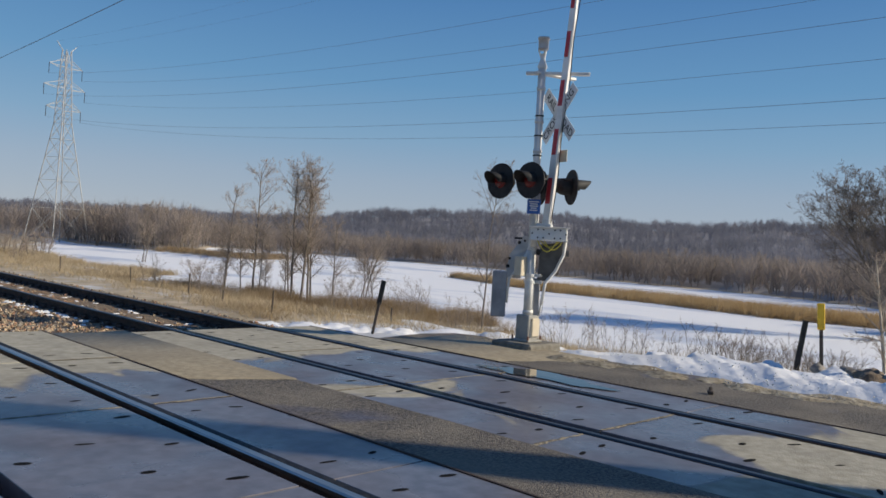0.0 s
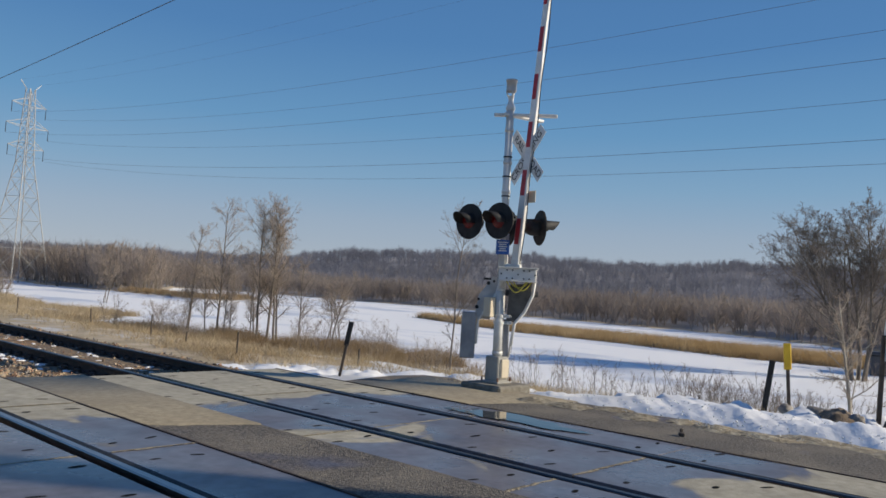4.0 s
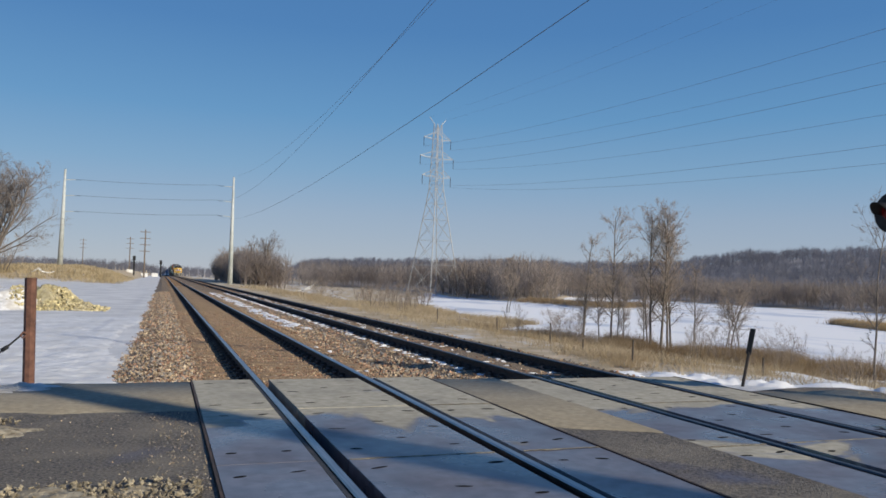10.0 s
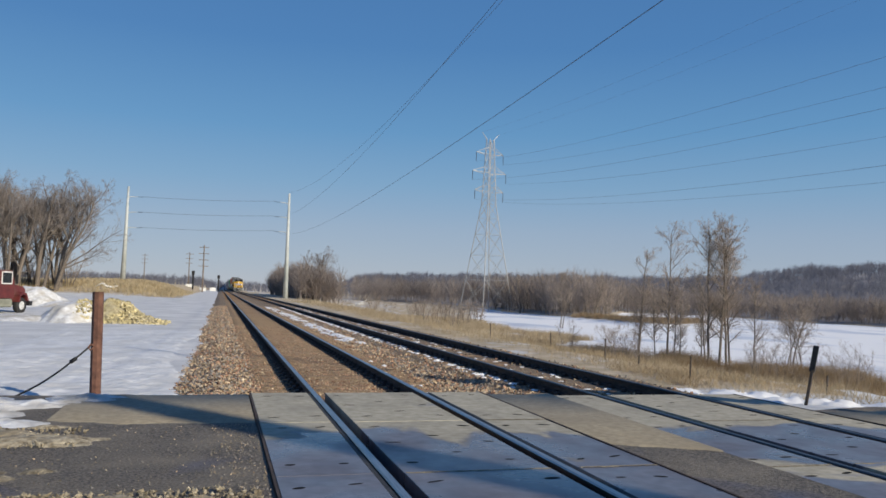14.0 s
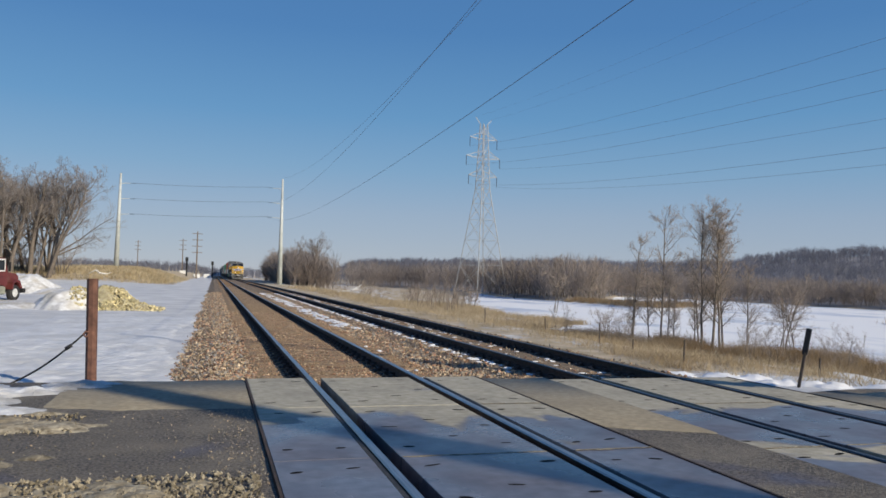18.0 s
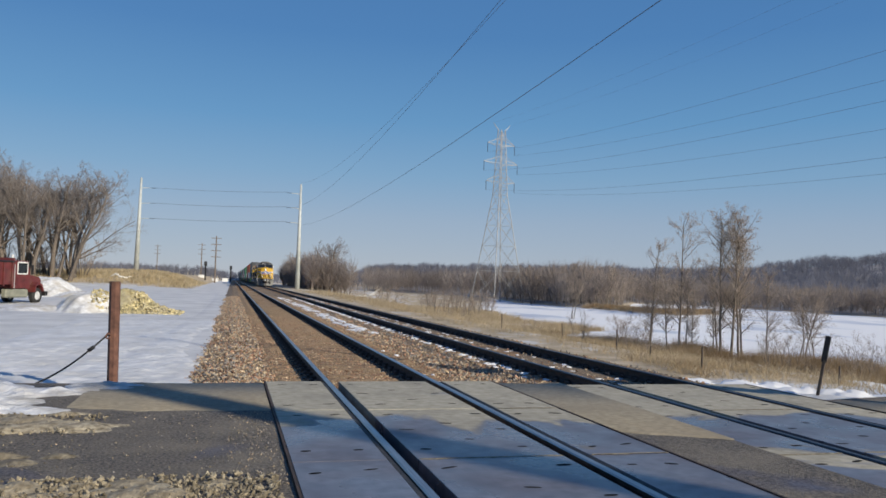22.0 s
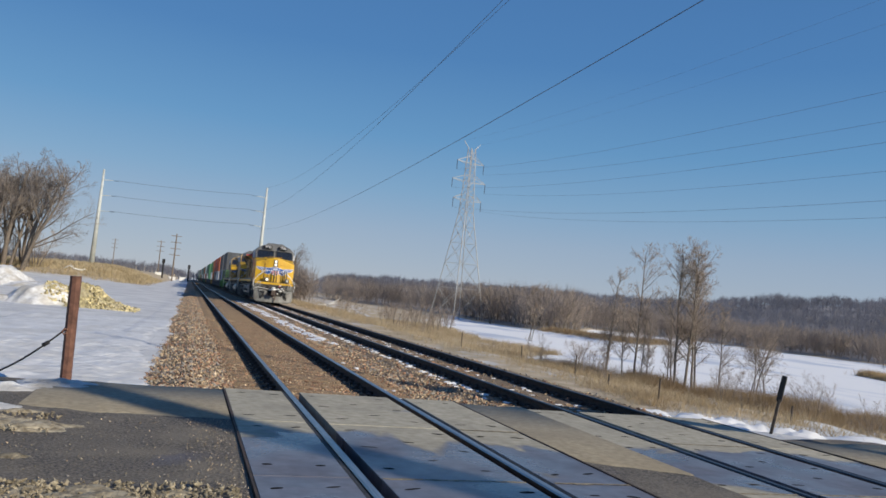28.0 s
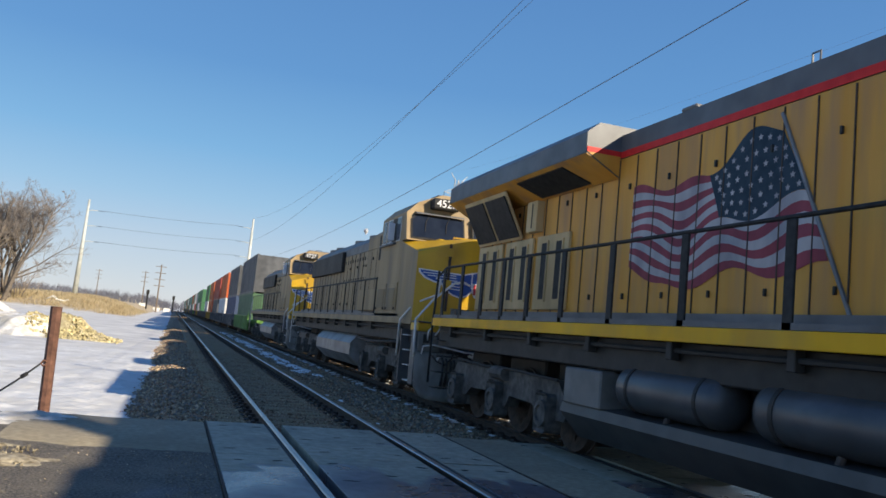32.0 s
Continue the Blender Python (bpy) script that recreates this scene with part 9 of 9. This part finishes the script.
def well_car(colour):
    c = empty("well_car", pose(T2, 500, Z2), "%s intermodal well car" % {"green": "bright green", "grey": "grimy grey", "yellow": "faded yellow"}[colour], "well car", "well cars")
    m = WELL_MATS[colour]
    for s in (-1, 1):
        side = MB().prism([(-6.4, .45), (6.4, .45), (6.4, 1.30), (6.0, 1.45), (-6.0, 1.45), (-6.4, 1.30)], "x", s * 1.30, s * 1.42)
        w = part("well_side", side, m, c)
        for k in range(13):
            y = -6.0 + k
            part("stiffener", MB().box(min(s * 1.42, s * 1.46), max(s * 1.42, s * 1.46), y - .04, y + .04, .48, 1.40), m, w)
        part("hand_brake_rail", MB().tube([(s * 1.42, -7.6, 1.2), (s * 1.44, -7.0, 1.75), (s * 1.42, -6.4, 1.3)], .025, 5), m, c)
    for e in (-1, 1):
        part("end_platform", MB().box(-1.35, 1.35, e * 7.1 - .75, e * 7.1 + .75, .95, 1.2, .03), m, c)
        b = MB()
        for s in (-1, 1):
            b.prism([(e * 7.1 - .95, .42), (e * 7.1 - .75, .66), (e * 7.1 + .75, .66), (e * 7.1 + .95, .42), (e * 7.1 + .5, .36), (e * 7.1 - .5, .36)], "x", s * .98, s * 1.12)
            for q in (-.72, .72):
                b.lathe((s * .68, e * 7.1 + q, .42), (s, 0, 0), [(.1, 0), (.45, 0), (.44, .1), (.3, .1), (.1, .13)], 16)
        part("bogie", b, LOCO_BLACK, c)
    part("well_floor", MB().box(-1.3, 1.3, -6.4, 6.4, .40, .50), LOCO_BLACK, c)
    return c


def build_train():
    """Each vehicle, its distance behind the lead headlight, and its wheels."""
    cars = []
    a, wa = loco("lead", "2762", "yellow-and-grey lead diesel locomotive with a painted flag", 19.6)
    cars.append((a, 0.0, wa))
    b, wb = loco("second", "4527", "weathered yellow diesel locomotive coupled second", 19.0)
    cars.append((b, 20.1, wb))
    c, wc = loco("second", "4727", "weathered yellow diesel locomotive coupled third", 19.0)
    cars.append((c, 39.6, wc))
    y = 60.3 + 7.0
    top = ["grey", "grey", "orange", "red", "orange", "green", "white", "green", "green", "teal", "white", "green", "red", "green", "teal", "blue", "green", "white", "green", "grey", "red", "green", "silver", "green", "teal", "green"]
    low = ["moss", "blue", "white", "grey", "orange", "white", "orange", "green", "white", "green", "red", "white", "green", "blue", "white", "green", "grey", "green", "orange", "green", "white", "teal", "green", "red", "green", "white"]
    wells = ["green", "grey", "grey", "grey", "yellow", "grey", "grey", "grey", "yellow", "grey"] * 3
    src = {}
    for k in range(26):
        if wells[k] not in src:
            w = src[wells[k]] = well_car(wells[k])
        else:
            w = copy_thing(src[wells[k]], pose(T2, 500, Z2))
        cars.append((w, y, []))
        ln = 12.19
        if k != 6:
            lo = part("container", container_mesh(low[k], ln, 2.6), None, None)
            tagged(lo, "%s corrugated steel container in the well" % low[k].replace("moss", "dull green"), "container", "containers")
            cars.append((lo, y, [], .52))
            hi = part("container", container_mesh(top[k], ln if k not in (3, 8, 14) else 14.6, 2.75), None, None)
            tagged(hi, "%s corrugated steel container stacked on top" % top[k], "container", "containers")
            cars.append((hi, y, [], 3.13))
        y += 15.6
    return cars


TRAIN = build_train()
# the lead headlight's place along the track
RUN = ((0, 512.0), (5, 432.0), (10, 352.0), (14, 288.0), (17, 239.0), (19, 206.5), (21, 174.5), (23, 143.3), (24.5, 119.3), (26.5, 87.6), (28, 63.7), (29.5, 39.2), (30.3, 25.2), (31.0, 13.1), (31.3, 7.9), (31.6, 2.75), (32.0, -4.0))


def run_at(t):
    for (t0, y0), (t1, y1) in zip(RUN, RUN[1:]):
        if t <= t1:
            return y0 + (y1 - y0) * (t - t0) / (t1 - t0)
    return RUN[-1][1]


def motions():
    for ob, off, wheels, *up in TRAIN:
        z = Z2 + (up[0] if up else 0)
        walk(ob, [(t, pose(T2, y + off, z)) for t, y in RUN])
        for w in wheels:
            at = w.matrix_basis.translation.copy()
            rows, t = [], 0.0
            while t < 32.01:
                turn = (run_at(t) / .51) % (2 * math.pi)
                rows.append((t, Matrix.Translation(at) @ Matrix.Rotation(turn, 4, 'X')))
                t += 1 / 30
            walk(w, rows)
    # half turns every 0.6 s swap dark and glowing faces, imitating lamps that switch
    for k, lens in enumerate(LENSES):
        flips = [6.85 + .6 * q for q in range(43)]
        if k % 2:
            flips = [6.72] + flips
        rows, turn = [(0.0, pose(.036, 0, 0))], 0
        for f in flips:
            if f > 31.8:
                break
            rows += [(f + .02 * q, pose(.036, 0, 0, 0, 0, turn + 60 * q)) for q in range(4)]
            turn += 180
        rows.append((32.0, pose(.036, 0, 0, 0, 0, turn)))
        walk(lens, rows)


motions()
